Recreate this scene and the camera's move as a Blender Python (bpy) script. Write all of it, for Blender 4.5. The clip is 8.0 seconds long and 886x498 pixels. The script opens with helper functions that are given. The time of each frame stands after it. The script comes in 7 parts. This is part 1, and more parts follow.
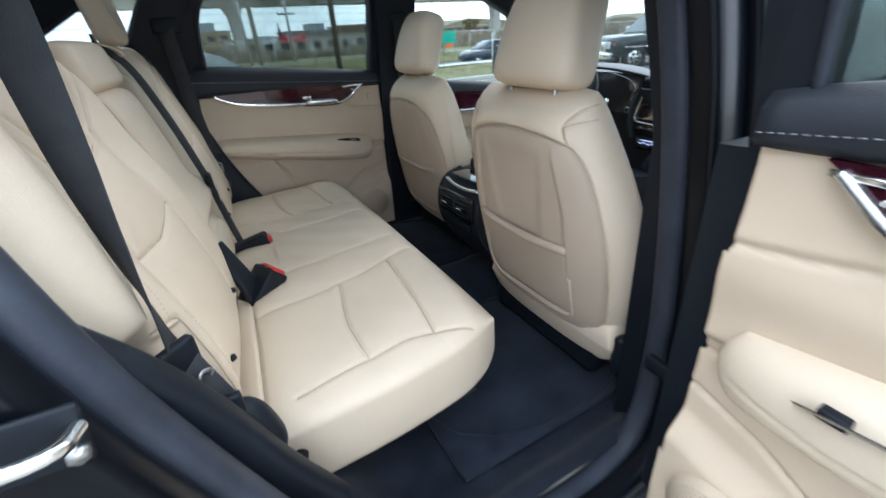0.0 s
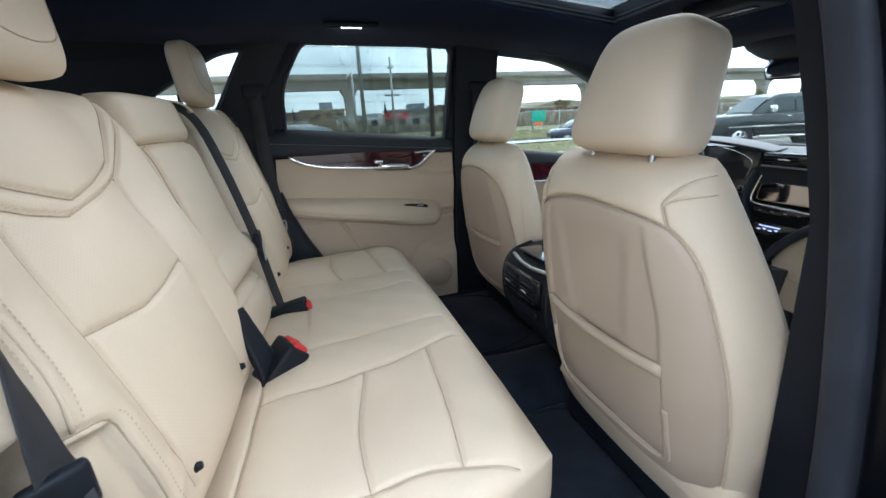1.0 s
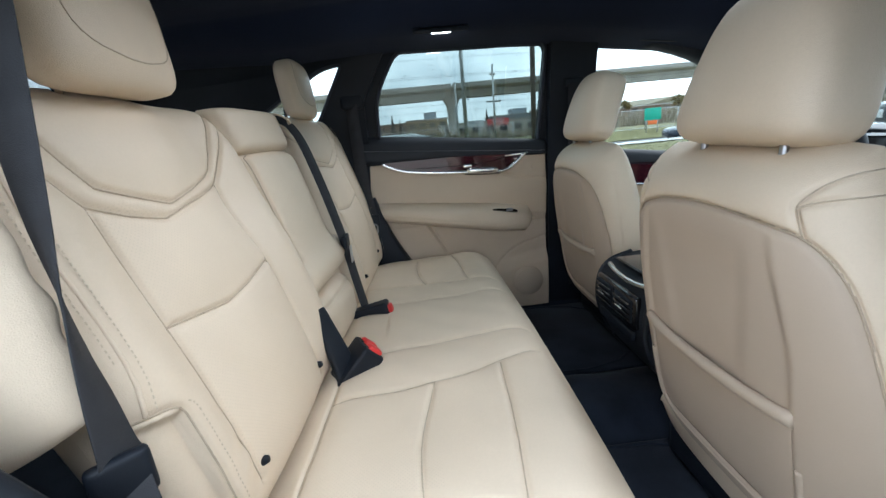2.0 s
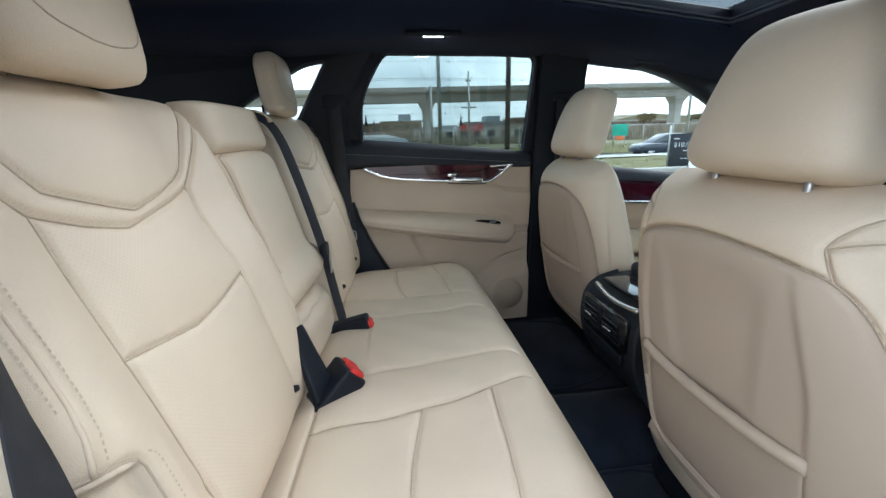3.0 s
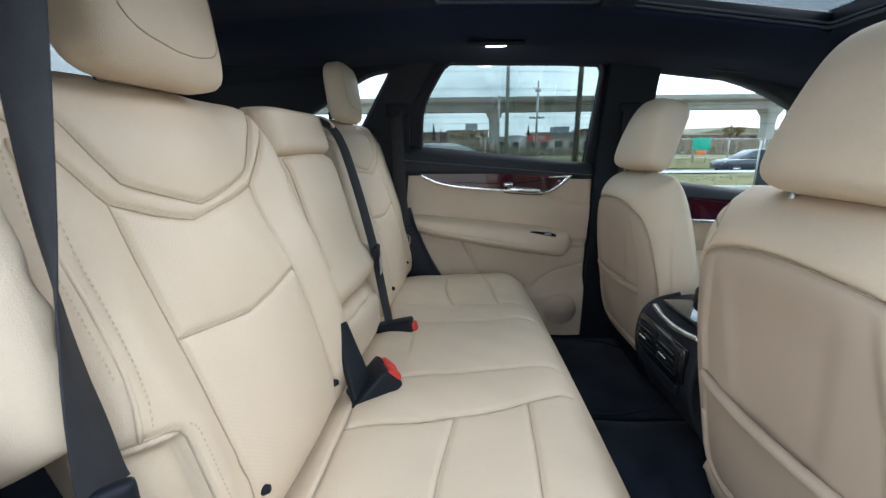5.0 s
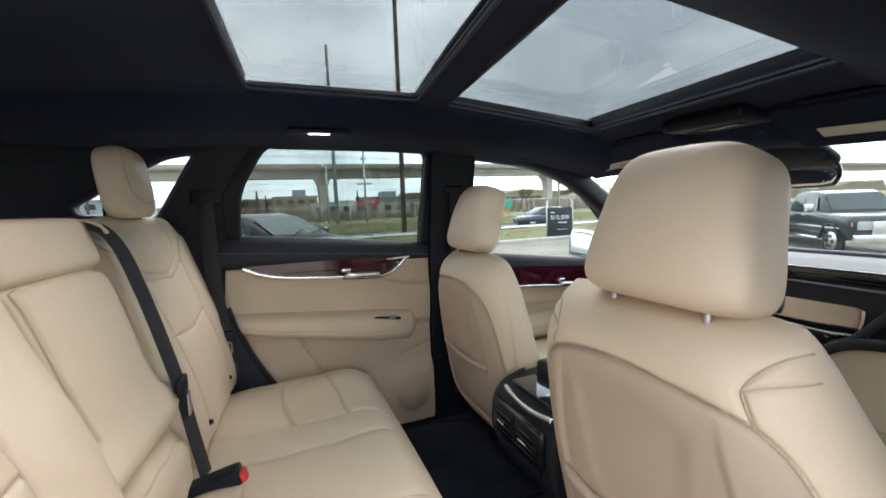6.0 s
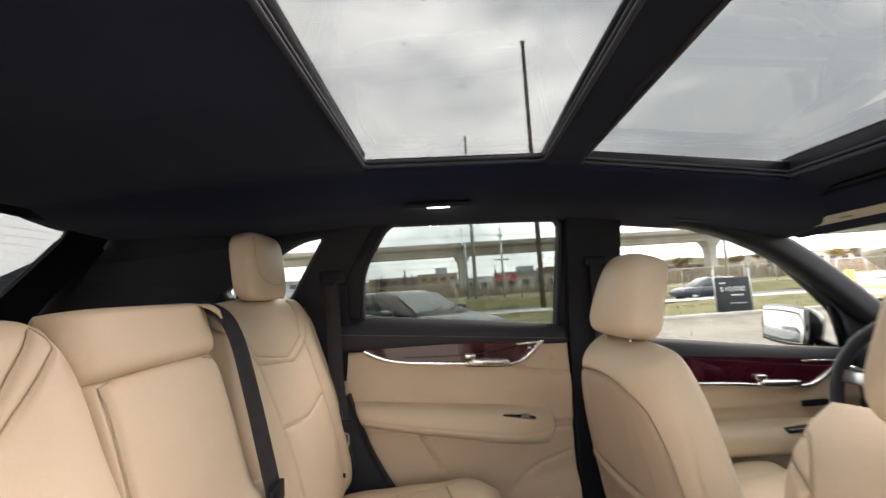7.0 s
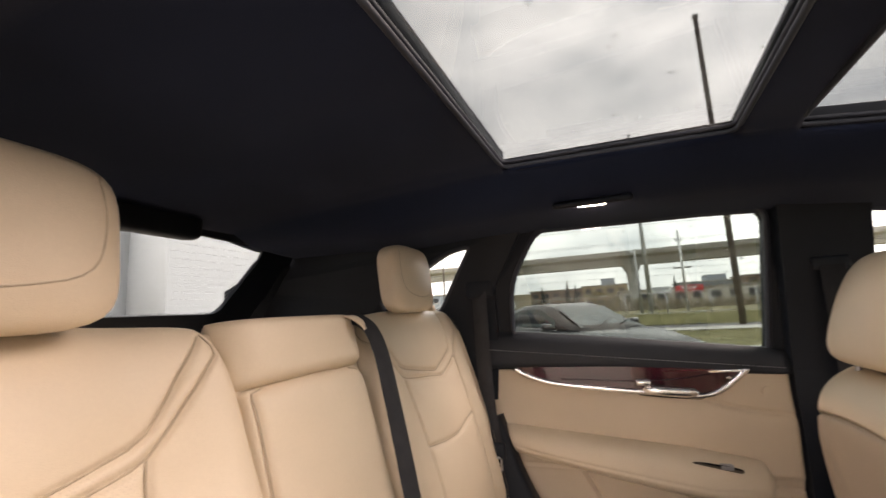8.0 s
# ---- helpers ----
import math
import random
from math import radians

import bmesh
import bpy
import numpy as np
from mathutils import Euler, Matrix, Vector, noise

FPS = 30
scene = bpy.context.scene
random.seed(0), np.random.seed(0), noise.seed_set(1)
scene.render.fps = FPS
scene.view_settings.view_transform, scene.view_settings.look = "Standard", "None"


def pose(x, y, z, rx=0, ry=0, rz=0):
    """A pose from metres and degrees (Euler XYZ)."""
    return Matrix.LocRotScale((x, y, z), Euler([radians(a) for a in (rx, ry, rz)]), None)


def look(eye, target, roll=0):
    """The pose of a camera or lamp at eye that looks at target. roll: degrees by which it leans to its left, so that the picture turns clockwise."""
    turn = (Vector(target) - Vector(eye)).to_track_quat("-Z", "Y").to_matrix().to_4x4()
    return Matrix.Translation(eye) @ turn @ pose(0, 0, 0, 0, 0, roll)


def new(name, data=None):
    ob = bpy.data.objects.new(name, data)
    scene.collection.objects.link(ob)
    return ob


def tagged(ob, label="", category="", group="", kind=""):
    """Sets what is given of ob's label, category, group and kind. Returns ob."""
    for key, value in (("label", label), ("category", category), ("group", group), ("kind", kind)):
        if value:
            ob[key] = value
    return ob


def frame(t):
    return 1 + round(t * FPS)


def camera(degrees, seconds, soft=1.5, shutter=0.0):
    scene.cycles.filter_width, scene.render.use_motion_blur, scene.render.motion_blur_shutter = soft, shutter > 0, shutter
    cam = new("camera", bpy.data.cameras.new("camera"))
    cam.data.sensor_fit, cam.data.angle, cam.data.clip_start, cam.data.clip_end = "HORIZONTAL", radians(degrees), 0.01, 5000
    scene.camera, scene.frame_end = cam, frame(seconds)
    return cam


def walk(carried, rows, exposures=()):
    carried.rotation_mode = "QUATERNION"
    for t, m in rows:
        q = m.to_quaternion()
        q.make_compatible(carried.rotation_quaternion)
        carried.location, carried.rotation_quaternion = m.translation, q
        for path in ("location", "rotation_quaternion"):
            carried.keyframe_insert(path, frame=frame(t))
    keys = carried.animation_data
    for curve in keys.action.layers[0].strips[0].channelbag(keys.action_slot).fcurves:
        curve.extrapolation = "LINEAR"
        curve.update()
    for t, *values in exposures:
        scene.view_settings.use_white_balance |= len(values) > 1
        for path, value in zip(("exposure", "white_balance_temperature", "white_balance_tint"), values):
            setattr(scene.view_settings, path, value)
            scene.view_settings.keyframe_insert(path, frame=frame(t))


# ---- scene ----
cam = camera(94.8, 8.0, soft=1.45, shutter=0.3)
PATH = [
    (0, (0.057, -1.099, 1.272), (0.885, 0.473, 0.353), -3.8),
    (0.5, (0.153, -1.019, 1.247), (0.728, 0.755, 0.524), -4.7),
    (1, (0.179, -0.963, 1.232), (0.729, 0.865, 0.635), -2.8),
    (1.5, (0.225, -0.941, 1.216), (0.542, 0.978, 0.754), -3.0),
    (2, (0.229, -0.93, 1.218), (0.313, 0.995, 0.68), -5.4),
    (2.2, (0.226, -0.914, 1.224), (0.391, 1.009, 0.7), -4.5),
    (3.5, (0.177, -0.866, 1.234), (0.393, 1.049, 0.699), -1.0),
    (4, (0.202, -0.887, 1.213), (0.257, 1.059, 0.756), 2.1),
    (4.2, (0.208, -0.892, 1.216), (0.173, 1.059, 0.781), 1.6),
    (5.3, (0.218, -0.859, 1.237), (0.208, 1.078, 0.739), -1.7),
    (5.5, (0.212, -0.845, 1.244), (0.35, 1.097, 0.787), -2.2),
    (6, (0.226, -0.772, 1.301), (0.953, 1.079, 1.094), -2.4),
    (6.1, (0.237, -0.765, 1.313), (0.957, 1.093, 1.136), -2.5),
    (6.5, (0.254, -0.714, 1.323), (0.735, 1.228, 1.343), -1.9),
    (7, (0.297, -0.61, 1.305), (0.397, 1.378, 1.499), -3.7),
    (7.5, (0.318, -0.543, 1.303), (0.064, 1.419, 1.594), -3.4),
    (7.8, (0.32, -0.517, 1.301), (-0.187, 1.394, 1.603), -2.9),
    (8, (0.319, -0.512, 1.303), (-0.333, 1.354, 1.604), -3.4),
]
walk(cam, [(t, look(eye, target, roll)) for t, eye, target, roll in PATH],
     [(0.0, 2.24, 5620, 9), (0.5, 2.31, 5640, 9), (1.0, 2.31, 5660, 9), (4.2, 2.25, 5700, 9), (5.5, 2.34, 5820, 10), (6.1, 2.48, 6550, 16), (6.5, 2.54, 7000, 21), (7.0, 2.58, 7450, 24), (8.0, 2.63, 7750, 27)])

# ---- world, light and exposure ----
SUN_FROM = (8.0, 5.0, 8.0)
world = bpy.data.worlds.new("overcast_sky")
scene.world = world
world.use_nodes = True
wn, wl = world.node_tree.nodes, world.node_tree.links
wn.clear()
w_out = wn.new("ShaderNodeOutputWorld")
w_bg = wn.new("ShaderNodeBackground")
w_sky = wn.new("ShaderNodeTexSky")
w_sky.sky_type, w_sky.sun_disc = "NISHITA", False
w_sky.sun_elevation, w_sky.sun_rotation = radians(40), radians(58)
w_mix = wn.new("ShaderNodeMix")
w_mix.data_type = "RGBA"
w_mix.inputs[0].default_value = 0.93
w_co = wn.new("ShaderNodeTexCoord")
w_map = wn.new("ShaderNodeMapping")
w_map.inputs["Scale"].default_value = (1.0, 1.0, 2.2)
w_noise = wn.new("ShaderNodeTexNoise")
w_noise.inputs["Scale"].default_value = 2.3
w_noise.inputs["Detail"].default_value = 5.0
w_noise.inputs["Roughness"].default_value = 0.52
w_ramp = wn.new("ShaderNodeValToRGB")
w_ramp.color_ramp.elements[0].position, w_ramp.color_ramp.elements[1].position = 0.38, 0.66
w_ramp.color_ramp.elements[0].color = (5.4, 5.9, 6.3, 1)
w_ramp.color_ramp.elements[1].color = (12.8, 13.1, 13.2, 1)
wl.new(w_co.outputs["Generated"], w_map.inputs["Vector"])
wl.new(w_map.outputs["Vector"], w_noise.inputs["Vector"])
wl.new(w_noise.outputs["Fac"], w_ramp.inputs["Fac"])
wl.new(w_sky.outputs["Color"], w_mix.inputs["A"])
wl.new(w_ramp.outputs["Color"], w_mix.inputs["B"])
# brighter towards the veiled sun
w_dot = wn.new("ShaderNodeVectorMath")
w_dot.operation = "DOT_PRODUCT"
w_dot.inputs[1].default_value = Vector(SUN_FROM).normalized()
w_fall = wn.new("ShaderNodeMapRange")
w_fall.inputs["From Min"].default_value, w_fall.inputs["From Max"].default_value = -1.0, 1.0
w_fall.inputs["To Min"].default_value, w_fall.inputs["To Max"].default_value = 0.44, 1.48
w_mul = wn.new("ShaderNodeVectorMath")
w_mul.operation = "SCALE"
wl.new(w_co.outputs["Generated"], w_dot.inputs[0])
wl.new(w_dot.outputs["Value"], w_fall.inputs["Value"])
wl.new(w_mix.outputs["Result"], w_mul.inputs[0])
wl.new(w_fall.outputs["Result"], w_mul.inputs["Scale"])
wl.new(w_mul.outputs["Vector"], w_bg.inputs["Color"])
w_bg.inputs["Strength"].default_value = 0.101
wl.new(w_bg.outputs["Background"], w_out.inputs["Surface"])

sun = new("sun", bpy.data.lights.new("sun", "SUN"))
sun.data.energy, sun.data.angle, sun.data.color = 0.6, radians(40), (1.0, 0.97, 0.93)
sun.matrix_world = look(SUN_FROM, (0, 0, 0))


# ---- materials ----
def material(name, colour, rough=0.5, metal=0.0, tint=None, grain=0.0, gsize=400.0, stain=0.10, ssize=6.0, spec=0.5, coat=0.0,
             sheen=0.0, objvar=0.0):
    """A surface with colour that drifts at two scales and a fine relief. Sizes are per metre."""
    m = bpy.data.materials.new(name)
    m.use_nodes = True
    n, l = m.node_tree.nodes, m.node_tree.links
    b = n["Principled BSDF"]
    b.inputs["Roughness"].default_value, b.inputs["Metallic"].default_value = rough, metal
    b.inputs["Specular IOR Level"].default_value = spec
    b.inputs["Coat Weight"].default_value, b.inputs["Coat Roughness"].default_value = coat, 0.04
    b.inputs["Sheen Weight"].default_value = sheen
    co = n.new("ShaderNodeTexCoord")
    big = n.new("ShaderNodeTexNoise")
    big.inputs["Scale"].default_value, big.inputs["Detail"].default_value = ssize, 4.0
    l.new(co.outputs["Object"], big.inputs["Vector"])
    fine = n.new("ShaderNodeTexNoise")
    fine.inputs["Scale"].default_value, fine.inputs["Detail"].default_value = gsize, 2.0
    l.new(co.outputs["Object"], fine.inputs["Vector"])
    mix = n.new("ShaderNodeMix")
    mix.data_type = "RGBA"
    mix.inputs["A"].default_value = (*[c * (1 - stain) for c in colour], 1)
    mix.inputs["B"].default_value = (*(tint or [min(1, c * (1 + stain)) for c in colour]), 1)
    add = n.new("ShaderNodeMath")
    add.operation = "MULTIPLY_ADD"
    add.inputs[1].default_value = 0.25
    l.new(fine.outputs["Fac"], add.inputs[0])
    l.new(big.outputs["Fac"], add.inputs[2])
    sub = n.new("ShaderNodeMapRange")
    sub.inputs["From Min"].default_value, sub.inputs["From Max"].default_value = 0.42, 0.84
    l.new(add.outputs["Value"], sub.inputs["Value"])
    fac = sub.outputs["Result"]
    if objvar:
        info = n.new("ShaderNodeObjectInfo")
        ov = n.new("ShaderNodeMath")
        ov.operation = "MULTIPLY_ADD"
        ov.inputs[1].default_value = objvar
        l.new(info.outputs["Random"], ov.inputs[0])
        l.new(fac, ov.inputs[2])
        fac = ov.outputs["Value"]
    l.new(fac, mix.inputs["Factor"])
    l.new(mix.outputs["Result"], b.inputs["Base Color"])
    if grain:
        bump = n.new("ShaderNodeBump")
        bump.inputs["Strength"].default_value, bump.inputs["Distance"].default_value = grain, 0.0006
        l.new(fine.outputs["Fac"], bump.inputs["Height"])
        l.new(bump.outputs["Normal"], b.inputs["Normal"])
    return m


def leather(name, colour, perforated=False):
    """Grained seat leather: pebbled cells, faint creases; rows of punched holes where perforated."""
    m = material(name, colour, rough=0.47, stain=0.05, ssize=5.0, gsize=260.0, spec=0.42)
    n, l = m.node_tree.nodes, m.node_tree.links
    b = n["Principled BSDF"]
    co = n.new("ShaderNodeTexCoord")
    cells = n.new("ShaderNodeTexVoronoi")
    cells.feature, cells.inputs["Scale"].default_value = "DISTANCE_TO_EDGE", 520.0
    crease = n.new("ShaderNodeTexNoise")
    crease.inputs["Scale"].default_value, crease.inputs["Detail"].default_value = 17.0, 5.0
    for node in (cells, crease):
        l.new(co.outputs["Object"], node.inputs["Vector"])
    b1, b2 = n.new("ShaderNodeBump"), n.new("ShaderNodeBump")
    b1.inputs["Strength"].default_value, b1.inputs["Distance"].default_value = 0.13, 0.012
    b2.inputs["Strength"].default_value, b2.inputs["Distance"].default_value = 0.32, 0.0012
    l.new(crease.outputs["Fac"], b1.inputs["Height"])
    l.new(cells.outputs["Distance"], b2.inputs["Height"])
    l.new(b1.outputs["Normal"], b2.inputs["Normal"])
    last = b2
    if perforated:
        uv = n.new("ShaderNodeUVMap")
        vor = n.new("ShaderNodeTexVoronoi")
        vor.voronoi_dimensions, vor.inputs["Scale"].default_value, vor.inputs["Randomness"].default_value = "2D", 230.0, 0.0
        turn = n.new("ShaderNodeMapping")
        turn.inputs["Rotation"].default_value = (0, 0, radians(45))
        l.new(uv.outputs["UV"], turn.inputs["Vector"])
        l.new(turn.outputs["Vector"], vor.inputs["Vector"])
        hole = n.new("ShaderNodeMapRange")
        hole.inputs["From Min"].default_value, hole.inputs["From Max"].default_value = 0.13, 0.24
        l.new(vor.outputs["Distance"], hole.inputs["Value"])
        old = b.inputs["Base Color"].links[0].from_socket
        dark = n.new("ShaderNodeMix")
        dark.data_type = "RGBA"
        dark.inputs["A"].default_value = (*[c * 0.935 for c in colour], 1)
        l.new(hole.outputs["Result"], dark.inputs["Factor"])
        l.new(old, dark.inputs["B"])
        l.new(dark.outputs["Result"], b.inputs["Base Color"])
        b3 = n.new("ShaderNodeBump")
        b3.inputs["Strength"].default_value, b3.inputs["Distance"].default_value = 0.25, 0.0004
        l.new(hole.outputs["Result"], b3.inputs["Height"])
        l.new(b2.outputs["Normal"], b3.inputs["Normal"])
        last = b3
    l.new(last.outputs["Normal"], b.inputs["Normal"])
    return m


def pane_glass(name, tint, gloss=0.06):
    """A thin pane: lets light straight through with a tint, and mirrors a little, more at a slant."""
    m = bpy.data.materials.new(name)
    m.use_nodes = True
    n, l = m.node_tree.nodes, m.node_tree.links
    n.clear()
    out, mix = n.new("ShaderNodeOutputMaterial"), n.new("ShaderNodeMixShader")
    clear, shine, face = n.new("ShaderNodeBsdfTransparent"), n.new("ShaderNodeBsdfGlossy"), n.new("ShaderNodeLayerWeight")
    clear.inputs["Color"].default_value = (*[math.sqrt(c) for c in tint], 1)
    shine.inputs["Roughness"].default_value = 0.02
    face.inputs["Blend"].default_value = 0.5
    power, slope = n.new("ShaderNodeMath"), n.new("ShaderNodeMath")
    power.operation, slope.operation = "POWER", "MULTIPLY_ADD"
    power.inputs[1].default_value = 4.0
    slope.inputs[1].default_value, slope.inputs[2].default_value = 0.45, gloss * 0.5
    l.new(face.outputs["Facing"], power.inputs[0])
    l.new(power.outputs["Value"], slope.inputs[0])
    l.new(slope.outputs["Value"], mix.inputs["Fac"])
    l.new(clear.outputs["BSDF"], mix.inputs[1])
    l.new(shine.outputs["BSDF"], mix.inputs[2])
    l.new(mix.outputs["Shader"], out.inputs["Surface"])
    return m


def glow(name, colour, strength):
    m = bpy.data.materials.new(name)
    m.use_nodes = True
    b = m.node_tree.nodes["Principled BSDF"]
    b.inputs["Base Color"].default_value = (*colour, 1)
    b.inputs["Emission Color"].default_value, b.inputs["Emission Strength"].default_value = (*colour, 1), strength
    return m


def burl_wood(name):
    """Dark red lacquered wood with drawn-out grain."""
    m = material(name, (0.045, 0.010, 0.011), rough=0.12, coat=0.7, spec=0.4, stain=0.2)
    n, l = m.node_tree.nodes, m.node_tree.links
    co, mp = n.new("ShaderNodeTexCoord"), n.new("ShaderNodeMapping")
    mp.inputs["Scale"].default_value = (3.0, 20.0, 45.0)
    ns, rp = n.new("ShaderNodeTexNoise"), n.new("ShaderNodeValToRGB")
    ns.inputs["Scale"].default_value, ns.inputs["Detail"].default_value, ns.inputs["Distortion"].default_value = 2.0, 6.0, 0.6
    rp.color_ramp.elements[0].color, rp.color_ramp.elements[1].color = (0.013, 0.002, 0.005, 1), (0.050, 0.005, 0.012, 1)
    rp.color_ramp.elements[0].position, rp.color_ramp.elements[1].position = 0.35, 0.68
    l.new(co.outputs["Object"], mp.inputs["Vector"])
    l.new(mp.outputs["Vector"], ns.inputs["Vector"])
    l.new(ns.outputs["Fac"], rp.inputs["Fac"])
    l.new(rp.outputs["Color"], n["Principled BSDF"].inputs["Base Color"])
    return m


BEIGE = (0.665, 0.550, 0.410)
LEATHER = leather("beige_leather", BEIGE)
PERF = leather("perforated_beige_leather", BEIGE, True)
SHELL = material("beige_moulded_trim", (0.475, 0.382, 0.290), rough=0.55, grain=0.25, gsize=700, stain=0.04, spec=0.35)
DOORSKIN = material("beige_door_skin", (0.60, 0.482, 0.352), rough=0.52, grain=0.3, gsize=600, stain=0.04, spec=0.35)
THREAD = material("beige_thread", (0.66, 0.56, 0.42), rough=0.8, stain=0.1, ssize=90)
STITCH = material("seat_stitch_thread", (0.52, 0.43, 0.315), rough=0.8, stain=0.08, ssize=90)
CREASE = material("seam_thread", (0.47, 0.385, 0.28), rough=0.85, stain=0.12, ssize=80)
BLACK = material("black_soft_plastic", (0.0068, 0.0095, 0.0145), rough=0.5, grain=0.35, gsize=800, stain=0.2, spec=0.24)
PAD = material("black_grained_pad", (0.018, 0.021, 0.027), rough=0.55, grain=0.6, gsize=500, stain=0.2, spec=0.35)
GLOSSBLACK = material("piano_black", (0.008, 0.008, 0.009), rough=0.08, stain=0.1, coat=0.6)
HEADLINER = material("black_headliner_cloth", (0.0108, 0.0165, 0.0365), rough=0.95, grain=0.8, gsize=900, stain=0.25, ssize=3.0, spec=0.08, sheen=0.06)
CARPET = material("black_carpet", (0.017, 0.0215, 0.032), rough=1.0, grain=1.0, gsize=650, stain=0.45, ssize=9.0, spec=0.05, sheen=0.1)
RUBBER = material("black_rubber_seal", (0.032, 0.037, 0.050), rough=0.50, spec=0.28, stain=0.25, ssize=14, grain=0.1, gsize=200)
PAINT = material("black_car_paint", (0.006, 0.007, 0.009), rough=0.10, coat=1.0, stain=0.2, ssize=3)
JAMB = material("black_jamb_paint", (0.003, 0.004, 0.0065), rough=0.28, spec=0.15, coat=0.08, stain=0.2, ssize=5)
CHROME = material("satin_chrome", (0.86, 0.86, 0.85), rough=0.22, metal=1.0, stain=0.04)
STEEL = material("dull_steel", (0.52, 0.52, 0.52), rough=0.33, metal=1.0, stain=0.15, ssize=30)
WEBBING = material("dark_grey_belt_webbing", (0.028, 0.029, 0.033), rough=0.75, grain=0.8, gsize=900, stain=0.15, ssize=40, spec=0.3)
RED = material("red_buckle_plastic", (0.62, 0.03, 0.025), rough=0.4, stain=0.08)
WOOD = burl_wood("dark_red_wood")
CLEAR = pane_glass("clear_glass", (0.42, 0.47, 0.458), 0.07)
TINTED = pane_glass("tinted_glass", (0.145, 0.180, 0.171), 0.08)
ROOFGLASS = pane_glass("grey_roof_glass", (0.089, 0.102, 0.102), 0.08)
MIRROR = material("mirror_glass", (0.86, 0.88, 0.88), rough=0.02, metal=1.0, stain=0.01)
GREYTRIM = material("grey_satin_trim", (0.30, 0.30, 0.32), rough=0.30, metal=0.5, stain=0.1, grain=0.15, gsize=500)
LENS = glow("lit_lamp_lens", (1.0, 0.97, 0.92), 6.0)
KEYLIT = glow("lit_switch_legend", (0.55, 0.62, 1.0), 0.35)
SCREEN = material("dark_screen", (0.03, 0.028, 0.028), rough=0.06, stain=0.05, coat=0.5)
TOUCH = material("reflective_touch_screen", (0.36, 0.31, 0.29), rough=0.07, metal=1.0, stain=0.03)
ALU = material("light_alu_visor_panel", (0.66, 0.64, 0.52), rough=0.5, stain=0.06)
WETDROP = material("water_drop", (0.80, 0.83, 0.85), rough=0.05, stain=0.02)
WETDROP.node_tree.nodes["Principled BSDF"].inputs["Transmission Weight"].default_value = 0.9
DROP = pane_glass("rain_drop", (0.97, 0.98, 0.98), 0.12)


# ---- mesh helpers ----
def mesh_from(name, verts, faces, mats, parent=None, label="", smooth=True, face_mat=None, uv=None):
    me = bpy.data.meshes.new(name)
    me.from_pydata([tuple(v) for v in verts], [], [tuple(f) for f in faces])
    for m in (mats if isinstance(mats, (list, tuple)) else [mats]):
        me.materials.append(m)
    if face_mat is not None:
        me.polygons.foreach_set("material_index", np.asarray(face_mat, dtype=np.int32))
    me.polygons.foreach_set("use_smooth", np.full(len(me.polygons), smooth))
    if uv is not None:
        layer = me.uv_layers.new(name="UVMap")
        idx = np.empty(len(me.loops), dtype=np.int32)
        me.loops.foreach_get("vertex_index", idx)
        layer.data.foreach_set("uv", np.asarray(uv, dtype=np.float32)[idx].ravel())
    me.update()
    ob = new(name, me)
    if parent is not None:
        ob.parent = parent
    if label:
        tagged(ob, label=label)
    return ob


def part(name, bm, mat, parent=None, label="", smooth=True):
    me = bpy.data.meshes.new(name)
    bmesh.ops.recalc_face_normals(bm, faces=bm.faces[:])
    bm.to_mesh(me)
    bm.free()
    me.materials.append(mat)
    me.polygons.foreach_set("use_smooth", np.full(len(me.polygons), smooth))
    ob = new(name, me)
    if parent is not None:
        ob.parent = parent
    if label:
        tagged(ob, label=label)
    return ob


def thing(name, label, category, group="", kind="", at=(0, 0, 0)):
    ob = new(name)
    ob.location = at
    ob.empty_display_size = 0.05
    return tagged(ob, label, category, group, kind)


def chaikin(pts, rounds=2, closed=False):
    pts = [Vector(p) for p in pts]
    for _ in range(rounds):
        out = [] if closed else [pts[0]]
        pairs = list(zip(pts, pts[1:] + pts[:1])) if closed else list(zip(pts, pts[1:]))
        for p, q in pairs:
            out += [p * 0.75 + q * 0.25, p * 0.25 + q * 0.75]
        pts = out if closed else out + [pts[-1]]
    return pts


def block(size, centre=(0, 0, 0), bevel=0.004, segs=2, m=None):
    """A bevelled box as a bmesh."""
    bm = bmesh.new()
    bmesh.ops.create_cube(bm, size=1.0)
    bmesh.ops.scale(bm, vec=size, verts=bm.verts)
    if bevel:
        bmesh.ops.bevel(bm, geom=bm.edges[:], offset=min(bevel, min(size) * 0.45), segments=segs, profile=0.6, affect="EDGES")
    bmesh.ops.translate(bm, vec=centre, verts=bm.verts)
    if m is not None:
        bm.transform(m)
    return bm


def rod(p, q, r, r2=None, sides=12):
    """A round bar from p to q."""
    p, q = Vector(p), Vector(q)
    bm = bmesh.new()
    bmesh.ops.create_cone(bm, cap_ends=True, segments=sides, radius1=r, radius2=r if r2 is None else r2, depth=(q - p).length)
    bm.transform(Matrix.Translation((p + q) / 2) @ (q - p).to_track_quat("Z", "Y").to_matrix().to_4x4())
    return bm


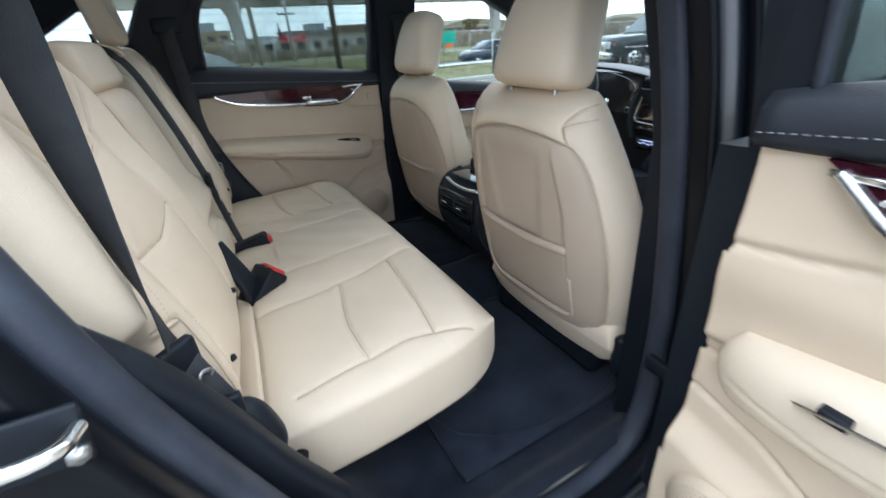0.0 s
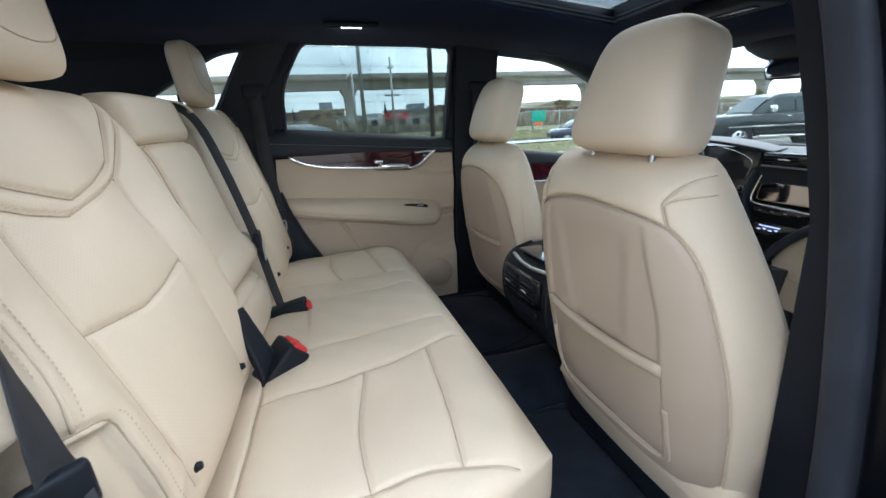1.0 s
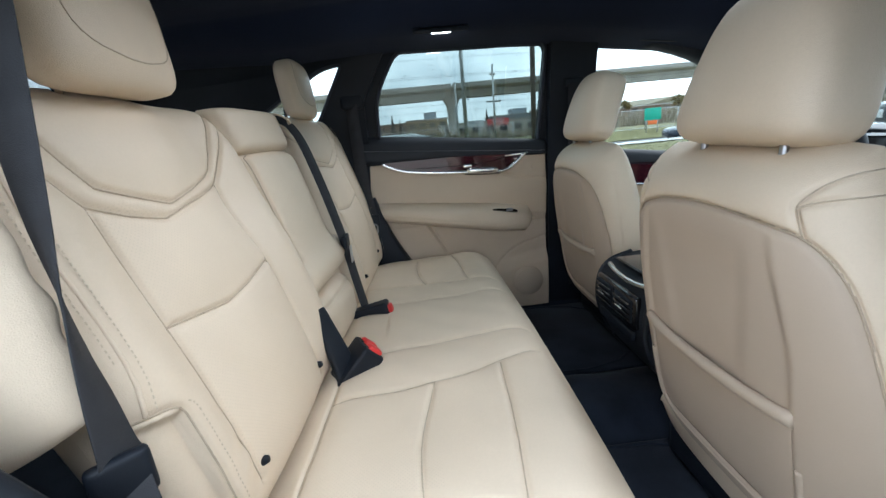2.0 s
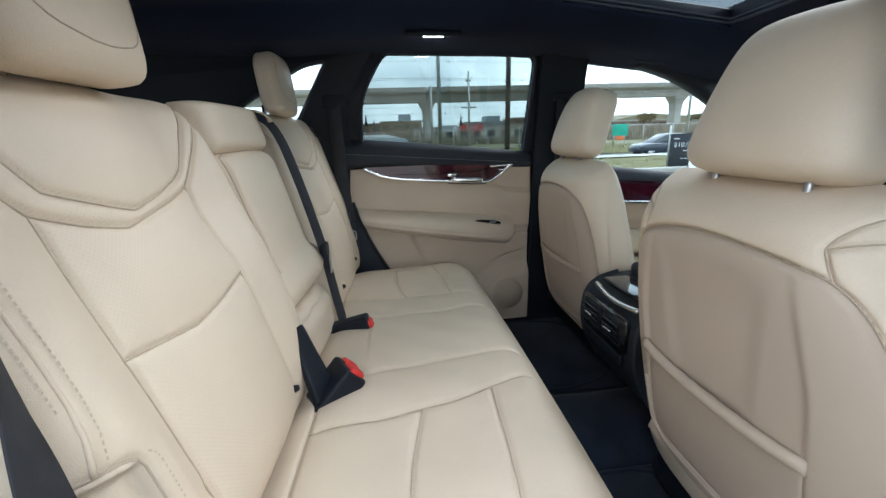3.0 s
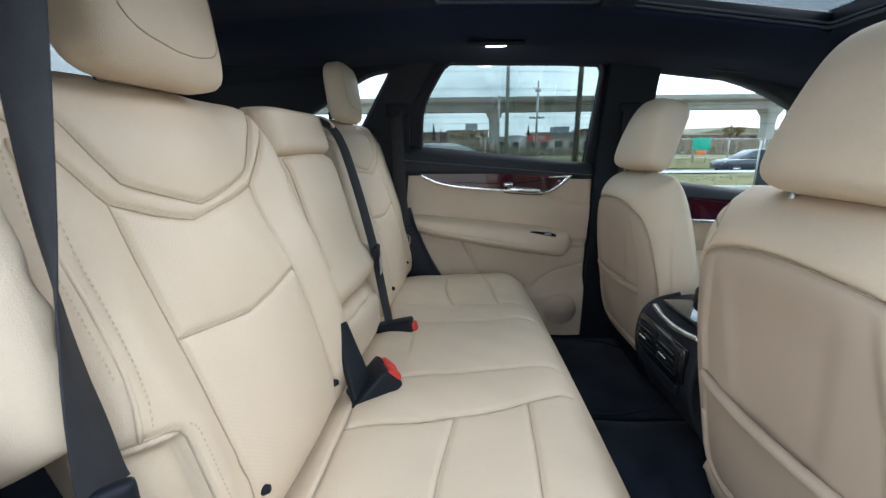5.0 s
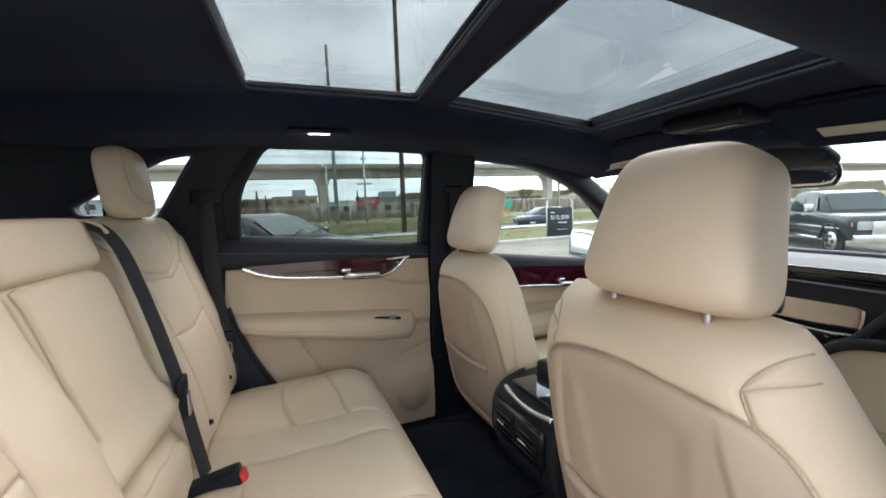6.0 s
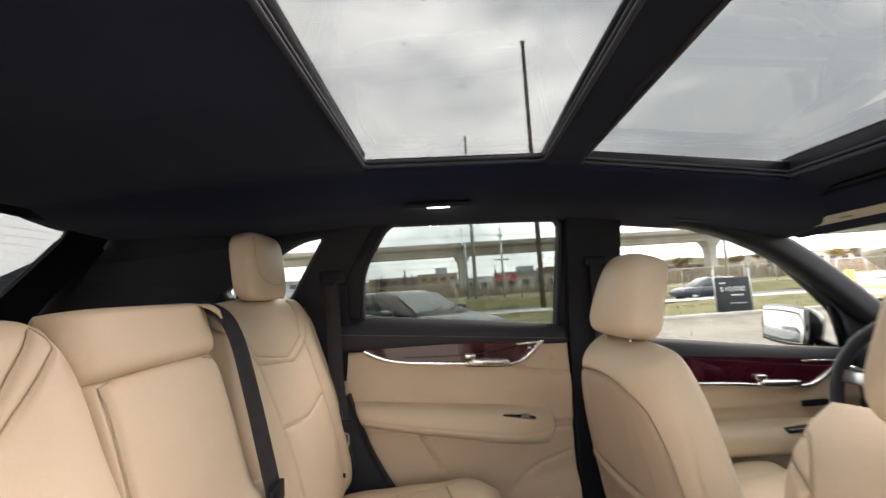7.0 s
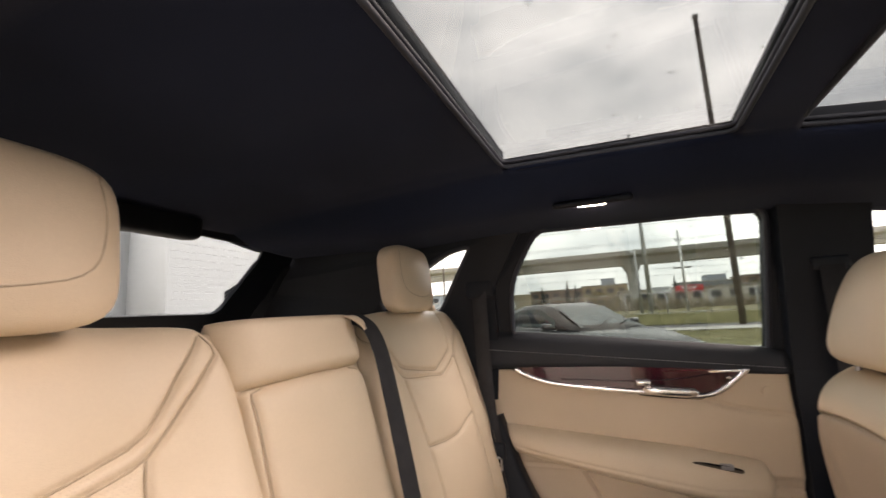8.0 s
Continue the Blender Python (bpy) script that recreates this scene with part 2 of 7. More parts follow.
def sweep(pts, shape, up=(0, 0, 1), closed=False, twist=None):
    """A bmesh that carries a closed 2D outline (side, up) along a line of points."""
    pts = [Vector(p) for p in pts]
    bm, rings = bmesh.new(), []
    n = len(pts)
    for i, p in enumerate(pts):
        if closed:
            d = pts[(i + 1) % n] - pts[i - 1]
        else:
            d = pts[min(i + 1, n - 1)] - pts[max(i - 1, 0)]
        d.normalize()
        upv = Vector(up(i / max(1, n - 1)) if callable(up) else up)
        side = d.cross(upv)
        if side.length < 1e-5:
            side = Vector((1, 0, 0))
        side.normalize()
        top = side.cross(d)
        s = shape(i / max(1, n - 1)) if callable(shape) else shape
        rings.append([bm.verts.new(p + side * a + top * b) for a, b in s])
    k = len(rings[0])
    for i in range(n if closed else n - 1):
        r0, r1 = rings[i], rings[(i + 1) % n]
        for j in range(k):
            bm.faces.new((r0[j], r0[(j + 1) % k], r1[(j + 1) % k], r1[j]))
    if not closed:
        bm.faces.new(rings[0][::-1])
        bm.faces.new(rings[-1])
    return bm


def ring(rx, ry, sides=10):
    return [(rx * math.cos(2 * math.pi * i / sides), ry * math.sin(2 * math.pi * i / sides)) for i in range(sides)]


def rounded(w, h, r, k=3):
    """A rounded rectangle outline, centred."""
    out = []
    for cx, cy, a0 in ((w / 2 - r, h / 2 - r, 0), (-w / 2 + r, h / 2 - r, 90), (-w / 2 + r, -h / 2 + r, 180), (w / 2 - r, -h / 2 + r, 270)):
        for i in range(k + 1):
            a = radians(a0 + 90 * i / k)
            out.append((cx + r * math.cos(a), cy + r * math.sin(a)))
    return out


def round_corners(poly, r, k=4):
    """Rounds the corners of a 2D polygon."""
    out, n = [], len(poly)
    for i in range(n):
        p0, p, p1 = (Vector(poly[i - 1]), Vector(poly[i]), Vector(poly[(i + 1) % n]))
        rr = r[i] if isinstance(r, (list, tuple)) else r
        a, b = (p0 - p), (p1 - p)
        cut = min(rr, a.length * 0.45, b.length * 0.45)
        s, e = p + a.normalized() * cut, p + b.normalized() * cut
        for j in range(k + 1):
            t = j / k
            out.append(tuple(s * (1 - t) ** 2 + p * 2 * t * (1 - t) + e * t * t))
    return out


def sheet(name, outer, holes, to3d, thick, mat, parent=None, label="", edge=0.0):
    """A plate cut from a 2D outline with holes. to3d(u, v, d) gives the place at depth d."""
    from mathutils.geometry import tessellate_polygon
    loops = [outer] + list(holes)
    flat = [p for lp in loops for p in lp]
    tris = tessellate_polygon([[Vector((p[0], p[1], 0)) for p in lp] for lp in loops])
    verts = [to3d(p[0], p[1], 0.0) for p in flat] + [to3d(p[0], p[1], thick) for p in flat]
    n, faces = len(flat), []
    for t in tris:
        faces += [tuple(t), tuple(i + n for i in reversed(t))]
    start = 0
    for lp in loops:
        k = len(lp)
        for i in range(k):
            a, b = start + i, start + (i + 1) % k
            faces.append((a, b, b + n, a + n))
        start += k
    bm = bmesh.new()
    vs = [bm.verts.new(v) for v in verts]
    for f in faces:
        try:
            bm.faces.new([vs[i] for i in f])
        except ValueError:
            pass
    return part(name, bm, mat, parent, label, smooth=False)


def seam_distance(a, b, lines):
    """The distance in metres of grid points to the nearest of several polylines."""
    best = np.full(a.shape, 9.0)
    for line in lines:
        for (x0, y0), (x1, y1) in zip(line, line[1:]):
            dx, dy = x1 - x0, y1 - y0
            t = np.clip(((a - x0) * dx + (b - y0) * dy) / (dx * dx + dy * dy + 1e-12), 0, 1)
            best = np.minimum(best, np.hypot(a - x0 - t * dx, b - y0 - t * dy))
    return best


def smooth_line(pts, rounds=2):
    return [(p.x, p.y) for p in chaikin([(x, y, 0) for x, y in pts], rounds)]


def crisp(pts, cut=0.14):
    """A line of straight runs with only slightly rounded corners."""
    out = [pts[0]]
    for (x0, y0), (x1, y1) in zip(pts, pts[1:]):
        out += [(x0 + (x1 - x0) * cut, y0 + (y1 - y0) * cut), (x1 + (x0 - x1) * cut, y1 + (y0 - y1) * cut)]
    return smooth_line(out + [pts[-1]], 1)


def square_of(p, q, corner):
    """Takes a point of a rounded square back to the full square, without signs."""
    p, q = abs(p), abs(q)
    u, v = p, q
    for _ in range(8):
        u, v = min(1.0, p / math.sqrt(1 - corner * v * v / 2)), min(1.0, q / math.sqrt(1 - corner * u * u / 2))
    return u, v


def soft(name, mats, parent, O, A, B, N, half, length, front, back, seams=(), groove=0.005, width=0.004, puff=0.004, puff_len=0.03,
         nu=90, nv=90, power=7.0, soft_edge=2.2, corner=0.35, half_at=None, shape=None, lift=None, label="", inside=None, back_shape=None, box=1.0, power_v=None, thread=None, back_every=4, thread_r=0.0011, threaded=99, sided=None):
    """An upholstered piece: a rounded cushion on the frame O, A (across), B (along), N (out), half wide each way and length long.
    Seam lines, in metres across and along, are pressed in and the leather swells between them."""
    O, A, B, N = (np.array(v, float) for v in (O, A, B, N))
    A, B, N = A / np.linalg.norm(A), B / np.linalg.norm(B), N / np.linalg.norm(N)
    u = np.sin(np.linspace(-1, 1, nu) * math.pi / 2 * 0.999) / math.sin(math.pi / 2 * 0.999)
    v = np.sin(np.linspace(-1, 1, nv) * math.pi / 2 * 0.999) / math.sin(math.pi / 2 * 0.999)
    u, v = 0.12 * np.linspace(-1, 1, nu) + 0.88 * u, 0.12 * np.linspace(-1, 1, nv) + 0.88 * v
    U, V = np.meshgrid(u, v, indexing="ij")
    a, b = U * np.sqrt(1 - corner * V**2 / 2) / math.sqrt(1 - 0), V * np.sqrt(1 - corner * U**2 / 2)
    b = (b + 1) / 2 * length
    a = a * (half if half_at is None else half * half_at(b / length))
    if sided is not None:
        a = a * sided(U, b / length)
    power_v = power_v or power
    prof = np.clip((1 - np.abs(U) ** power) * (1 - np.abs(V) ** power_v), 0, 1) ** (1 / soft_edge)
    d = seam_distance(a, b, seams) if len(seams) else np.full(a.shape, 9.0)
    h = front * prof
    if len(seams):
        h = h + prof * (puff * (1 - np.exp(-d / puff_len)) - groove * np.exp(-((d / width) ** 2)))
    bend = shape(a, b) if shape is not None else 0.0 * a
    h = h + bend
    if lift is not None:
        h = h + lift(a, b) * np.minimum(1, prof * 2)
    lo = -back * prof**box + bend
    if back_shape is not None:
        lo = lo + back_shape(a, b) * prof
    top = O + a[..., None] * A + b[..., None] * B + h[..., None] * N
    iu = np.unique(np.append(np.arange(0, nu, back_every), nu - 1))
    iv = np.unique(np.append(np.arange(0, nv, back_every), nv - 1))
    pick = np.ix_(iu, iv)
    bot = O + a[pick][..., None] * A + b[pick][..., None] * B + lo[pick][..., None] * N
    verts = np.concatenate([top.reshape(-1, 3), bot.reshape(-1, 3)])

    def quads(m, n, start):
        i, j = np.meshgrid(np.arange(m - 1), np.arange(n - 1), indexing="ij")
        q = (i * n + j).ravel() + start
        return np.stack([q, q + n, q + n + 1, q + 1], 1)

    f1, f2 = quads(nu, nv, 0), quads(len(iu), len(iv), nu * nv)[:, ::-1]
    if np.dot(np.cross(A, B), N) < 0:
        f1, f2 = f1[:, ::-1], f2[:, ::-1]
    faces = np.concatenate([f1, f2])
    fm = None
    if inside is not None:
        ca = (a[:-1, :-1] + a[1:, 1:]) / 2
        cb = (b[:-1, :-1] + b[1:, 1:]) / 2
        fm = np.concatenate([inside(ca, cb).ravel().astype(int), np.zeros(len(f2), int)])
    uvs = np.concatenate([np.stack([a.ravel(), b.ravel()], 1), np.stack([a[pick].ravel(), b[pick].ravel()], 1)])
    ob = mesh_from(name, verts, faces.tolist(), mats, parent, label, True, fm, uvs)
    if thread is not None:
        for line in seams[:threaded]:
            pts = []
            for (x0, y0), (x1, y1) in zip(line, line[1:]):
                k = max(1, int(math.hypot(x1 - x0, y1 - y0) / 0.012))
                pts += [(x0 + (x1 - x0) * q / k, y0 + (y1 - y0) * q / k) for q in range(k)]
            pts.append(line[-1])
            run = []
            for x, y in pts:
                if not 0.004 < y < length - 0.004:
                    continue
                hw = half if half_at is None else half * float(half_at(np.float64(y / length)))
                if sided is not None:
                    hw *= float(sided(np.float64(x), np.float64(y / length)))
                ux, vy = square_of(x / hw, 2 * y / length - 1, corner)
                if ux > 0.996 or vy > 0.996:
                    continue
                pr = max(0.0, (1 - ux**power) * (1 - vy**power_v)) ** (1 / soft_edge)
                z = front * pr - pr * groove * 0.52 + (float(shape(np.float64(x), np.float64(y))) if shape is not None else 0.0)
                if lift is not None:
                    z += float(lift(np.float64(x), np.float64(y))) * min(1, pr * 2)
                run.append(O + x * A + y * B + z * N)
            if len(run) > 2:
                part("seam", sweep(run, ring(thread_r, thread_r, 6), up=tuple(N)), thread, ob)
    return ob


def pillow(name, mats, parent, O, A, B, N, half, length, front, back, p1=4.5, p2=3.0, n=16, bend=None, label=""):
    """A plump closed cushion with rounded edges all round. Gives the object and a function that finds its front face."""
    O, A, B, N = (Vector(v) for v in (O, A, B, N))
    A, B, N = A.normalized(), B.normalized(), N.normalized()
    hb, c, mid = length / 2, (front + back) / 2, (front - back) / 2
    bend = bend or (lambda a, b: (1.0, 0.0))
    bm, seen = bmesh.new(), {}

    def vert(d):
        x, y, z = d
        q = (abs(x) ** p1 + abs(y) ** p1) ** (p2 / p1) + abs(z) ** p2
        r = q ** (-1 / p2)
        key = (round(x * r, 5), round(y * r, 5), round(z * r, 5))
        if key not in seen:
            a, b, h = x * r * half, y * r * hb + hb, z * r * c + mid
            wide, push = bend(a, b)
            seen[key] = bm.verts.new(O + A * (a * wide) + B * b + N * (h + push))
        return seen[key]

    t = [math.tan(radians(-45 + 90 * i / n)) for i in range(n + 1)]
    for ax in range(3):
        for sg in (-1, 1):
            for i in range(n):
                for j in range(n):
                    quad = []
                    for u, v in ((t[i], t[j]), (t[i + 1], t[j]), (t[i + 1], t[j + 1]), (t[i], t[j + 1])):
                        d = [0, 0, 0]
                        d[ax], d[(ax + 1) % 3], d[(ax + 2) % 3] = sg, u, v
                        quad.append(vert(d))
                    if len(set(quad)) == 4:
                        bm.faces.new(quad)
    ob = part(name, bm, mats, parent, label)

    def face(a, b):
        q = (abs(a / half) ** p1 + abs((b - hb) / hb) ** p1) ** (p2 / p1)
        wide, push = bend(a, b)
        return O + A * (a * wide) + B * b + N * (c * max(0.0, 1 - q) ** (1 / p2) + mid + push)

    return ob, face


def step_up(d, w):
    return np.clip(d / w, 0, 1) ** 2 * (3 - 2 * np.clip(d / w, 0, 1))


def on_soft(O, A, B, N, fn):
    """Turns (across, along) pairs into places that lie fn(a, b) out from a cushion's frame."""
    O, A, B, N = (Vector(v) for v in (O, A, B, N))
    A, B, N = A.normalized(), B.normalized(), N.normalized()
    return lambda a, b: O + A * a + B * b + N * fn(a, b)


def in_poly(poly):
    """A test of grid points against a polygon."""
    def test(a, b):
        ins = np.zeros(a.shape, bool)
        n = len(poly)
        for k in range(n):
            (x0, y0), (x1, y1) = poly[k], poly[(k + 1) % n]
            hit = ((y0 > b) != (y1 > b)) & (a < (x1 - x0) * (b - y0) / (y1 - y0 + 1e-12) + x0)
            ins ^= hit
        return ins
    return test


# ---- the car's shell ----
ROOF_X = ([-0.85, -0.62, -0.3, 0.0, 0.2, 0.6, 0.72, 1.16, 1.45], [1.535, 1.558, 1.588, 1.606, 1.614, 1.608, 1.602, 1.552, 1.495])
ROOF_Y = ([0.0, 0.30, 0.335, 0.39, 0.46, 0.56, 0.64, 0.68], [0.0, 0.010, 0.018, 0.052, 0.078, 0.090, 0.096, 0.105])
HOLE_Y, HOLES_X, HOLES_Y = 0.326, ((0.172, 0.600), (0.692, 1.215)), (0.326, 0.342)


def raked(x, y):
    """The roof openings' cross edges run a little aslant."""
    return x + (y - 0.326) * np.interp(x, [-0.635, 0.0, 0.17, 0.60, 1.17, 1.45], [0.0, 0.02, 0.05, 0.105, 0.09, 0.0])


def roof_z(x, y):
    return np.interp(x, *ROOF_X) - np.interp(np.abs(y), *ROOF_Y) * np.interp(x, [-0.62, -0.15], [0.42, 1.0])


def side_y(z):
    """How far out the trim of the car's side stands at a height."""
    return float(np.interp(z, [0.4, 0.55, 1.16, 1.50], [0.735, 0.72, 0.708, 0.635]))


def roof_sheet(name, mat, rise, kind_label, category, wider=0.0):
    xs = np.unique(np.round(np.concatenate([np.linspace(-0.635, 1.45, 58), np.ravel(HOLES_X), [HOLES_X[0][0] - wider, HOLES_X[1][1] + wider]]), 4))
    ys = np.unique(np.round(np.concatenate([np.linspace(-0.665, 0.665, 48), [sg * (h + wider) for sg in (-1, 1) for h in HOLES_Y]]), 4))
    X, Y = np.meshgrid(xs, ys, indexing="ij")
    X = raked(X, Y)
    Z = roof_z(X, Y) + rise
    verts = np.stack([X, Y, Z], -1).reshape(-1, 3)
    faces = []
    for i in range(len(xs) - 1):
        for j in range(len(ys) - 1):
            cx, cy = (xs[i] + xs[i + 1]) / 2, (ys[j] + ys[j + 1]) / 2
            if any(a - wider < cx < b + wider and abs(cy) < h + wider for (a, b), h in zip(HOLES_X, HOLES_Y)):
                continue
            k = i * len(ys) + j
            faces.append((k, k + 1, k + len(ys) + 1, k + len(ys)))
    ob = mesh_from(name, verts, faces, mat)
    mod = ob.modifiers.new("thickness", "SOLIDIFY")
    mod.thickness, mod.offset = 0.012, 0.0
    return tagged(ob, kind_label, category, kind="structure")


roof_sheet("ceiling", HEADLINER, 0.0, "black cloth headliner with two sunroof openings", "headliner")
roof_sheet("roof_panel", PAINT, 0.065, "black painted steel car roof", "roof", 0.09)

# floor pan with tunnel and the step up under the bench
fx = np.linspace(-0.15, 2.0, 70)
fy = np.linspace(-0.76, 0.76, 60)
FX, FY = np.meshgrid(fx, fy, indexing="ij")
FZ = 0.45 + 0.075 * np.exp(-((FY / 0.13) ** 4)) + 0.16 * (1 / (1 + np.exp((FX - 0.12) / 0.03)))
FZ = FZ + 0.05 * np.clip((np.abs(FY) - 0.68) / 0.05, 0, 1)
FZ = FZ + 0.004 * np.sin(FX * 31 + FY * 17) * np.sin(FY * 23)
fv = np.stack([FX, FY, FZ], -1).reshape(-1, 3)
ff = [(i * 60 + j, i * 60 + 60 + j, i * 60 + 61 + j, i * 60 + j + 1) for i in range(69) for j in range(59)]
tagged(mesh_from("floor", fv, ff, CARPET), "black carpeted car floor with a low tunnel", "floor", kind="structure")

for s, where in ((-1, "right"), (1, "left")):
    mat_x = 0.62
    bm = block((0.62, 0.50, 0.012), (mat_x, s * 0.40, 0.472), 0.006)
    ob = tagged(part("floor_mat", bm, CARPET), "black carpet mat on the rear footwell floor", "floor mat", group="rear floor mats")
    part("edge_binding", sweep(chaikin([(mat_x - 0.30, s * 0.40 - 0.24, 0.479), (mat_x + 0.30, s * 0.40 - 0.24, 0.479),
         (mat_x + 0.30, s * 0.40 + 0.24, 0.479), (mat_x - 0.30, s * 0.40 + 0.24, 0.479)], 2, True), ring(0.005, 0.003, 6), closed=True), CARPET, ob)

# side openings, in length and height
REAR_WIN = round_corners([(0.098, 1.222), (0.106, 1.37), (0.200, 1.520), (0.700, 1.516), (0.734, 1.49), (0.716, 1.160)],
                         [0.01, 0.06, 0.05, 0.03, 0.03, 0.012])
FRONT_WIN = round_corners([(0.925, 1.090), (0.920, 1.500), (1.02, 1.508), (1.26, 1.462), (1.50, 1.315), (1.685, 1.145), (1.72, 0.99)],
                          [0.012, 0.07, 0.06, 0.1, 0.1, 0.03, 0.01])
QUARTER = round_corners([(0.006, 1.487), (-0.075, 1.476), (-0.15, 1.435), (-0.315, 1.342), (-0.300, 1.312), (-0.115, 1.296)],
                        [0.02, 0.05, 0.06, 0.02, 0.01, 0.02])


def side3d(s, inset=0.0):
    return lambda u, v, d: (u, s * (side_y(v) - inset + d), v)


def grow(poly, k):
    c = Vector((sum(p[0] for p in poly) / len(poly), sum(p[1] for p in poly) / len(poly)))
    return [tuple(c + (Vector(p) - c) * k) for p in poly]


def pane(name, poly, s, mat, parent, out=0.022):
    ob = sheet(name, grow(poly, 1.01), [], side3d(s, -out), 0.004, mat, parent)
    ob.visible_shadow = False
    return ob


for s in (-1, 1):
    side = "door side" if s < 0 else "driver side"
    # C pillar and quarter trim
    outer = [(0.055, 1.20), (0.060, 1.36), (0.165, 1.535), (-0.2, 1.545), (-0.58, 1.56), (-0.95, 1.42), (-0.95, 0.62), (0.13, 0.62), (0.06, 0.80), (0.03, 0.95)]
    if s < 0:
        outer = [(-0.165, 1.30), (-0.10, 1.42), (0.03, 1.495), (0.0, 1.515), (-0.2, 1.515), (-0.55, 1.50), (-0.80, 1.30), (-0.80, 0.62), (-0.03, 0.62), (-0.035, 0.90), (-0.075, 1.02), (-0.13, 1.13)]
    wall = sheet("wall_left_rear" if s > 0 else "wall_right_rear", outer, [QUARTER], side3d(s, 0.012), 0.05, BLACK)
    tagged(wall, "black plastic rear pillar trim with a small quarter window", "pillar trim", kind="structure")
    q = thing("window_2" if s > 0 else "window_3", "small fixed rear quarter window in the pillar", "window", kind="structure")
    pane("pane", QUARTER, s, CLEAR, q)
    part("window_frame", sweep([side3d(s, 0.008)(x, z, 0) for x, z in QUARTER], ring(0.007, 0.006, 6), up=(0, 1, 0), closed=True), RUBBER, q)
    # B pillar
    bp = [(0.745, 0.44), (0.745, 1.12), (0.744, 1.50), (0.70, 1.545), (0.96, 1.535), (0.913, 1.50), (0.905, 1.12), (0.90, 0.44)]
    if s < 0:
        bp = [(0.714, 0.44), (0.714, 1.10), (0.690, 1.22), (0.655, 1.50), (0.64, 1.545), (0.96, 1.535), (0.913, 1.50), (0.905, 1.12), (0.90, 0.44)]
    w = sheet("wall_left_pillar" if s > 0 else "wall_right_pillar", bp, [], side3d(s, 0.03 if s > 0 else 0.055), 0.06 if s > 0 else 0.09, BLACK)
    tagged(w, "black centre pillar trim beside the front seat", "pillar trim", kind="structure")
    # front belt guide on the pillar
    gd = thing("belt_guide", "black height adjuster for the front seat belt", "belt guide", group="front belt guides", at=(0.83, s * 0.645, 1.36))
    part("slider", block((0.035, 0.016, 0.13), (0, 0, 0), 0.006), BLACK, gd)
    part("loop", block((0.07, 0.014, 0.03), (0, -s * 0.016, 0.0), 0.006), BLACK, gd)
    belt = thing("seat_belt", "dark grey webbing hanging down the centre pillar", "seat belt", group="front seat belts")
    part("webbing", sweep([(0.83, s * 0.622, 1.355), (0.835, s * 0.64, 1.15), (0.845, s * 0.665, 0.9), (0.85, s * 0.685, 0.55)], rounded(0.046, 0.003, 0.001, 1),
                          up=(0, 1, 0)), WEBBING, belt)
    # A pillar
    ap = chaikin([(1.10, s * 0.62, 1.495), (1.30, s * 0.645, 1.445), (1.52, s * 0.675, 1.335), (1.74, s * 0.705, 1.17), (1.92, s * 0.73, 1.02)], 2)
    a = part("wall_left_front" if s > 0 else "wall_right_front", sweep(ap, rounded(0.075, 0.085, 0.025)), PAD)
    tagged(a, "dark grey windscreen pillar trim", "pillar trim", kind="structure")
    # roof rail over the doors
    rail = chaikin([(-0.45, s * 0.655, 1.525), (0.0, s * 0.648, 1.545), (0.4, s * 0.645, 1.550), (0.8, s * 0.645, 1.546), (1.12, s * 0.635, 1.520)], 2)
    r = part("trim_left" if s > 0 else "trim_right", sweep(rail, rounded(0.05, 0.07, 0.02)), HEADLINER)
    tagged(r, "black cloth covered roof rail over the doors", "roof rail", kind="structure")
    # outer sill
    sl = part("sill_left" if s > 0 else "sill_right", sweep([(0.05, s * 0.80, 0.42), (0.3, s * 0.80, 0.40), (1.0, s * 0.80, 0.40), (1.9, s * 0.80, 0.40)],
              rounded(0.10, 0.13, 0.03)), BLACK)
    tagged(sl, "black plastic door sill with scuffs", "sill", kind="structure")

# rear end: hatch trim, rear window
HATCH = lambda u, v, d: (-0.60 - 0.92 * (1.53 - v) - d, u, v)
back_outer = [(-0.70, 0.60), (-0.70, 1.30), (-0.60, 1.545), (0.60, 1.545), (0.70, 1.30), (0.70, 0.60)]
back_win = round_corners([(-0.462, 1.335), (-0.486, 1.526), (-0.10, 1.538), (0.10, 1.538), (0.486, 1.526), (0.462, 1.335)], [0.03, 0.04, 0.02, 0.02, 0.04, 0.03])
tagged(sheet("wall_rear", back_outer, [back_win], HATCH, 0.012, BLACK), "black tailgate trim round the rear window", "tailgate trim", kind="structure")
rw = thing("window_4", "rear window with fine heating lines and frost edge", "window", kind="structure")
pn = sheet("pane", grow(back_win, 1.03), [], lambda u, v, d: HATCH(u, v, 0.013 + d), 0.004, CLEAR, rw)
pn.visible_shadow = False
for k in range(11):
    zz = 1.345 + k * 0.0165
    part("heating_line", sweep([HATCH(-0.47, zz, 0.012), HATCH(0.47, zz, 0.012)], ring(0.0002, 0.0002, 4)), BLACK, rw)
part("stop_lamp_cover", block((0.06, 0.44, 0.070), HATCH(0.0, 1.543, -0.01), 0.026, 3), BLACK, rw)
part("frit_band", sweep([HATCH(u, v, 0.008) for u, v in back_win], rounded(0.010, 0.002, 0.0008, 1), up=(1, 0, 0.9), closed=True), RUBBER, rw)
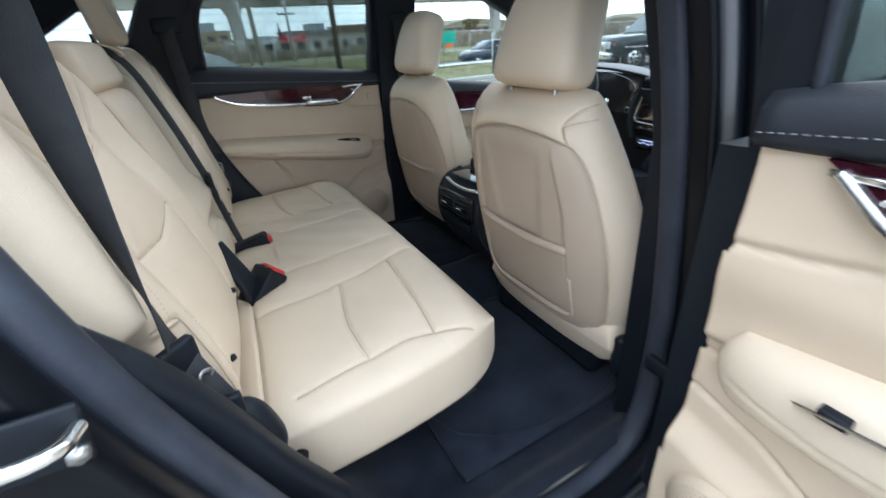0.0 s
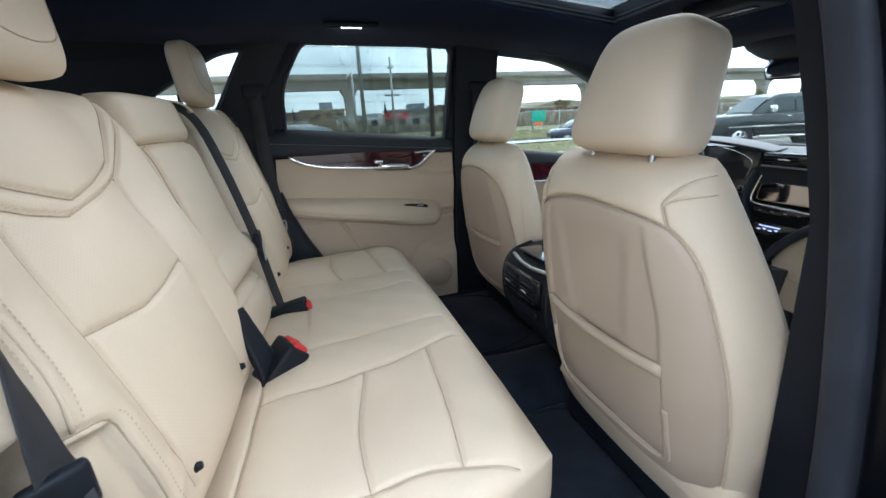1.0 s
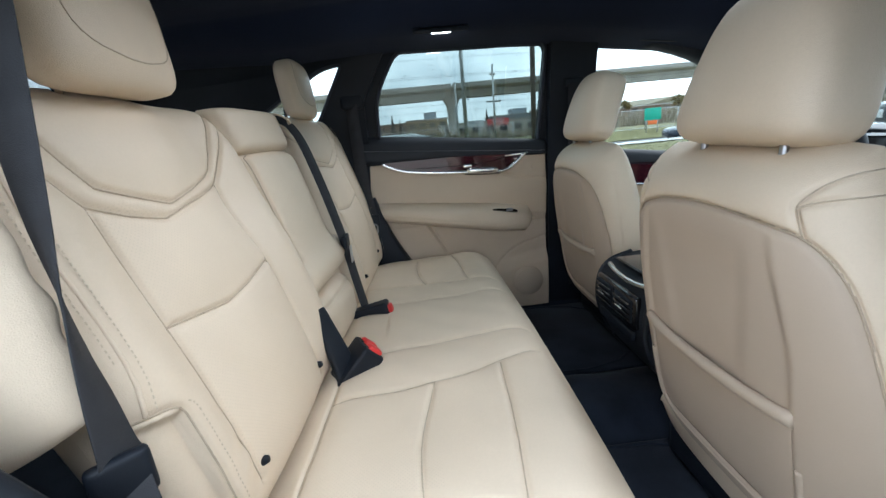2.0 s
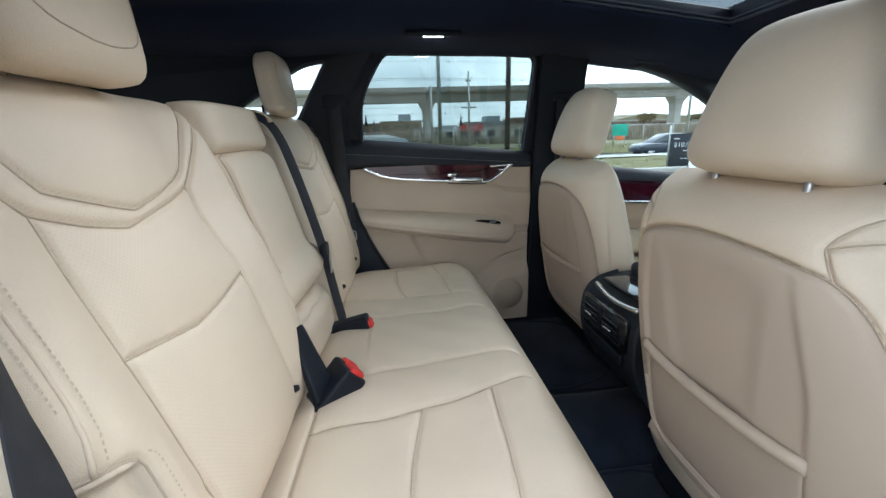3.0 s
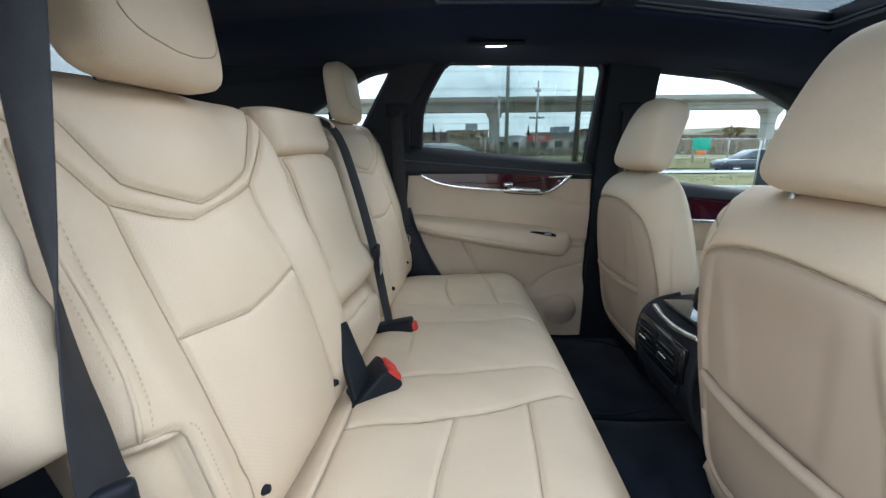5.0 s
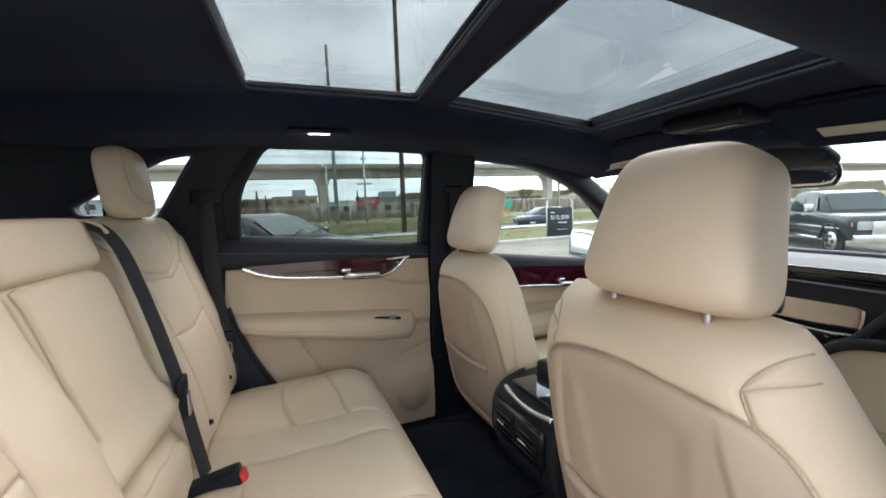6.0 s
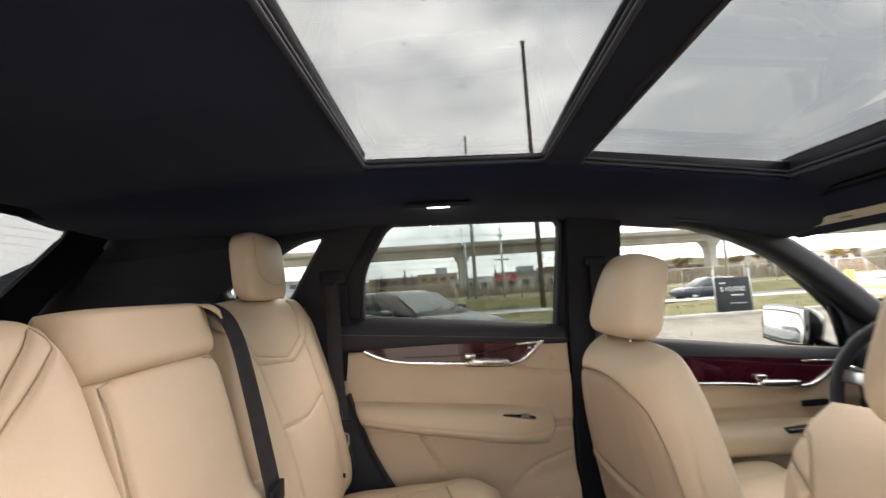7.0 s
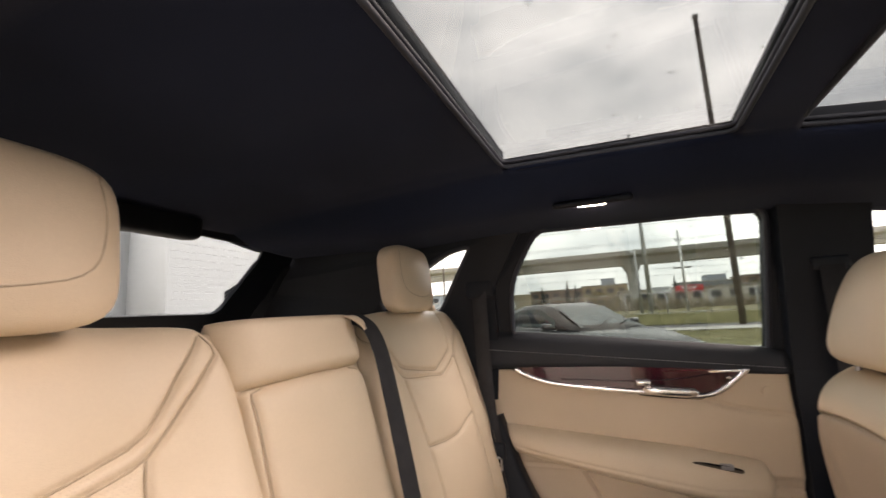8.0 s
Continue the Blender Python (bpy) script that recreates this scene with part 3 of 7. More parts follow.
for s in (-1, 1):
    hs = part("trim_hatch", sweep([(-0.66, s * 0.625, 1.50), (-0.75, s * 0.635, 1.40), (-0.84, s * 0.66, 1.28)], rounded(0.09, 0.05, 0.02)), PAD)
    tagged(hs, "dark tailgate pillar trim beside the rear window", "tailgate trim", kind="structure")
cargo = part("cargo_floor", block((0.75, 1.36, 0.03), (-0.50, 0, 0.80), 0.005), CARPET)
tagged(cargo, "black carpeted load floor behind the bench", "cargo floor", kind="structure")

# windscreen, cowl and firewall
ws_outer = [(-0.62, 1.50), (-0.74, 1.04), (0.74, 1.04), (0.62, 1.50)]
WS = lambda u, v, d: (1.46 + (1.505 - v) * 1.72 + d, u, v - 0.03 * (u / 0.7) ** 2)
wsw = thing("window_1", "wide sloping windscreen", "window", kind="structure")
pn = sheet("pane", ws_outer, [], WS, 0.005, CLEAR, wsw)
pn.visible_shadow = False
part("frit_band", sweep([WS(-0.60, 1.49, -0.003), WS(0, 1.497, -0.003), WS(0.60, 1.49, -0.003)], rounded(0.05, 0.002, 0.0008, 1), up=(0.7, 0, 0.7)), GLOSSBLACK, wsw)
fw = part("wall_front", block((0.05, 1.5, 0.68), (2.28, 0, 0.72), 0.01), BLACK)
tagged(fw, "black bulkhead behind the dashboard", "bulkhead", kind="structure")

# ---- sunroof ----
sunroof = thing("sunroof", "large two-pane glass sunroof with the blind drawn back", "sunroof")
for k, (x0, x1) in enumerate(HOLES_X):
    hy = HOLES_Y[k]
    e0, e1, lift = (0.085, 0.026, 0.018) if k == 0 else (0.026, 0.085, 0.036)
    zg = lambda u, v, d, x0=x0, x1=x1, lift=lift, hy=hy: (float(raked(u, v)), v, float(np.interp(u, [x0, x1], [float(roof_z(x0, 0)), float(roof_z(x1, 0))])) + lift - 0.01 * (v / hy) ** 2 + d)
    outline = round_corners([(x0 - e0, -hy - 0.085), (x1 + e1, -hy - 0.085), (x1 + e1, hy + 0.085), (x0 - e0, hy + 0.085)], 0.012)
    g = sheet("pane", outline, [], zg, 0.005, ROOFGLASS, sunroof, "grey tinted glass roof pane with a few rain drops")
    g.visible_shadow = False
    for lvl, inset, r in ((0.002, -0.001, 0.0045), (0.013, -0.001, 0.004)):
        loop = round_corners([(x0 + inset, -hy + inset), (x1 - inset, -hy + inset), (x1 - inset, hy - inset), (x0 + inset, hy - inset)], 0.022)
        part("frame_lip", sweep([(float(raked(x, y)), y, float(roof_z(x, 0)) - 0.012 * (abs(y) / hy) ** 2 + lvl - 0.004) for x, y in loop], ring(r, r, 8), closed=True),
             RUBBER, sunroof)
    low, tall = (-0.008, 0.030) if k == 0 else (0.0, 0.046)
    za, zb = float(roof_z(x0, 0)), float(roof_z(x1, 0))
    for s in (-1, 1):
        part("side_rail", sweep([(float(raked(x, s * hy)), s * (hy + 0.024), z + low) for x, z in ((x0 - 0.04, za), (x1 + 0.04, zb))], rounded(0.045, tall, 0.003, 1)), BLACK, sunroof)
    xe, ze, tall = (x0 - 0.022, za + 0.020, 0.030) if k == 0 else (x1 + 0.022, zb + 0.016, 0.040)
    part("end_rail", sweep([(float(raked(xe, y)), y, ze) for y in (-hy - 0.03, hy + 0.03)], rounded(0.040, tall, 0.003, 1)), BLACK, sunroof)
bar_z = float(roof_z(0.65, 0))
bar_line = [(float(raked(0.656, y)), y, bar_z + z) for y, z in ((-HOLE_Y - 0.02, 0.004), (0.0, 0.010), (HOLE_Y + 0.02, 0.004))]
part("crossbar", sweep(bar_line, [(-0.058, 0.000), (-0.020, -0.008), (0.040, -0.008), (0.040, 0.022), (-0.058, 0.012)]), PAD, sunroof)
part("bar_strip", sweep(bar_line, [(-0.004, -0.0125), (0.034, -0.0125), (0.034, -0.004), (-0.004, -0.004)]), GREYTRIM, sunroof, "satin grey strip under the crossbar")
rng = random.Random(5)
drops = bmesh.new()
for _ in range(60):
    k = rng.choice((0, 0, 1))
    x0, x1 = HOLES_X[k]
    x, y, r = rng.uniform(x0, x1), rng.uniform(-0.30, 0.30), rng.choice((0.0015, 0.002, 0.0035, 0.005))
    z = float(np.interp(x, [x0, x1], [float(roof_z(x0, 0)), float(roof_z(x1, 0))])) + 0.0235 - 0.01 * (y / HOLE_Y) ** 2
    bmesh.ops.create_icosphere(drops, subdivisions=1, radius=r, matrix=Matrix.Translation((x, y, z)) @ Matrix.Diagonal((1, 1, 0.4, 1)))
dr = part("rain_drops", drops, DROP)
tagged(dr, "small rain drops on the roof glass", "rain drops", kind="stuff")
dr.visible_shadow = False


def dome_lamp(x, y, s):
    z = float(roof_z(x, y))
    t = thing("dome_lamp", "small lit reading lamp in a black bezel on the headliner", "lamp", group="rear reading lamps", at=(x, y, z - 0.003))
    t.rotation_euler = (radians(s * 24), 0, 0)
    part("bezel", block((0.17, 0.055, 0.014), (0, 0, 0), 0.006), BLACK, t)
    lens = part("lens", block((0.062, 0.026, 0.012), (0, 0, -0.006), 0.005), LENS, t, "lit clear lens")
    part("switch", block((0.02, 0.02, 0.008), (0.06, 0, -0.006), 0.003), BLACK, t)


dome_lamp(0.345, 0.455, 1)
dome_lamp(0.345, -0.455, -1)

# ---- rear bench ----
BN, BB = Vector((0.967, 0, 0.255)), Vector((-0.255, 0, 0.967))
BASE = Vector((0.0, 0.0, 0.77))


def outboard_back(yc, f):
    """One outboard backrest. f is +1 where its outer edge is on the left of the car. Lines are (outwards, up)."""
    m = lambda pts, r=2: smooth_line([(f * (x - 0.008), y) for x, y in pts], r)
    k = lambda pts: crisp([(f * (x - 0.008), y) for x, y in pts], 0.07)
    yoke_in = k([(0.180, 0.556), (0.157, 0.489), (0.147, 0.461), (0.131, 0.430), (0.091, 0.414), (0.030, 0.392), (-0.052, 0.407), (-0.112, 0.420), (-0.131, 0.430), (-0.150, 0.455), (-0.168, 0.482), (-0.206, 0.527)])
    yoke_out = k([(0.215, 0.500), (0.187, 0.455), (0.155, 0.412), (0.107, 0.391), (0.054, 0.376), (-0.010, 0.386), (-0.070, 0.393), (-0.112, 0.400), (-0.129, 0.407), (-0.146, 0.423), (-0.174, 0.455), (-0.204, 0.487), (-0.219, 0.500), (-0.220, 0.513), (-0.210, 0.530)])
    ins_l = m([(-0.127, 0.405), (-0.120, 0.36), (-0.110, 0.27), (-0.110, 0.12), (-0.118, 0.01)])
    ins_r = m([(0.155, 0.412), (0.155, 0.347), (0.154, 0.25), (0.152, 0.145), (0.142, 0.02)])
    smile = k([(-0.110, 0.256), (-0.030, 0.243), (0.036, 0.239), (0.155, 0.261)])
    notch = m([(0.252, 0.206), (0.232, 0.199), (0.216, 0.194), (0.204, 0.184), (0.204, 0.153), (0.203, 0.09), (0.203, 0.0)], 1)
    edge_seam = m([(0.242, 0.204), (0.232, 0.245), (0.229, 0.32), (0.230, 0.39), (0.224, 0.455), (0.210, 0.53)], 1)
    seams = [yoke_in, yoke_out, ins_l, ins_r, smile, notch]
    HW, LEN, FRONT = 0.2535, 0.590, 0.045
    O, A, B, N = (BASE.x - (0.050 if f < 0 else -0.004), yc, BASE.z - 0.03), (0, 1, 0), BB, BN
    half_at = lambda q: 1.0 - 0.025 * np.clip((q - 0.85) / 0.15, 0, 1) ** 2

    def wing(a, b):
        u = f * a
        cut = step_up(u - 0.196, 0.006) * step_up(0.214 + (u - 0.196) * 0.35 - b, 0.006)
        pucker = 0.0016 * np.sin(b * 120 + u * 60) * np.exp(-(((b - 0.10) / 0.05) ** 2)) * np.exp(-(((u - 0.16) / 0.03) ** 2))
        hollow = -0.024 * np.exp(-(((u + 0.14) / 0.085) ** 2)) * step_up(b - 0.28, 0.14) if f < 0 else 0.0
        return (hollow + (0.010 - 0.075 * (u - 0.030) if f < 0 else 0.005 + 0.075 * u) + 0.008 * step_up(-u - 0.115, 0.085) + 0.012 * step_up(u - 0.145, 0.06) - 0.018 * cut + pucker
                + 0.010 * np.exp(-(((b - 0.20) / 0.16) ** 2)) - 0.012 * np.clip((b - 0.46) / 0.12, 0, 1) ** 2)

    poly = ins_l[::-1] + ins_r
    t = soft("backrest", [LEATHER, PERF], bench, O, A, B, N, HW, LEN, FRONT, 0.06, [[(x, y + 0.03) for x, y in l] for l in seams],
             groove=0.0060, width=0.0032, puff=0.008, puff_len=0.03, nu=210, nv=230, power=8, corner=0.19, thread=CREASE, half_at=half_at, lift=wing,
             inside=lambda a, b: in_poly([(x, y + 0.03) for x, y in poly])(a, b) & ((b - 0.03) < 0.41))

    def surf(a, b):
        """Height of the finished leather over the frame."""
        q, V = (b + 0.03) / LEN, 2 * (b + 0.03) / LEN - 1
        U = a / (HW * float(half_at(np.float64(q))))
        for _ in range(4):
            V = (2 * q - 1) / math.sqrt(1 - 0.19 * min(1, U * U) / 2)
            U = a / (HW * float(half_at(np.float64(q)))) / math.sqrt(1 - 0.19 * min(1, V * V) / 2)
        pr = max(0.0, (1 - abs(U) ** 8) * (1 - abs(V) ** 8)) ** (1 / 2.2)
        return (FRONT + 0.006) * pr + float(wing(np.float64(a), np.float64(b + 0.03))) * min(1, pr * 2) - 0.0012

    place = on_soft(Vector(O) + Vector(B).normalized() * 0.03, A, B, N, surf)
    # welt and stitch rows along the outer edge
    part("edge_welt", sweep([place(x, y) + BN * 0.0010 for x, y in edge_seam if y < 0.50], ring(0.0024, 0.0024, 8), up=tuple(BN)), LEATHER, t)
    rows = [[(x - f * 0.0085, y) for x, y in edge_seam], [(x + f * 0.0080, y) for x, y in edge_seam if y > 0.24], [(x - f * 0.007, y) for x, y in notch[5:]]]
    for ln in rows:
        v, fc = [], []
        for (x0, y0), (x1, y1) in zip(ln, ln[1:]):
            nst = max(1, round(math.hypot(x1 - x0, y1 - y0) / 0.0062))
            for i in range(nst):
                ta, tb = (i + 0.2) / nst, (i + 0.75) / nst
                if not 0.05 < y0 < 0.50 or abs(x0) > 0.246:
                    continue
                p, q = (place(x0 + (x1 - x0) * w, y0 + (y1 - y0) * w) + BN * 0.0030 for w in (ta, tb))
                along = (q - p).normalized()
                across = along.cross(BN).normalized() * 0.0010
                n = len(v)
                v += [p - across, p + across, q + across, q - across, (p + q) / 2 + BN * 0.0011]
                fc += [(n, n + 1, n + 4), (n + 1, n + 2, n + 4), (n + 2, n + 3, n + 4), (n + 3, n, n + 4)]
        if v:
            mesh_from("stitching", v, fc, STITCH, t)
    # headrest
    ho = BASE + BB * 0.559 + (Vector((0.036, yc + 0.016, -0.006)) if f > 0 else Vector((0.008, yc - 0.007, -0.006)))
    hseam = smooth_line([(-0.088, 0.150), (-0.094, 0.09), (-0.080, 0.046), (-0.02, 0.034), (0.0, 0.034)], 2)
    hr, face = pillow("headrest", LEATHER, t, ho, (0, 1, 0), BB + Vector((0.16, 0, 0)), BN + Vector((0, 0, -0.16)), 0.116, 0.166, 0.030, 0.046 if f < 0 else 0.034, p1=5.0, p2=4.0,
         bend=lambda a, b: (1.0 - 0.5 * max(0.0, b - 0.11), 0.004 - 0.5 * a * a))
    for ln in (hseam, [(-x, y) for x, y in hseam]):
        part("seam", sweep([face(x, y) for x, y in ln], ring(0.0011, 0.0011, 5), up=tuple(BN)), CREASE, hr)
    for dy in (-0.055, 0.055):
        part("post", rod(ho + Vector((-0.040, dy, -0.05)), ho + Vector((-0.040, dy, 0.03)), 0.006), CHROME, t)
        part("collar", rod(ho + Vector((-0.042, dy, -0.022)), ho + Vector((-0.042, dy, -0.010)), 0.010, 0.008), BLACK, t)
    # button fixings by the lower corners
    for a, b in ((-0.120, 0.030), (0.123, 0.039)):
        p = place(f * a, b)
        part("fixing_button", rod(p - BN * 0.004, p + BN * 0.004, 0.007, 0.005), BLACK, t)
    return t


bench = thing("rear_bench", "beige leather rear bench seat with three backrests and two headrests", "seat")
outboard_back(-0.338, -1)
outboard_back(0.428, 1)

cy = 0.040
O = (BASE.x - 0.012, cy, BASE.z - 0.03)
centre = soft("centre_backrest", LEATHER, bench, O, (0.075, 1, 0), BB, BN, 0.152, 0.575, 0.022, 0.06, [], nu=50, nv=80, power=12, corner=0.08, label="folded-up centre armrest and backrest")
soft("head_block", LEATHER, centre, Vector(O) + BB * 0.483, (0.075, 1, 0), BB, BN, 0.141, 0.100, 0.050, 0.03, [], nu=60, nv=50, power=7, corner=0.06)
arm_seam = [[(k * 0.117, 0.092), (k * 0.117, 0.20), (k * 0.117, 0.316), (k * 0.113, 0.326), (k * 0.096, 0.330)] for k in (-1, 1)]
soft("armrest_pad", LEATHER, centre, Vector(O) + BB * 0.152, (0.075, 1, 0), BB, BN, 0.170, 0.340, 0.046, 0.02, arm_seam, groove=0.007, width=0.0035, puff=0.004,
     nu=130, nv=140, power=12, corner=0.10, thread=CREASE, half_at=lambda q: 0.79 + 0.21 * np.clip((0.27 - q) / 0.02, 0, 1),
     lift=lambda a, b: 0.018 * np.exp(-(((b - 0.045) / 0.040) ** 2)) - 0.006 * np.exp(-(((b - 0.092) / 0.010) ** 2)) * step_up(np.abs(a) - 0.11, 0.02))
soft("lower_block", LEATHER, centre, Vector(O) + BB * 0.012, (0.075, 1, 0), BB, BN, 0.130, 0.138, 0.042, 0.03, [[(-0.10, 0.105), (0.10, 0.105)]], nu=60, nv=60, power=5, corner=0.3,
     lift=lambda a, b: 0.010 * np.exp(-(((b - 0.085) / 0.03) ** 2)) + 0.003 * np.sin(a * 70) * np.exp(-(((b - 0.12) / 0.02) ** 2)))
part("pull_tab", sweep(chaikin([(-0.130, 0.158, 1.292), (-0.118, 0.153, 1.304), (-0.098, 0.150, 1.303), (-0.080, 0.152, 1.292), (-0.074, 0.155, 1.278)], 2),
     rounded(0.030, 0.004, 0.0015, 1), up=(0, 0, 1)), LEATHER, centre, "beige leather pull strap")

# cushion: one bench
CB, CN = Vector((0.997, 0, 0.045)), Vector((-0.045, 0, 0.997))
CO = Vector((-0.058, 0.02, 0.720))


def sh(x):
    return x + 0.058


def cush(pts, r=1):
    return smooth_line([(y - 0.02, sh(x)) for x, y in pts], r)


c_seams = []
for s, off in ((-1, 0.0), (1, 0.02)):
    yy = lambda v: s * v + off
    c_seams += [cush([(0.030, yy(0.272)), (0.12, yy(0.265)), (0.221, yy(0.253)), (0.353, yy(0.232)), (0.44, yy(0.200))]),
                cush([(0.06, yy(0.540)), (0.146, yy(0.531)), (0.194, yy(0.526)), (0.27, yy(0.520)), (0.325, yy(0.533)), (0.40, yy(0.556))]),
                cush([(0.221, yy(0.255)), (0.203, yy(0.337)), (0.192, yy(0.401)), (0.192, yy(0.469)), (0.195, yy(0.526))]),
                cush([(0.352, yy(0.236)), (0.342, yy(0.40)), (0.325, yy(0.533))]),
                cush([(0.10, yy(0.125)), (0.30, yy(0.112)), (0.50, yy(0.11))]),
                cush([(0.008, yy(0.555)), (0.015, yy(0.478)), (0.021, yy(0.40)), (0.029, yy(0.26)), (0.034, yy(0.17))])]


def bench_lift(a, b):
    x = b - 0.058
    y = a + 0.02
    hollow = -0.012 * np.exp(-(((np.abs(y - 0.01) - 0.37) / 0.13) ** 2)) * np.exp(-(((x - 0.2) / 0.15) ** 2))
    roll = -0.020 * np.exp(-(((x + 0.030) / 0.03) ** 2)) - 0.006 * np.exp(-(((x - 0.012) / 0.03) ** 2))
    front_bump = 0.007 * np.exp(-(((x - 0.385) / 0.06) ** 2)) - 0.05 * np.clip((x - 0.41) / 0.1, 0, 1) ** 2
    dip = -0.006 * np.exp(-(((y - 0.01) / 0.06) ** 2)) * (x < 0.12)
    ripple = 0.0015 * np.sin(x * 46 + y * 21) * np.sin(y * 37 + 2)
    return hollow + roll + front_bump + dip + ripple


soft("cushion_cover", [LEATHER, PERF], bench, CO, (0, 1, 0), CB, CN, 0.622, 0.532, 0.046, 0.17, c_seams, groove=0.0060, width=0.0036, puff=0.006, puff_len=0.035, thread_r=0.0008,
     nu=320, nv=170, power=8, soft_edge=2.0, corner=0.13, thread=CREASE, lift=bench_lift, box=0.26,
     half_at=lambda q: 0.965 + 0.035 * np.clip(1 - q, 0, 1) - 0.050 * np.clip((q - 0.74) / 0.26, 0, 1) ** 2,
     inside=lambda a, b: ((np.abs(np.abs(a + 0.01) - 0.375) < 0.128) & (b < 0.281) & (b > 0.103)))

# buckles
def buckle(x, y, z, yaw, n_red, label, tilt=35):
    t = thing("belt_buckle", label, "belt buckle", group="rear belt buckles", at=(x, y, z))
    t.rotation_euler = (0, radians(tilt), radians(yaw))
    w = 0.030 * n_red + 0.006
    part("body", block((0.052, w * 1.10, 0.096), (0, 0, 0.0), 0.008, 3), BLACK, t)
    part("stalk", sweep([(0.0, 0, -0.03), (-0.012, 0, -0.075), (-0.03, 0, -0.12)], rounded(w * 0.8, 0.016, 0.004)), BLACK, t)
    for k in range(n_red):
        dy = (k - (n_red - 1) / 2) * 0.030
        part("release_button", block((0.034, 0.029, 0.026), (0.002, dy, 0.043), 0.008, 3), RED, t, "red release button")
        part("slot", block((0.006, 0.020, 0.004), (-0.018, dy, 0.0485), 0.001), GLOSSBLACK, t)


buckle(0.060, -0.165, 0.772, 24, 2, "black twin belt buckle with red buttons on the bench", 46)
buckle(0.070, 0.098, 0.770, -6, 1, "black belt buckle with a red button on the bench", 76)
bt = thing("buckle_strap", "black webbing strap between backrest and cushion", "strap")
part("webbing", sweep(chaikin([(-0.004, -0.150, 0.900), (0.010, -0.160, 0.86), (0.030, -0.174, 0.81), (0.046, -0.184, 0.755)], 2), lambda q: rounded(0.030 + 0.024 * q, 0.020, 0.008), up=(0.65, -0.7, 0.3)), BLACK, bt)


def rounded_loop(w, h, m):
    return [m @ Vector((x, 0, z)) for x, z in rounded(w, h, 0.006)]


def belt_line(name, pts, up, w, parent, mat=None):
    return part(name, sweep(chaikin(pts, 3), rounded(w, 0.0022, 0.0009, 1), up=up), mat or WEBBING, parent)


# centre belt over the backrest
cb = thing("seat_belt", "dark grey centre belt lying over the backrest", "seat belt", group="rear seat belts")
belt_line("webbing", [(-0.165, 0.212, 1.285), (-0.125, 0.209, 1.302), (-0.074, 0.200, 1.268), (-0.028, 0.172, 1.13), (0.004, 0.160, 1.0), (0.013, 0.158, 0.955), (0.027, 0.154, 0.86), (0.042, 0.150, 0.775), (0.046, 0.147, 0.745)],
          (0.88, -0.38, 0.25), 0.036, cb)
part("latch_plate", block((0.012, 0.052, 0.035), (0.016, 0.158, 0.965), 0.005), BLACK, cb)
part("tongue", block((0.003, 0.022, 0.045), (0.027, 0.150, 0.93), 0.001), STEEL, cb, "steel belt tongue")


def outer_belt(s, low):
    t = thing("seat_belt", "dark grey shoulder belt hanging from the rear pillar", "seat belt", group="rear seat belts")
    yb = s * 0.640
    belt_line("webbing", [(0.015, s * 0.652, 1.352), (0.018, yb, 1.20), (0.022, s * 0.632, 1.05), low], (0.25, s, 0.0), 0.046, t)
    part("slot_cover", block((0.085, 0.03, 0.055), (0.018, s * 0.662, 1.362), 0.012), BLACK, t)
    part("latch_plate", block((0.052, 0.014, 0.04), (low[0], low[1] - s * 0.004, low[2] + 0.012), 0.005), BLACK, t)
    part("tongue", sweep(rounded_loop(0.018, 0.034, Matrix.Translation((low[0] + 0.006, low[1] - s * 0.012, low[2] - 0.020)) @ Matrix.Rotation(radians(25), 4, "Z")), ring(0.003, 0.002, 6), up=(0.3, -s, 0), closed=True), STEEL, t, "steel belt tongue")
    return t


outer_belt(1, (0.040, 0.622, 0.915))
# near belt, slack, at the open door
nb = thing("seat_belt", "dark grey shoulder belt hanging slack beside the open doorway", "seat belt", group="rear seat belts")
def twist(q):
    ang = radians(float(np.interp(q, [0, 0.2, 0.3, 0.4, 0.48, 0.6, 0.8, 1.0], [-75, -82, -101, -119, -136, -152, -172, -190])))
    return (math.cos(ang), math.sin(ang), 0.0)


belt_line("webbing", [(-0.070, -0.566, 1.46), (-0.066, -0.589, 1.30), (-0.063, -0.607, 1.163), (-0.058, -0.616, 1.076), (-0.053, -0.620, 1.033), (-0.050, -0.622, 0.975)], twist, 0.042, nb)
part("latch_plate", block((0.046, 0.014, 0.044), (0, 0, 0), 0.008, 3, m=Matrix.Translation((-0.047, -0.630, 0.962)) @ Matrix.Rotation(radians(42), 4, "Z")), BLACK, nb)
part("tongue", sweep(rounded_loop(0.016, 0.028, Matrix.Translation((-0.030, -0.642, 0.928)) @ Matrix.Rotation(radians(40), 4, "Z") @ Matrix.Rotation(radians(25), 4, "Y")), ring(0.0035, 0.002, 6), up=(0.6, -0.8, 0), closed=True), STEEL, nb, "steel belt tongue")
part("anchor_plate", block((0.06, 0.012, 0.03), (-0.028, -0.664, 0.90), 0.004), BLACK, nb)
pillow("anchor_cover", BLACK, nb, (-0.006, -0.655, 0.770), (1, 0, 0.25), (-0.25, 0, 1), (0, -1, 0), 0.052, 0.120, 0.022, 0.030, p1=3.0, p2=2.6, n=12, label="rounded black belt anchor cover")
part("lower_webbing", sweep(chaikin([(-0.046, -0.632, 0.955), (-0.026, -0.652, 0.91), (-0.010, -0.662, 0.87), (-0.004, -0.656, 0.84)], 2), rounded(0.040, 0.0022, 0.0009, 1), up=(0.5, -0.85, 0.0)), WEBBING, nb)

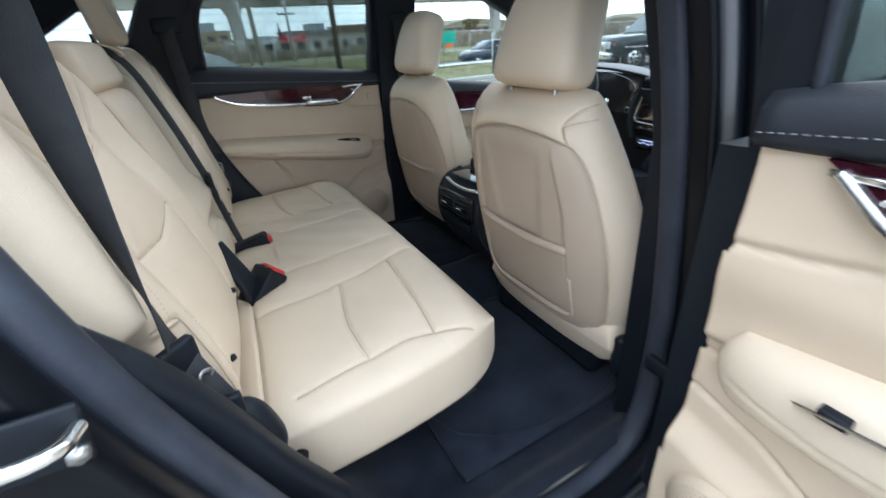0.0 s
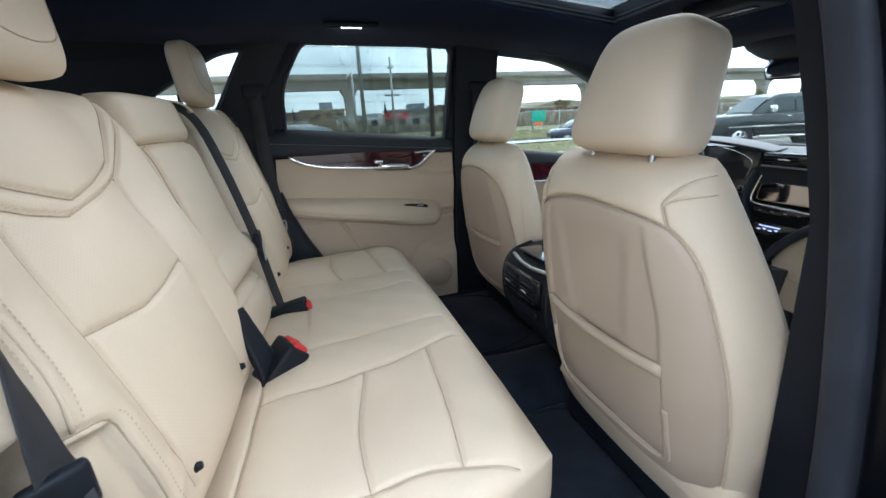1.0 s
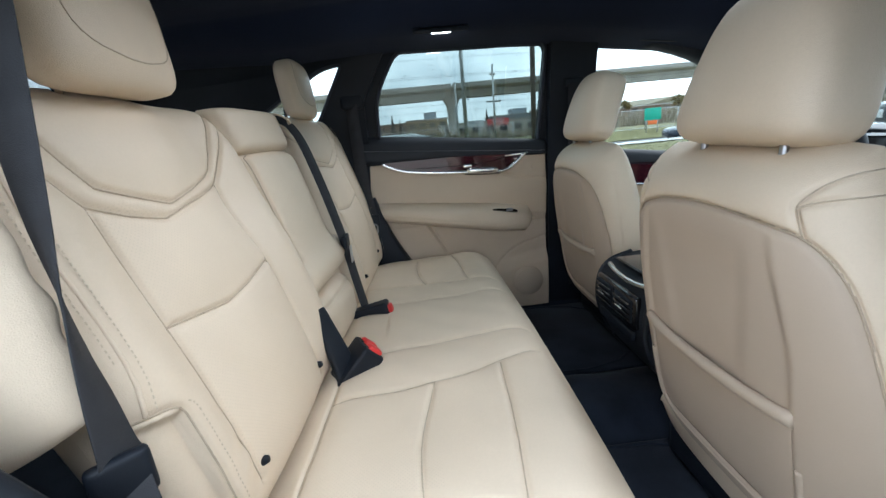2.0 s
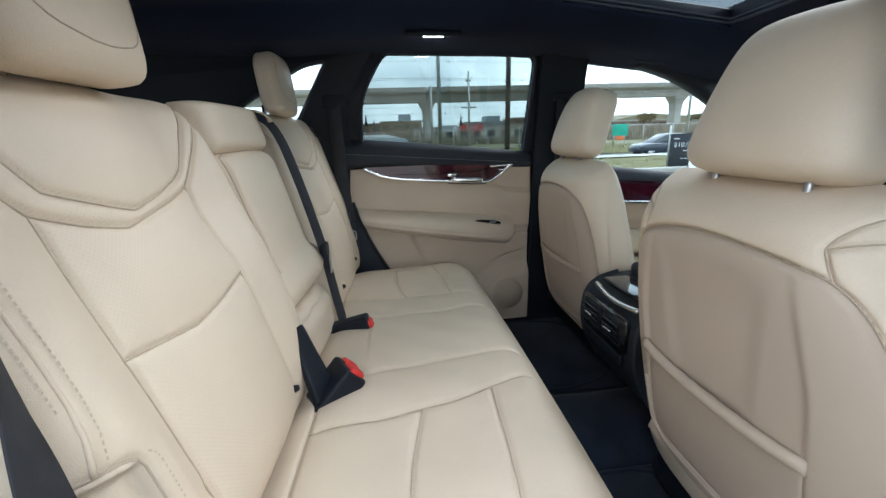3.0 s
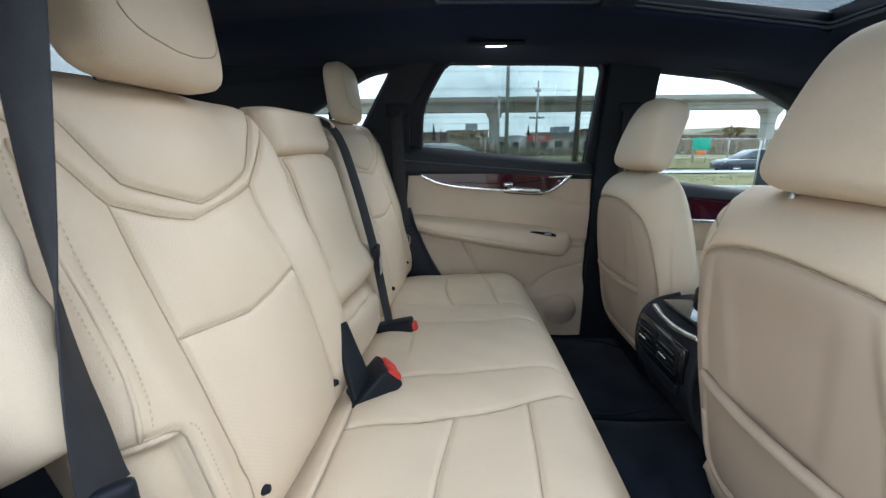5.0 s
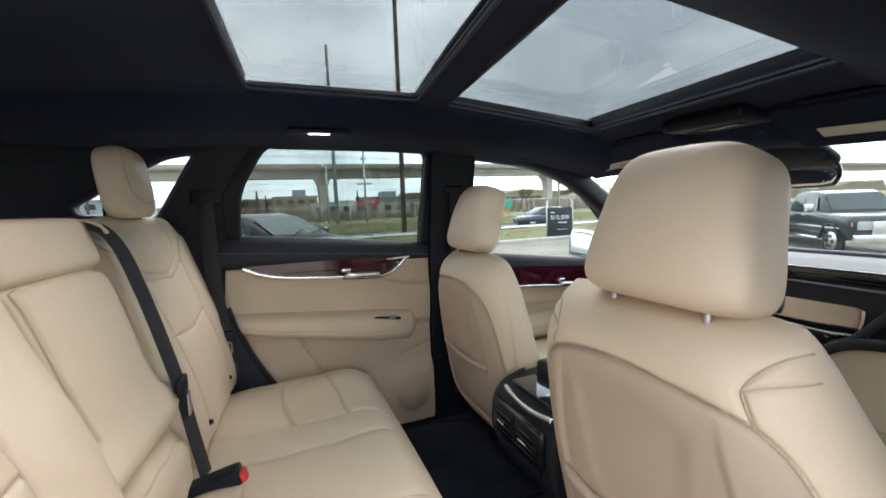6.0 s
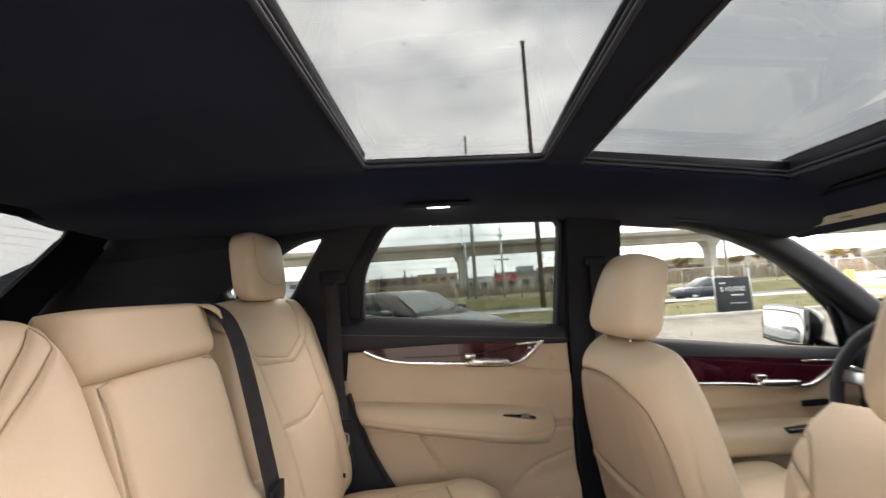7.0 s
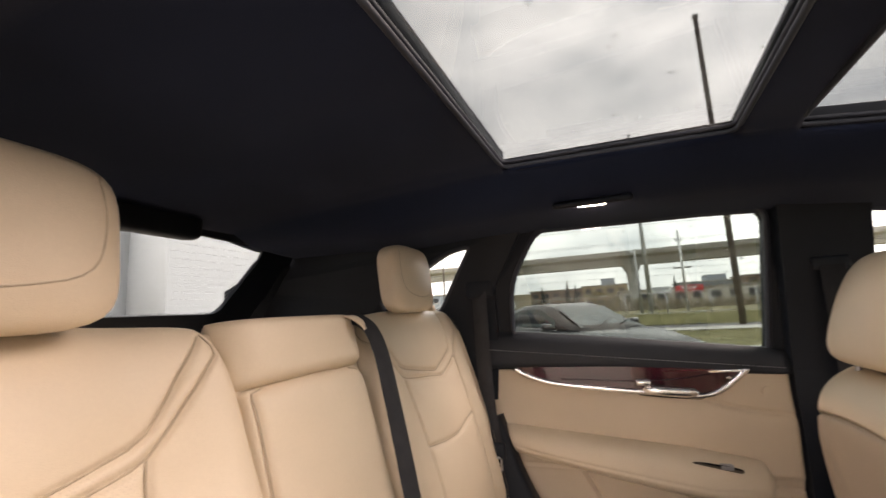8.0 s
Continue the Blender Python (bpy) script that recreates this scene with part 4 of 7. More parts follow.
# side trims between backrest and door
for s in (-1, 1):
    t = thing("side_bolster", "beige leather side panel beside the rear backrest", "side panel", group="rear side panels")
    oo = Vector((-0.120, s * 0.690, 0.93)) if s > 0 else Vector((-0.140, s * 0.650, 0.985))
    soft("cover", LEATHER, t, oo, (0.9, s * -0.30, 0.22), (-0.20, 0, 0.98), (0.30, -s * 0.9, 0), 0.075 if s > 0 else 0.098, 0.40 if s > 0 else 0.36, 0.030, 0.03, [], nu=70, nv=110, power=5, corner=0.3,
         lift=lambda a, b: 0.006 * np.sin((b + 0.35 * a) * 62) * np.exp(-(((b - 0.17) / 0.07) ** 2)) * step_up(0.05 - a, 0.08) + 0.003 * np.sin((b - 0.6 * a) * 115 + 1.0) * np.exp(-(((b - 0.10) / 0.06) ** 2)))
    path = [(-0.125, s * 0.715, 1.075), (-0.075, s * 0.704, 0.995), (-0.035, s * 0.690, 0.90), (0.0, s * 0.684, 0.79), (0.06, s * 0.68, 0.66)] if s < 0 else \
           [(0.0, 0.672, 0.99), (0.035, 0.668, 0.88), (0.08, 0.662, 0.78), (0.15, 0.662, 0.66)]
    low = part("lower_trim", sweep(chaikin(path, 2), rounded(0.07 if s < 0 else 0.11, 0.04 if s < 0 else 0.06, 0.014),
               up=(0, 1, 0)), BLACK, t, "black plastic lower trim")

# ---- front seats ----
def front_seat(yc, s, x0, xb, zb):
    """s: +1 for the seat on the left of the car. x0: where its cushion starts. xb, zb: the foot of its backrest."""
    t = thing("front_seat", "beige leather front seat with a map pocket on its back", "seat", group="front seats")
    Bv, Nv = Vector((-0.170, 0.018 if s < 0 else 0.0, 0.985)), Vector((-0.985, 0, -0.170))
    HW, FRONT, LEN = 0.253, 0.108, 0.585
    O = Vector((xb, yc, zb))
    half_at = lambda q: np.interp(q, [0, 0.05, 0.12, 0.25, 0.45, 0.62, 0.78, 0.86, 0.92, 0.96, 0.985, 1.0], [0.86, 0.905, 0.95, 0.985, 1.0, 0.975, 0.915, 0.865, 0.82, 0.775, 0.73, 0.66])
    # the door side is wider at the belly and narrower at the shoulder
    outer = lambda u, q: np.where(u * s > 0, np.interp(q, [0, 0.12, 0.25, 0.40, 0.55, 0.70, 0.80, 0.88, 0.93, 0.97, 1.0], [1.06, 1.075, 1.085, 1.085, 1.055, 0.99, 0.925, 0.885, 0.87, 0.865, 0.87]), 1.0)
    arc = [(0.0, 0.521), (0.07, 0.516), (0.125, 0.503), (0.160, 0.485), (0.180, 0.455), (0.194, 0.41), (0.203, 0.36), (0.210, 0.30), (0.212, 0.20), (0.206, 0.09), (0.185, 0.030), (0.14, 0.014)]
    arc_out = [(0.0, 0.521), (0.07, 0.516), (0.120, 0.508), (0.149, 0.500), (0.173, 0.476), (0.194, 0.440), (0.214, 0.379), (0.232, 0.300), (0.238, 0.218), (0.226, 0.092), (0.200, 0.030), (0.14, 0.014)]
    edge = smooth_line([(-s * a, b) for a, b in arc[::-1]] + [(s * a, b) for a, b in arc_out[1:]], 2)
    inner = round_corners([(-0.157, 0.078), (-0.157, 0.36), (-0.122, 0.530), (0.122, 0.530), (0.157, 0.36), (0.157, 0.078)], 0.025)
    trough = [(-0.078, 0.20), (-0.112, 0.56), (0.112, 0.56), (0.078, 0.20)]
    shoulder = [smooth_line([(k * 0.149, 0.500), (k * 0.139, 0.522), (k * 0.136, 0.530), (k * 0.141, 0.541), (k * 0.149, 0.551), (k * 0.161, 0.557), (k * 0.175, 0.555), (k * 0.192, 0.545), (k * 0.203, 0.532)], 2) for k in (-1, 1)]
    shoulder += [smooth_line([(k * 0.137, 0.528), (k * 0.148, 0.533), (k * 0.168, 0.535), (k * 0.190, 0.530), (k * 0.207, 0.520)], 2) for k in (-1, 1)]
    shoulder = shoulder if s < 0 else []
    side_line = [smooth_line([(-s * 0.197, 0.53), (-s * 0.220, 0.46), (-s * 0.232, 0.36), (-s * 0.236, 0.22), (-s * 0.228, 0.08)], 2)]
    test = in_poly(edge)

    def dish(a, b):
        d1 = np.where(in_poly(inner)(a, b), seam_distance(a, b, [inner + inner[:1]]), 0.0)
        d2 = np.where(in_poly(trough)(a, b), seam_distance(a, b, [trough + trough[:1]]), 0.0)
        fade = 1 - step_up(b - 0.43, 0.09)
        rim = 0.006 * np.exp(-(((b - 0.048) / 0.022) ** 2)) * step_up(0.19 - np.abs(a), 0.03)
        return rim - 0.0068 * step_up(d1, 0.016) * (0.25 + 0.75 * fade) - 0.0045 * step_up(d2, 0.032) * fade

    soft("back_cover", [LEATHER, SHELL], t, O, (0, 1, 0), Bv, Nv, HW, LEN, FRONT, 0.04, [edge] + shoulder + side_line, groove=0.0070, width=0.0034, puff=0.005, puff_len=0.03,
         nu=210, nv=230, power=4.4, power_v=7.0, soft_edge=2.0, corner=0.13, thread=CREASE, thread_r=0.0009, threaded=5 if s < 0 else 1, half_at=half_at, sided=outer, lift=dish, inside=test)

    def fn(a, b):
        ux, vy = square_of(a / (HW * float(half_at(b / LEN)) * float(outer(a, b / LEN))), 2 * b / LEN - 1, 0.13)
        return FRONT * max(0.0, (1 - ux**4.4) * (1 - vy**7.0)) ** 0.5 + 0.004

    place = on_soft(O, (0, 1, 0), Bv, Nv, fn)
    # pocket: lower panel with a stout rolled top edge
    na, nbb = 30, 18
    vs = []
    for i in range(na):
        for j in range(nbb):
            a = -0.153 + 0.306 * i / (na - 1)
            b = 0.084 + (0.262 - 0.084) * j / (nbb - 1)
            bulge = 0.006 * math.sin(math.pi * i / (na - 1)) ** 0.5 * (0.2 + 0.8 * (j / (nbb - 1)))
            vs.append(place(a, b) + Nv * (bulge - 0.008))
    fs = [(i * nbb + j, i * nbb + nbb + j, i * nbb + nbb + 1 + j, i * nbb + j + 1) for i in range(na - 1) for j in range(nbb - 1)]
    pk = mesh_from("map_pocket", vs, fs, SHELL, t)
    md = pk.modifiers.new("thickness", "SOLIDIFY")
    md.thickness, md.offset = 0.004, -1.0
    swell = lambda a: 0.006 * max(0.0, math.cos(a / 0.158 * math.pi / 2)) ** 0.5
    top = [place(a, 0.272 - 0.006 * math.cos(a / 0.156 * math.pi / 2)) + Nv * (swell(a) - 0.003) for a in np.linspace(-0.155, 0.155, 26)]
    part("pocket_edge", sweep(top, ring(0.0110, 0.0085, 12), up=tuple(Nv)), SHELL, pk)
    hem = [place(a, 0.252 - 0.006 * math.cos(a / 0.156 * math.pi / 2)) + Nv * (swell(a) - 0.0075) for a in np.linspace(-0.152, 0.152, 26)]
    part("pocket_hem", sweep(hem, ring(0.0030, 0.0024, 8), up=tuple(Nv)), SHELL, pk)
    low = [place(a, b) + Nv * -0.001 for a, b in smooth_line([(-0.158, 0.20), (-0.158, 0.12), (-0.154, 0.085), (-0.12, 0.074), (0.12, 0.074), (0.154, 0.085), (0.158, 0.12), (0.158, 0.20)], 2)]
    part("lower_welt", sweep(low, ring(0.0055, 0.0050, 8), up=tuple(Nv)), SHELL, pk)
    # front half: bolsters and cushion
    Nf = Vector((0.985, 0, 0.170))
    fo = O - Nf * 0.020 + Vector((0, s * 0.018, 0))
    fseams = [smooth_line([(k * 0.135, 0.05), (k * 0.14, 0.25), (k * 0.12, 0.45)], 1) for k in (-1, 1)]
    soft("front_cover", [LEATHER, PERF], t, fo, (0, 1, 0), Bv, Nf, 0.228, 0.52, 0.060, 0.07, fseams, groove=0.007, width=0.005, puff=0.006,
         nu=90, nv=100, power=5, corner=0.26, half_at=lambda q: np.interp(q, [0, 0.3, 0.62, 0.78, 0.90, 1.0], [0.92, 1.0, 0.96, 0.80, 0.62, 0.48]), lift=lambda a, b: 0.035 * np.clip((np.abs(a) - 0.12) / 0.09, 0, 1) ** 2,
         inside=lambda a, b: (np.abs(a) < 0.13) & (b < 0.42))
    co = Vector((x0 + 0.10, yc, 0.615))
    soft("cushion_cover", [LEATHER, PERF], t, co + Vector((0, s * 0.02, 0)), (0, 1, 0), (0.99, 0, 0.10), (-0.10, 0, 0.99), 0.235, 0.53, 0.075, 0.12,
         [smooth_line([(k * 0.14, 0.0), (k * 0.14, 0.5)], 0) for k in (-1, 1)], nu=70, nv=70, power=6, corner=0.12,
         lift=lambda a, b: 0.035 * np.clip((np.abs(a) - 0.13) / 0.1, 0, 1) ** 2, inside=lambda a, b: (np.abs(a) < 0.13) & (b < 0.4))
    part("seat_base", block((0.48, 0.40, 0.12), (x0 + 0.36, yc, 0.555), 0.02), BLACK, t)
    for dy in (-0.19, 0.19):
        part("seat_rail", block((0.42, 0.035, 0.05), (x0 + 0.42, yc + dy, 0.485), 0.008), BLACK, t)
    part("side_cover", block((0.36, 0.03, 0.10), (x0 + 0.30, yc + s * 0.255, 0.60), 0.014), BLACK, t)
    # headrest
    hb, hn = Vector((0.275, 0, 0.961)), Vector((-0.961, 0, 0.275))
    h0 = Vector((x0 + 0.052, yc + (-0.004 if s < 0 else 0.028), 1.171 if s < 0 else 1.158))
    hr, face = pillow("headrest", LEATHER, t, h0, (0, 1, 0), hb, hn, 0.121 if s < 0 else 0.129, 0.200 if s < 0 else 0.214, 0.046, 0.066 if s < 0 else 0.054, p1=5.6 if s < 0 else 4.4, p2=4.2, n=24,
                      bend=lambda a, b: (1.03 - 0.30 * max(0.0, b) / 0.205, -0.014 * (max(0.0, b - 0.08) / 0.12) ** 2 - 0.016 * (a / 0.14) ** 2))
    for dy in (-0.068, 0.068):
        part("post", rod(h0 + Vector((0.005, dy, -0.05)), h0 + Vector((0.01, dy, 0.03)), 0.0048), STEEL, hr)
    return t


front_seat(-0.394, -1, 0.600, 0.796, 0.600)
front_seat(0.395, 1, 0.718, 0.894, 0.580)


# ---- doors ----
def relief(name, poly, h, s, mat, parent, step=0.007, base=None):
    """A moulded panel on the car's side: a fine grid inside a polygon, pushed in towards the cabin by h(x, z)."""
    xs = np.arange(min(p[0] for p in poly), max(p[0] for p in poly) + step, step)
    zs = np.arange(min(p[1] for p in poly), max(p[1] for p in poly) + step, step)
    X, Z = np.meshgrid(xs, zs, indexing="ij")
    Y = np.interp(Z, [0.4, 0.55, 1.16, 1.50], [0.735, 0.72, 0.708, 0.635]) - h(X, Z)
    keep = in_poly(poly)((X[:-1, :-1] + X[1:, 1:]) / 2, (Z[:-1, :-1] + Z[1:, 1:]) / 2)
    n = len(zs)
    i, j = np.nonzero(keep)
    q = i * n + j
    f = np.stack([q, q + 1, q + n + 1, q + n], 1)
    if s > 0:
        f = f[:, ::-1]
    used = np.unique(f)
    remap = np.full(X.size, -1)
    remap[used] = np.arange(len(used))
    verts = np.stack([X, s * Y, Z], -1).reshape(-1, 3)[used]
    ob = mesh_from(name, verts, remap[f].tolist(), mat, parent)
    md = ob.modifiers.new("thickness", "SOLIDIFY")
    md.thickness, md.offset = 0.006, -1.0
    return ob


CH_LINE = [(0.098, 1.128), (0.125, 1.112), (0.165, 1.096), (0.23, 1.084), (0.34, 1.074), (0.45, 1.066), (0.545, 1.058), (0.580, 1.064), (0.610, 1.082), (0.635, 1.104), (0.655, 1.122)]


def side_plate(name, poly, s, inset, thick, mat, parent, label=""):
    return sheet(name, poly, [], lambda u, v, d: (u, s * (side_y(v) - inset - d), v), thick, mat, parent, label)


def rear_door(s, name, label):
    win = REAR_WIN if s > 0 else round_corners([(0.098, 1.222), (0.106, 1.37), (0.192, 1.500), (0.672, 1.496), (0.704, 1.47), (0.702, 1.168)], [0.01, 0.06, 0.05, 0.03, 0.03, 0.012])
    t = thing(name, label, "car door", kind="structure")
    P = lambda x, z, d=0.0: Vector((x, s * (side_y(z) - d), z))
    outline = ([(0.738, 0.46), (0.738, 1.118)] if s > 0 else [(0.746, 0.46), (0.742, 0.66), (0.737, 0.86), (0.732, 1.02), (0.728, 1.138)]) + [(0.008, 1.126), (-0.01, 0.95), (0.03, 0.82), (0.14, 0.70), (0.28, 0.50), (0.36, 0.46)]

    def h(x, z):
        r = np.zeros_like(x)
        # upper field is proud, waist seam below it
        seam1 = smooth_line([(0.56, 1.050), (0.62, 1.030), (0.738, 1.016)], 1)
        seam2 = [(0.60, 0.838), (0.738, 0.846)]
        seam3 = smooth_line([(0.235, 0.885), (0.262, 0.855), (0.318, 0.745), (0.34, 0.68)], 1)
        seam4 = smooth_line([(0.52, 0.655), (0.60, 0.735), (0.738, 0.775)], 1)
        d = seam_distance(x, z, [seam1, seam2, seam3, seam4])
        r += 0.012 * step_up(z - 0.86, 0.02)
        r -= 0.008 * np.exp(-((d / 0.004) ** 2))
        r += 0.010 * np.where(x < 0.252 + (0.86 - z) * 0.6, 1.0, 0.0) * (z < 0.87)
        # map bin low on the panel
        r += 0.030 * step_up(0.70 - z + 0.2 * (x - 0.6), 0.06) * step_up(0.60 - np.abs(x - 0.40), 0.2)
        r += 0.010 * np.exp(-(((z - 0.985) / 0.05) ** 2))
        return r

    relief("inner_panel", outline, h, s, DOORSKIN, t, 0.005)
    # armrest: a long rolled cushion
    ao = P(0.035, 0.948, 0.012)
    Bv = (P(0.678 if s > 0 else 0.708, 0.855, 0.012) - ao)
    L = Bv.length
    soft("armrest", LEATHER, t, ao, (0.10, 0, 1.0), Bv, (0, -s, 0), 0.056, L, 0.066, 0.02, [[(-0.012, 0.0), (-0.020, L * 0.8), (-0.004, L * 0.97)]], groove=0.003, width=0.003, puff=0.0,
         nu=40, nv=110, power=2.6, soft_edge=2.2, corner=0.30, half_at=lambda q: 0.72 + 0.32 * np.clip(q * 1.3, 0, 1) ** 1.5)
    pillow("switch_slot", GLOSSBLACK, t, P(0.505, 0.912, 0.060 if s > 0 else 0.071), (0, -s * 0.75, 0.55), (1, 0, -0.12), (0, -s * 0.55, 0.75), 0.016 if s > 0 else 0.022, 0.105, 0.006, 0.012, p1=3.2, p2=3.0, n=10, label="black window switch recess")
    part("window_switch", block((0.026, 0.014, 0.012), P(0.575, 0.910, 0.066 if s > 0 else 0.074), 0.003), GREYTRIM if s > 0 else BLACK, t)
    # wood panel with a bright lower strip
    wood = [(0.09, 1.132)] + CH_LINE + [(0.668, 1.132)]
    side_plate("wood_panel", wood, s, 0.012, 0.012, WOOD, t, "glossy dark red wood inlay")
    part("bright_strip", sweep([P(x, z, 0.026) for x, z in smooth_line(CH_LINE, 2)], rounded(0.012, 0.012, 0.004, 2), up=(0, 1, 0)), CHROME, t, "satin chrome strip")
    part("end_strip", sweep([P(0.575, 1.118, 0.026), P(0.662, 1.121, 0.026)], rounded(0.007, 0.006, 0.002, 2), up=(0, 1, 0)), CHROME, t)
    part("wood_crease", sweep([P(x, z, 0.0245) for x, z in smooth_line([(0.22, 1.100), (0.40, 1.094), (0.50, 1.098), (0.60, 1.116)], 2)], ring(0.0018, 0.0012, 6), up=(0, 1, 0)), WOOD, t)
    # pull handle
    lever = soft("door_handle", CHROME, t, P(0.420, 1.074, 0.026), (0.05, 0, 1), (1, 0, -0.06), (0, -s, 0), 0.012, 0.128, 0.014, 0.002, [], nu=24, nv=40, power=3, corner=0.5,
                 label="bright chrome pull handle")
    part("lock_tab", block((0.034, 0.014, 0.014), P(0.425, 1.092, 0.030), 0.005), CHROME, t)
    soft("handle_cup", GLOSSBLACK, t, P(0.405, 1.076, 0.020), (0.05, 0, 1), (1, 0, -0.06), (0, -s, 0), 0.019, 0.160, 0.0045, 0.001, [], nu=20, nv=40, power=4, corner=0.4)
    part("lock_button", block((0.010, 0.006, 0.006), P(0.615, 1.104, 0.027), 0.002), CHROME, t)
    if s > 0:
        part("reflector", rod(P(0.695, 1.068, 0.004), P(0.695, 1.068, 0.0165), 0.014, 0.0132, 24), DOORSKIN, t, smooth=False)
    # speaker
    part("speaker_grille", rod(P(0.650, 0.590, 0.004), P(0.650, 0.590, 0.044), 0.066, 0.062, 36), DOORSKIN, t, "round beige speaker grille")
    gr = bmesh.new()
    for k in range(7):
        for q in range(6 * max(1, k)):
            a = 2 * math.pi * q / (6 * max(1, k))
            c = P(0.650 + 0.0085 * k * math.cos(a), 0.590 + 0.0085 * k * math.sin(a), 0.0445)
            bmesh.ops.create_circle(gr, cap_ends=True, segments=6, radius=0.0022, matrix=Matrix.Translation(c) @ Matrix.Rotation(radians(90 * s), 4, "X"))
    part("grille_holes", gr, CREASE, t)
    # black waist pad
    rise = 0.0 if s > 0 else 0.022
    belt = chaikin([P(0.02, 1.185 + rise, 0.0), P(0.20, 1.178 + rise, 0.0), P(0.45, 1.160 + rise, 0.0), P(0.745 if s > 0 else 0.736, 1.137 + rise, 0.0)], 2)
    def pad_shape(q):
        hh = 0.112 - 0.060 * q
        return [(0.035, -hh * 0.5), (-0.018, -hh * 0.52), (-0.026, -hh * 0.35), (-0.020, hh * 0.2), (-0.004, hh * 0.5), (0.03, hh * 0.5)] if s > 0 else \
               [(-0.035, -hh * 0.5), (0.018, -hh * 0.52), (0.026, -hh * 0.35), (0.020, hh * 0.2), (0.004, hh * 0.5), (-0.03, hh * 0.5)]
    def pad_shape2(q):
        return [(-a, b) for a, b in pad_shape(q)]
    part("waist_pad", sweep(belt, pad_shape2), PAD, t, "black stitched waist pad")
    stitch = bmesh.new()
    for k in range(70):
        x = 0.03 + k * 0.0101
        p, q = P(x, 1.186 + rise - 0.062 * (x / 0.745), 0.0265), P(x + 0.006, 1.186 + rise - 0.062 * ((x + 0.006) / 0.745), 0.0265)
        b2 = rod(p, q, 0.0008, sides=4)
        me = bpy.data.meshes.new("tmp")
        b2.to_mesh(me)
        b2.free()
        stitch.from_mesh(me)
        bpy.data.meshes.remove(me)
    part("stitching", stitch, GREYTRIM, t)
    # window frame, glass, outer skin
    frame_out = [(0.03, 1.16), (0.055, 1.36), (0.165, 1.545), (0.73, 1.542), (0.768, 1.52), (0.752, 1.12)]
    sheet("window_frame", frame_out, [win], lambda u, v, d: (u, s * (side_y(v) + 0.006 + d), v), 0.045, BLACK, t, "black window frame")
    pane("window_glass", win, s, TINTED, t, 0.028)
    part("window_seal", sweep([P(x, z, -0.004) for x, z in win], ring(0.006, 0.005, 6), up=(0, 1, 0), closed=True), RUBBER, t)
    skin = [(0.80, 0.44), (0.80, 1.14), (0.03, 1.19), (-0.06, 1.0), (0.02, 0.80), (0.15, 0.66), (0.28, 0.46), (0.34, 0.44)]
    sheet("door_shell", [(0.785, 0.46), (0.785, 1.12), (0.03, 1.16), (-0.04, 1.0), (0.03, 0.80), (0.16, 0.66), (0.29, 0.48), (0.34, 0.46)], [],
          lambda u, v, d: (u, s * (side_y(v) + 0.008 + d), v), 0.09, BLACK, t)
    sheet("outer_skin", skin, [], lambda u, v, d: (u, s * (side_y(v) + 0.10 + 0.05 * math.sin(min(1, max(0, (v - 0.44) / 0.75)) * math.pi) + d), v), 0.010, PAINT, t, "black painted outer skin")
    part("edge_seal", sweep([P(x, z, -0.03) for x, z in chaikin_2d([(0.775, 0.46), (0.775, 1.10), (0.02, 1.15), (-0.045, 1.0), (0.02, 0.80), (0.15, 0.66), (0.28, 0.47)])],
         ring(0.009, 0.009, 8), up=(0, 1, 0), closed=True), RUBBER, t)
    part("check_strap", block((0.10, 0.016, 0.03), P(0.80, 0.70, -0.06), 0.004), BLACK, t)
    return t


def chaikin_2d(pts):
    return [(p.x, p.y) for p in chaikin([(x, y, 0) for x, y in pts], 2, True)]


rear_door(1, "door_1", "closed rear car door with beige panel, wood inlay and tinted window")
near = rear_door(-1, "door_2", "rear car door standing wide open, beige panel with wood inlay")
HINGE, OPEN = Vector((0.754, -0.859, 0.0)), 88.0
near.matrix_basis = Matrix.Translation(Vector((0.722, -0.867, 0.020))) @ Matrix.Rotation(radians(OPEN), 4, "Z") @ Matrix.Translation(-HINGE)


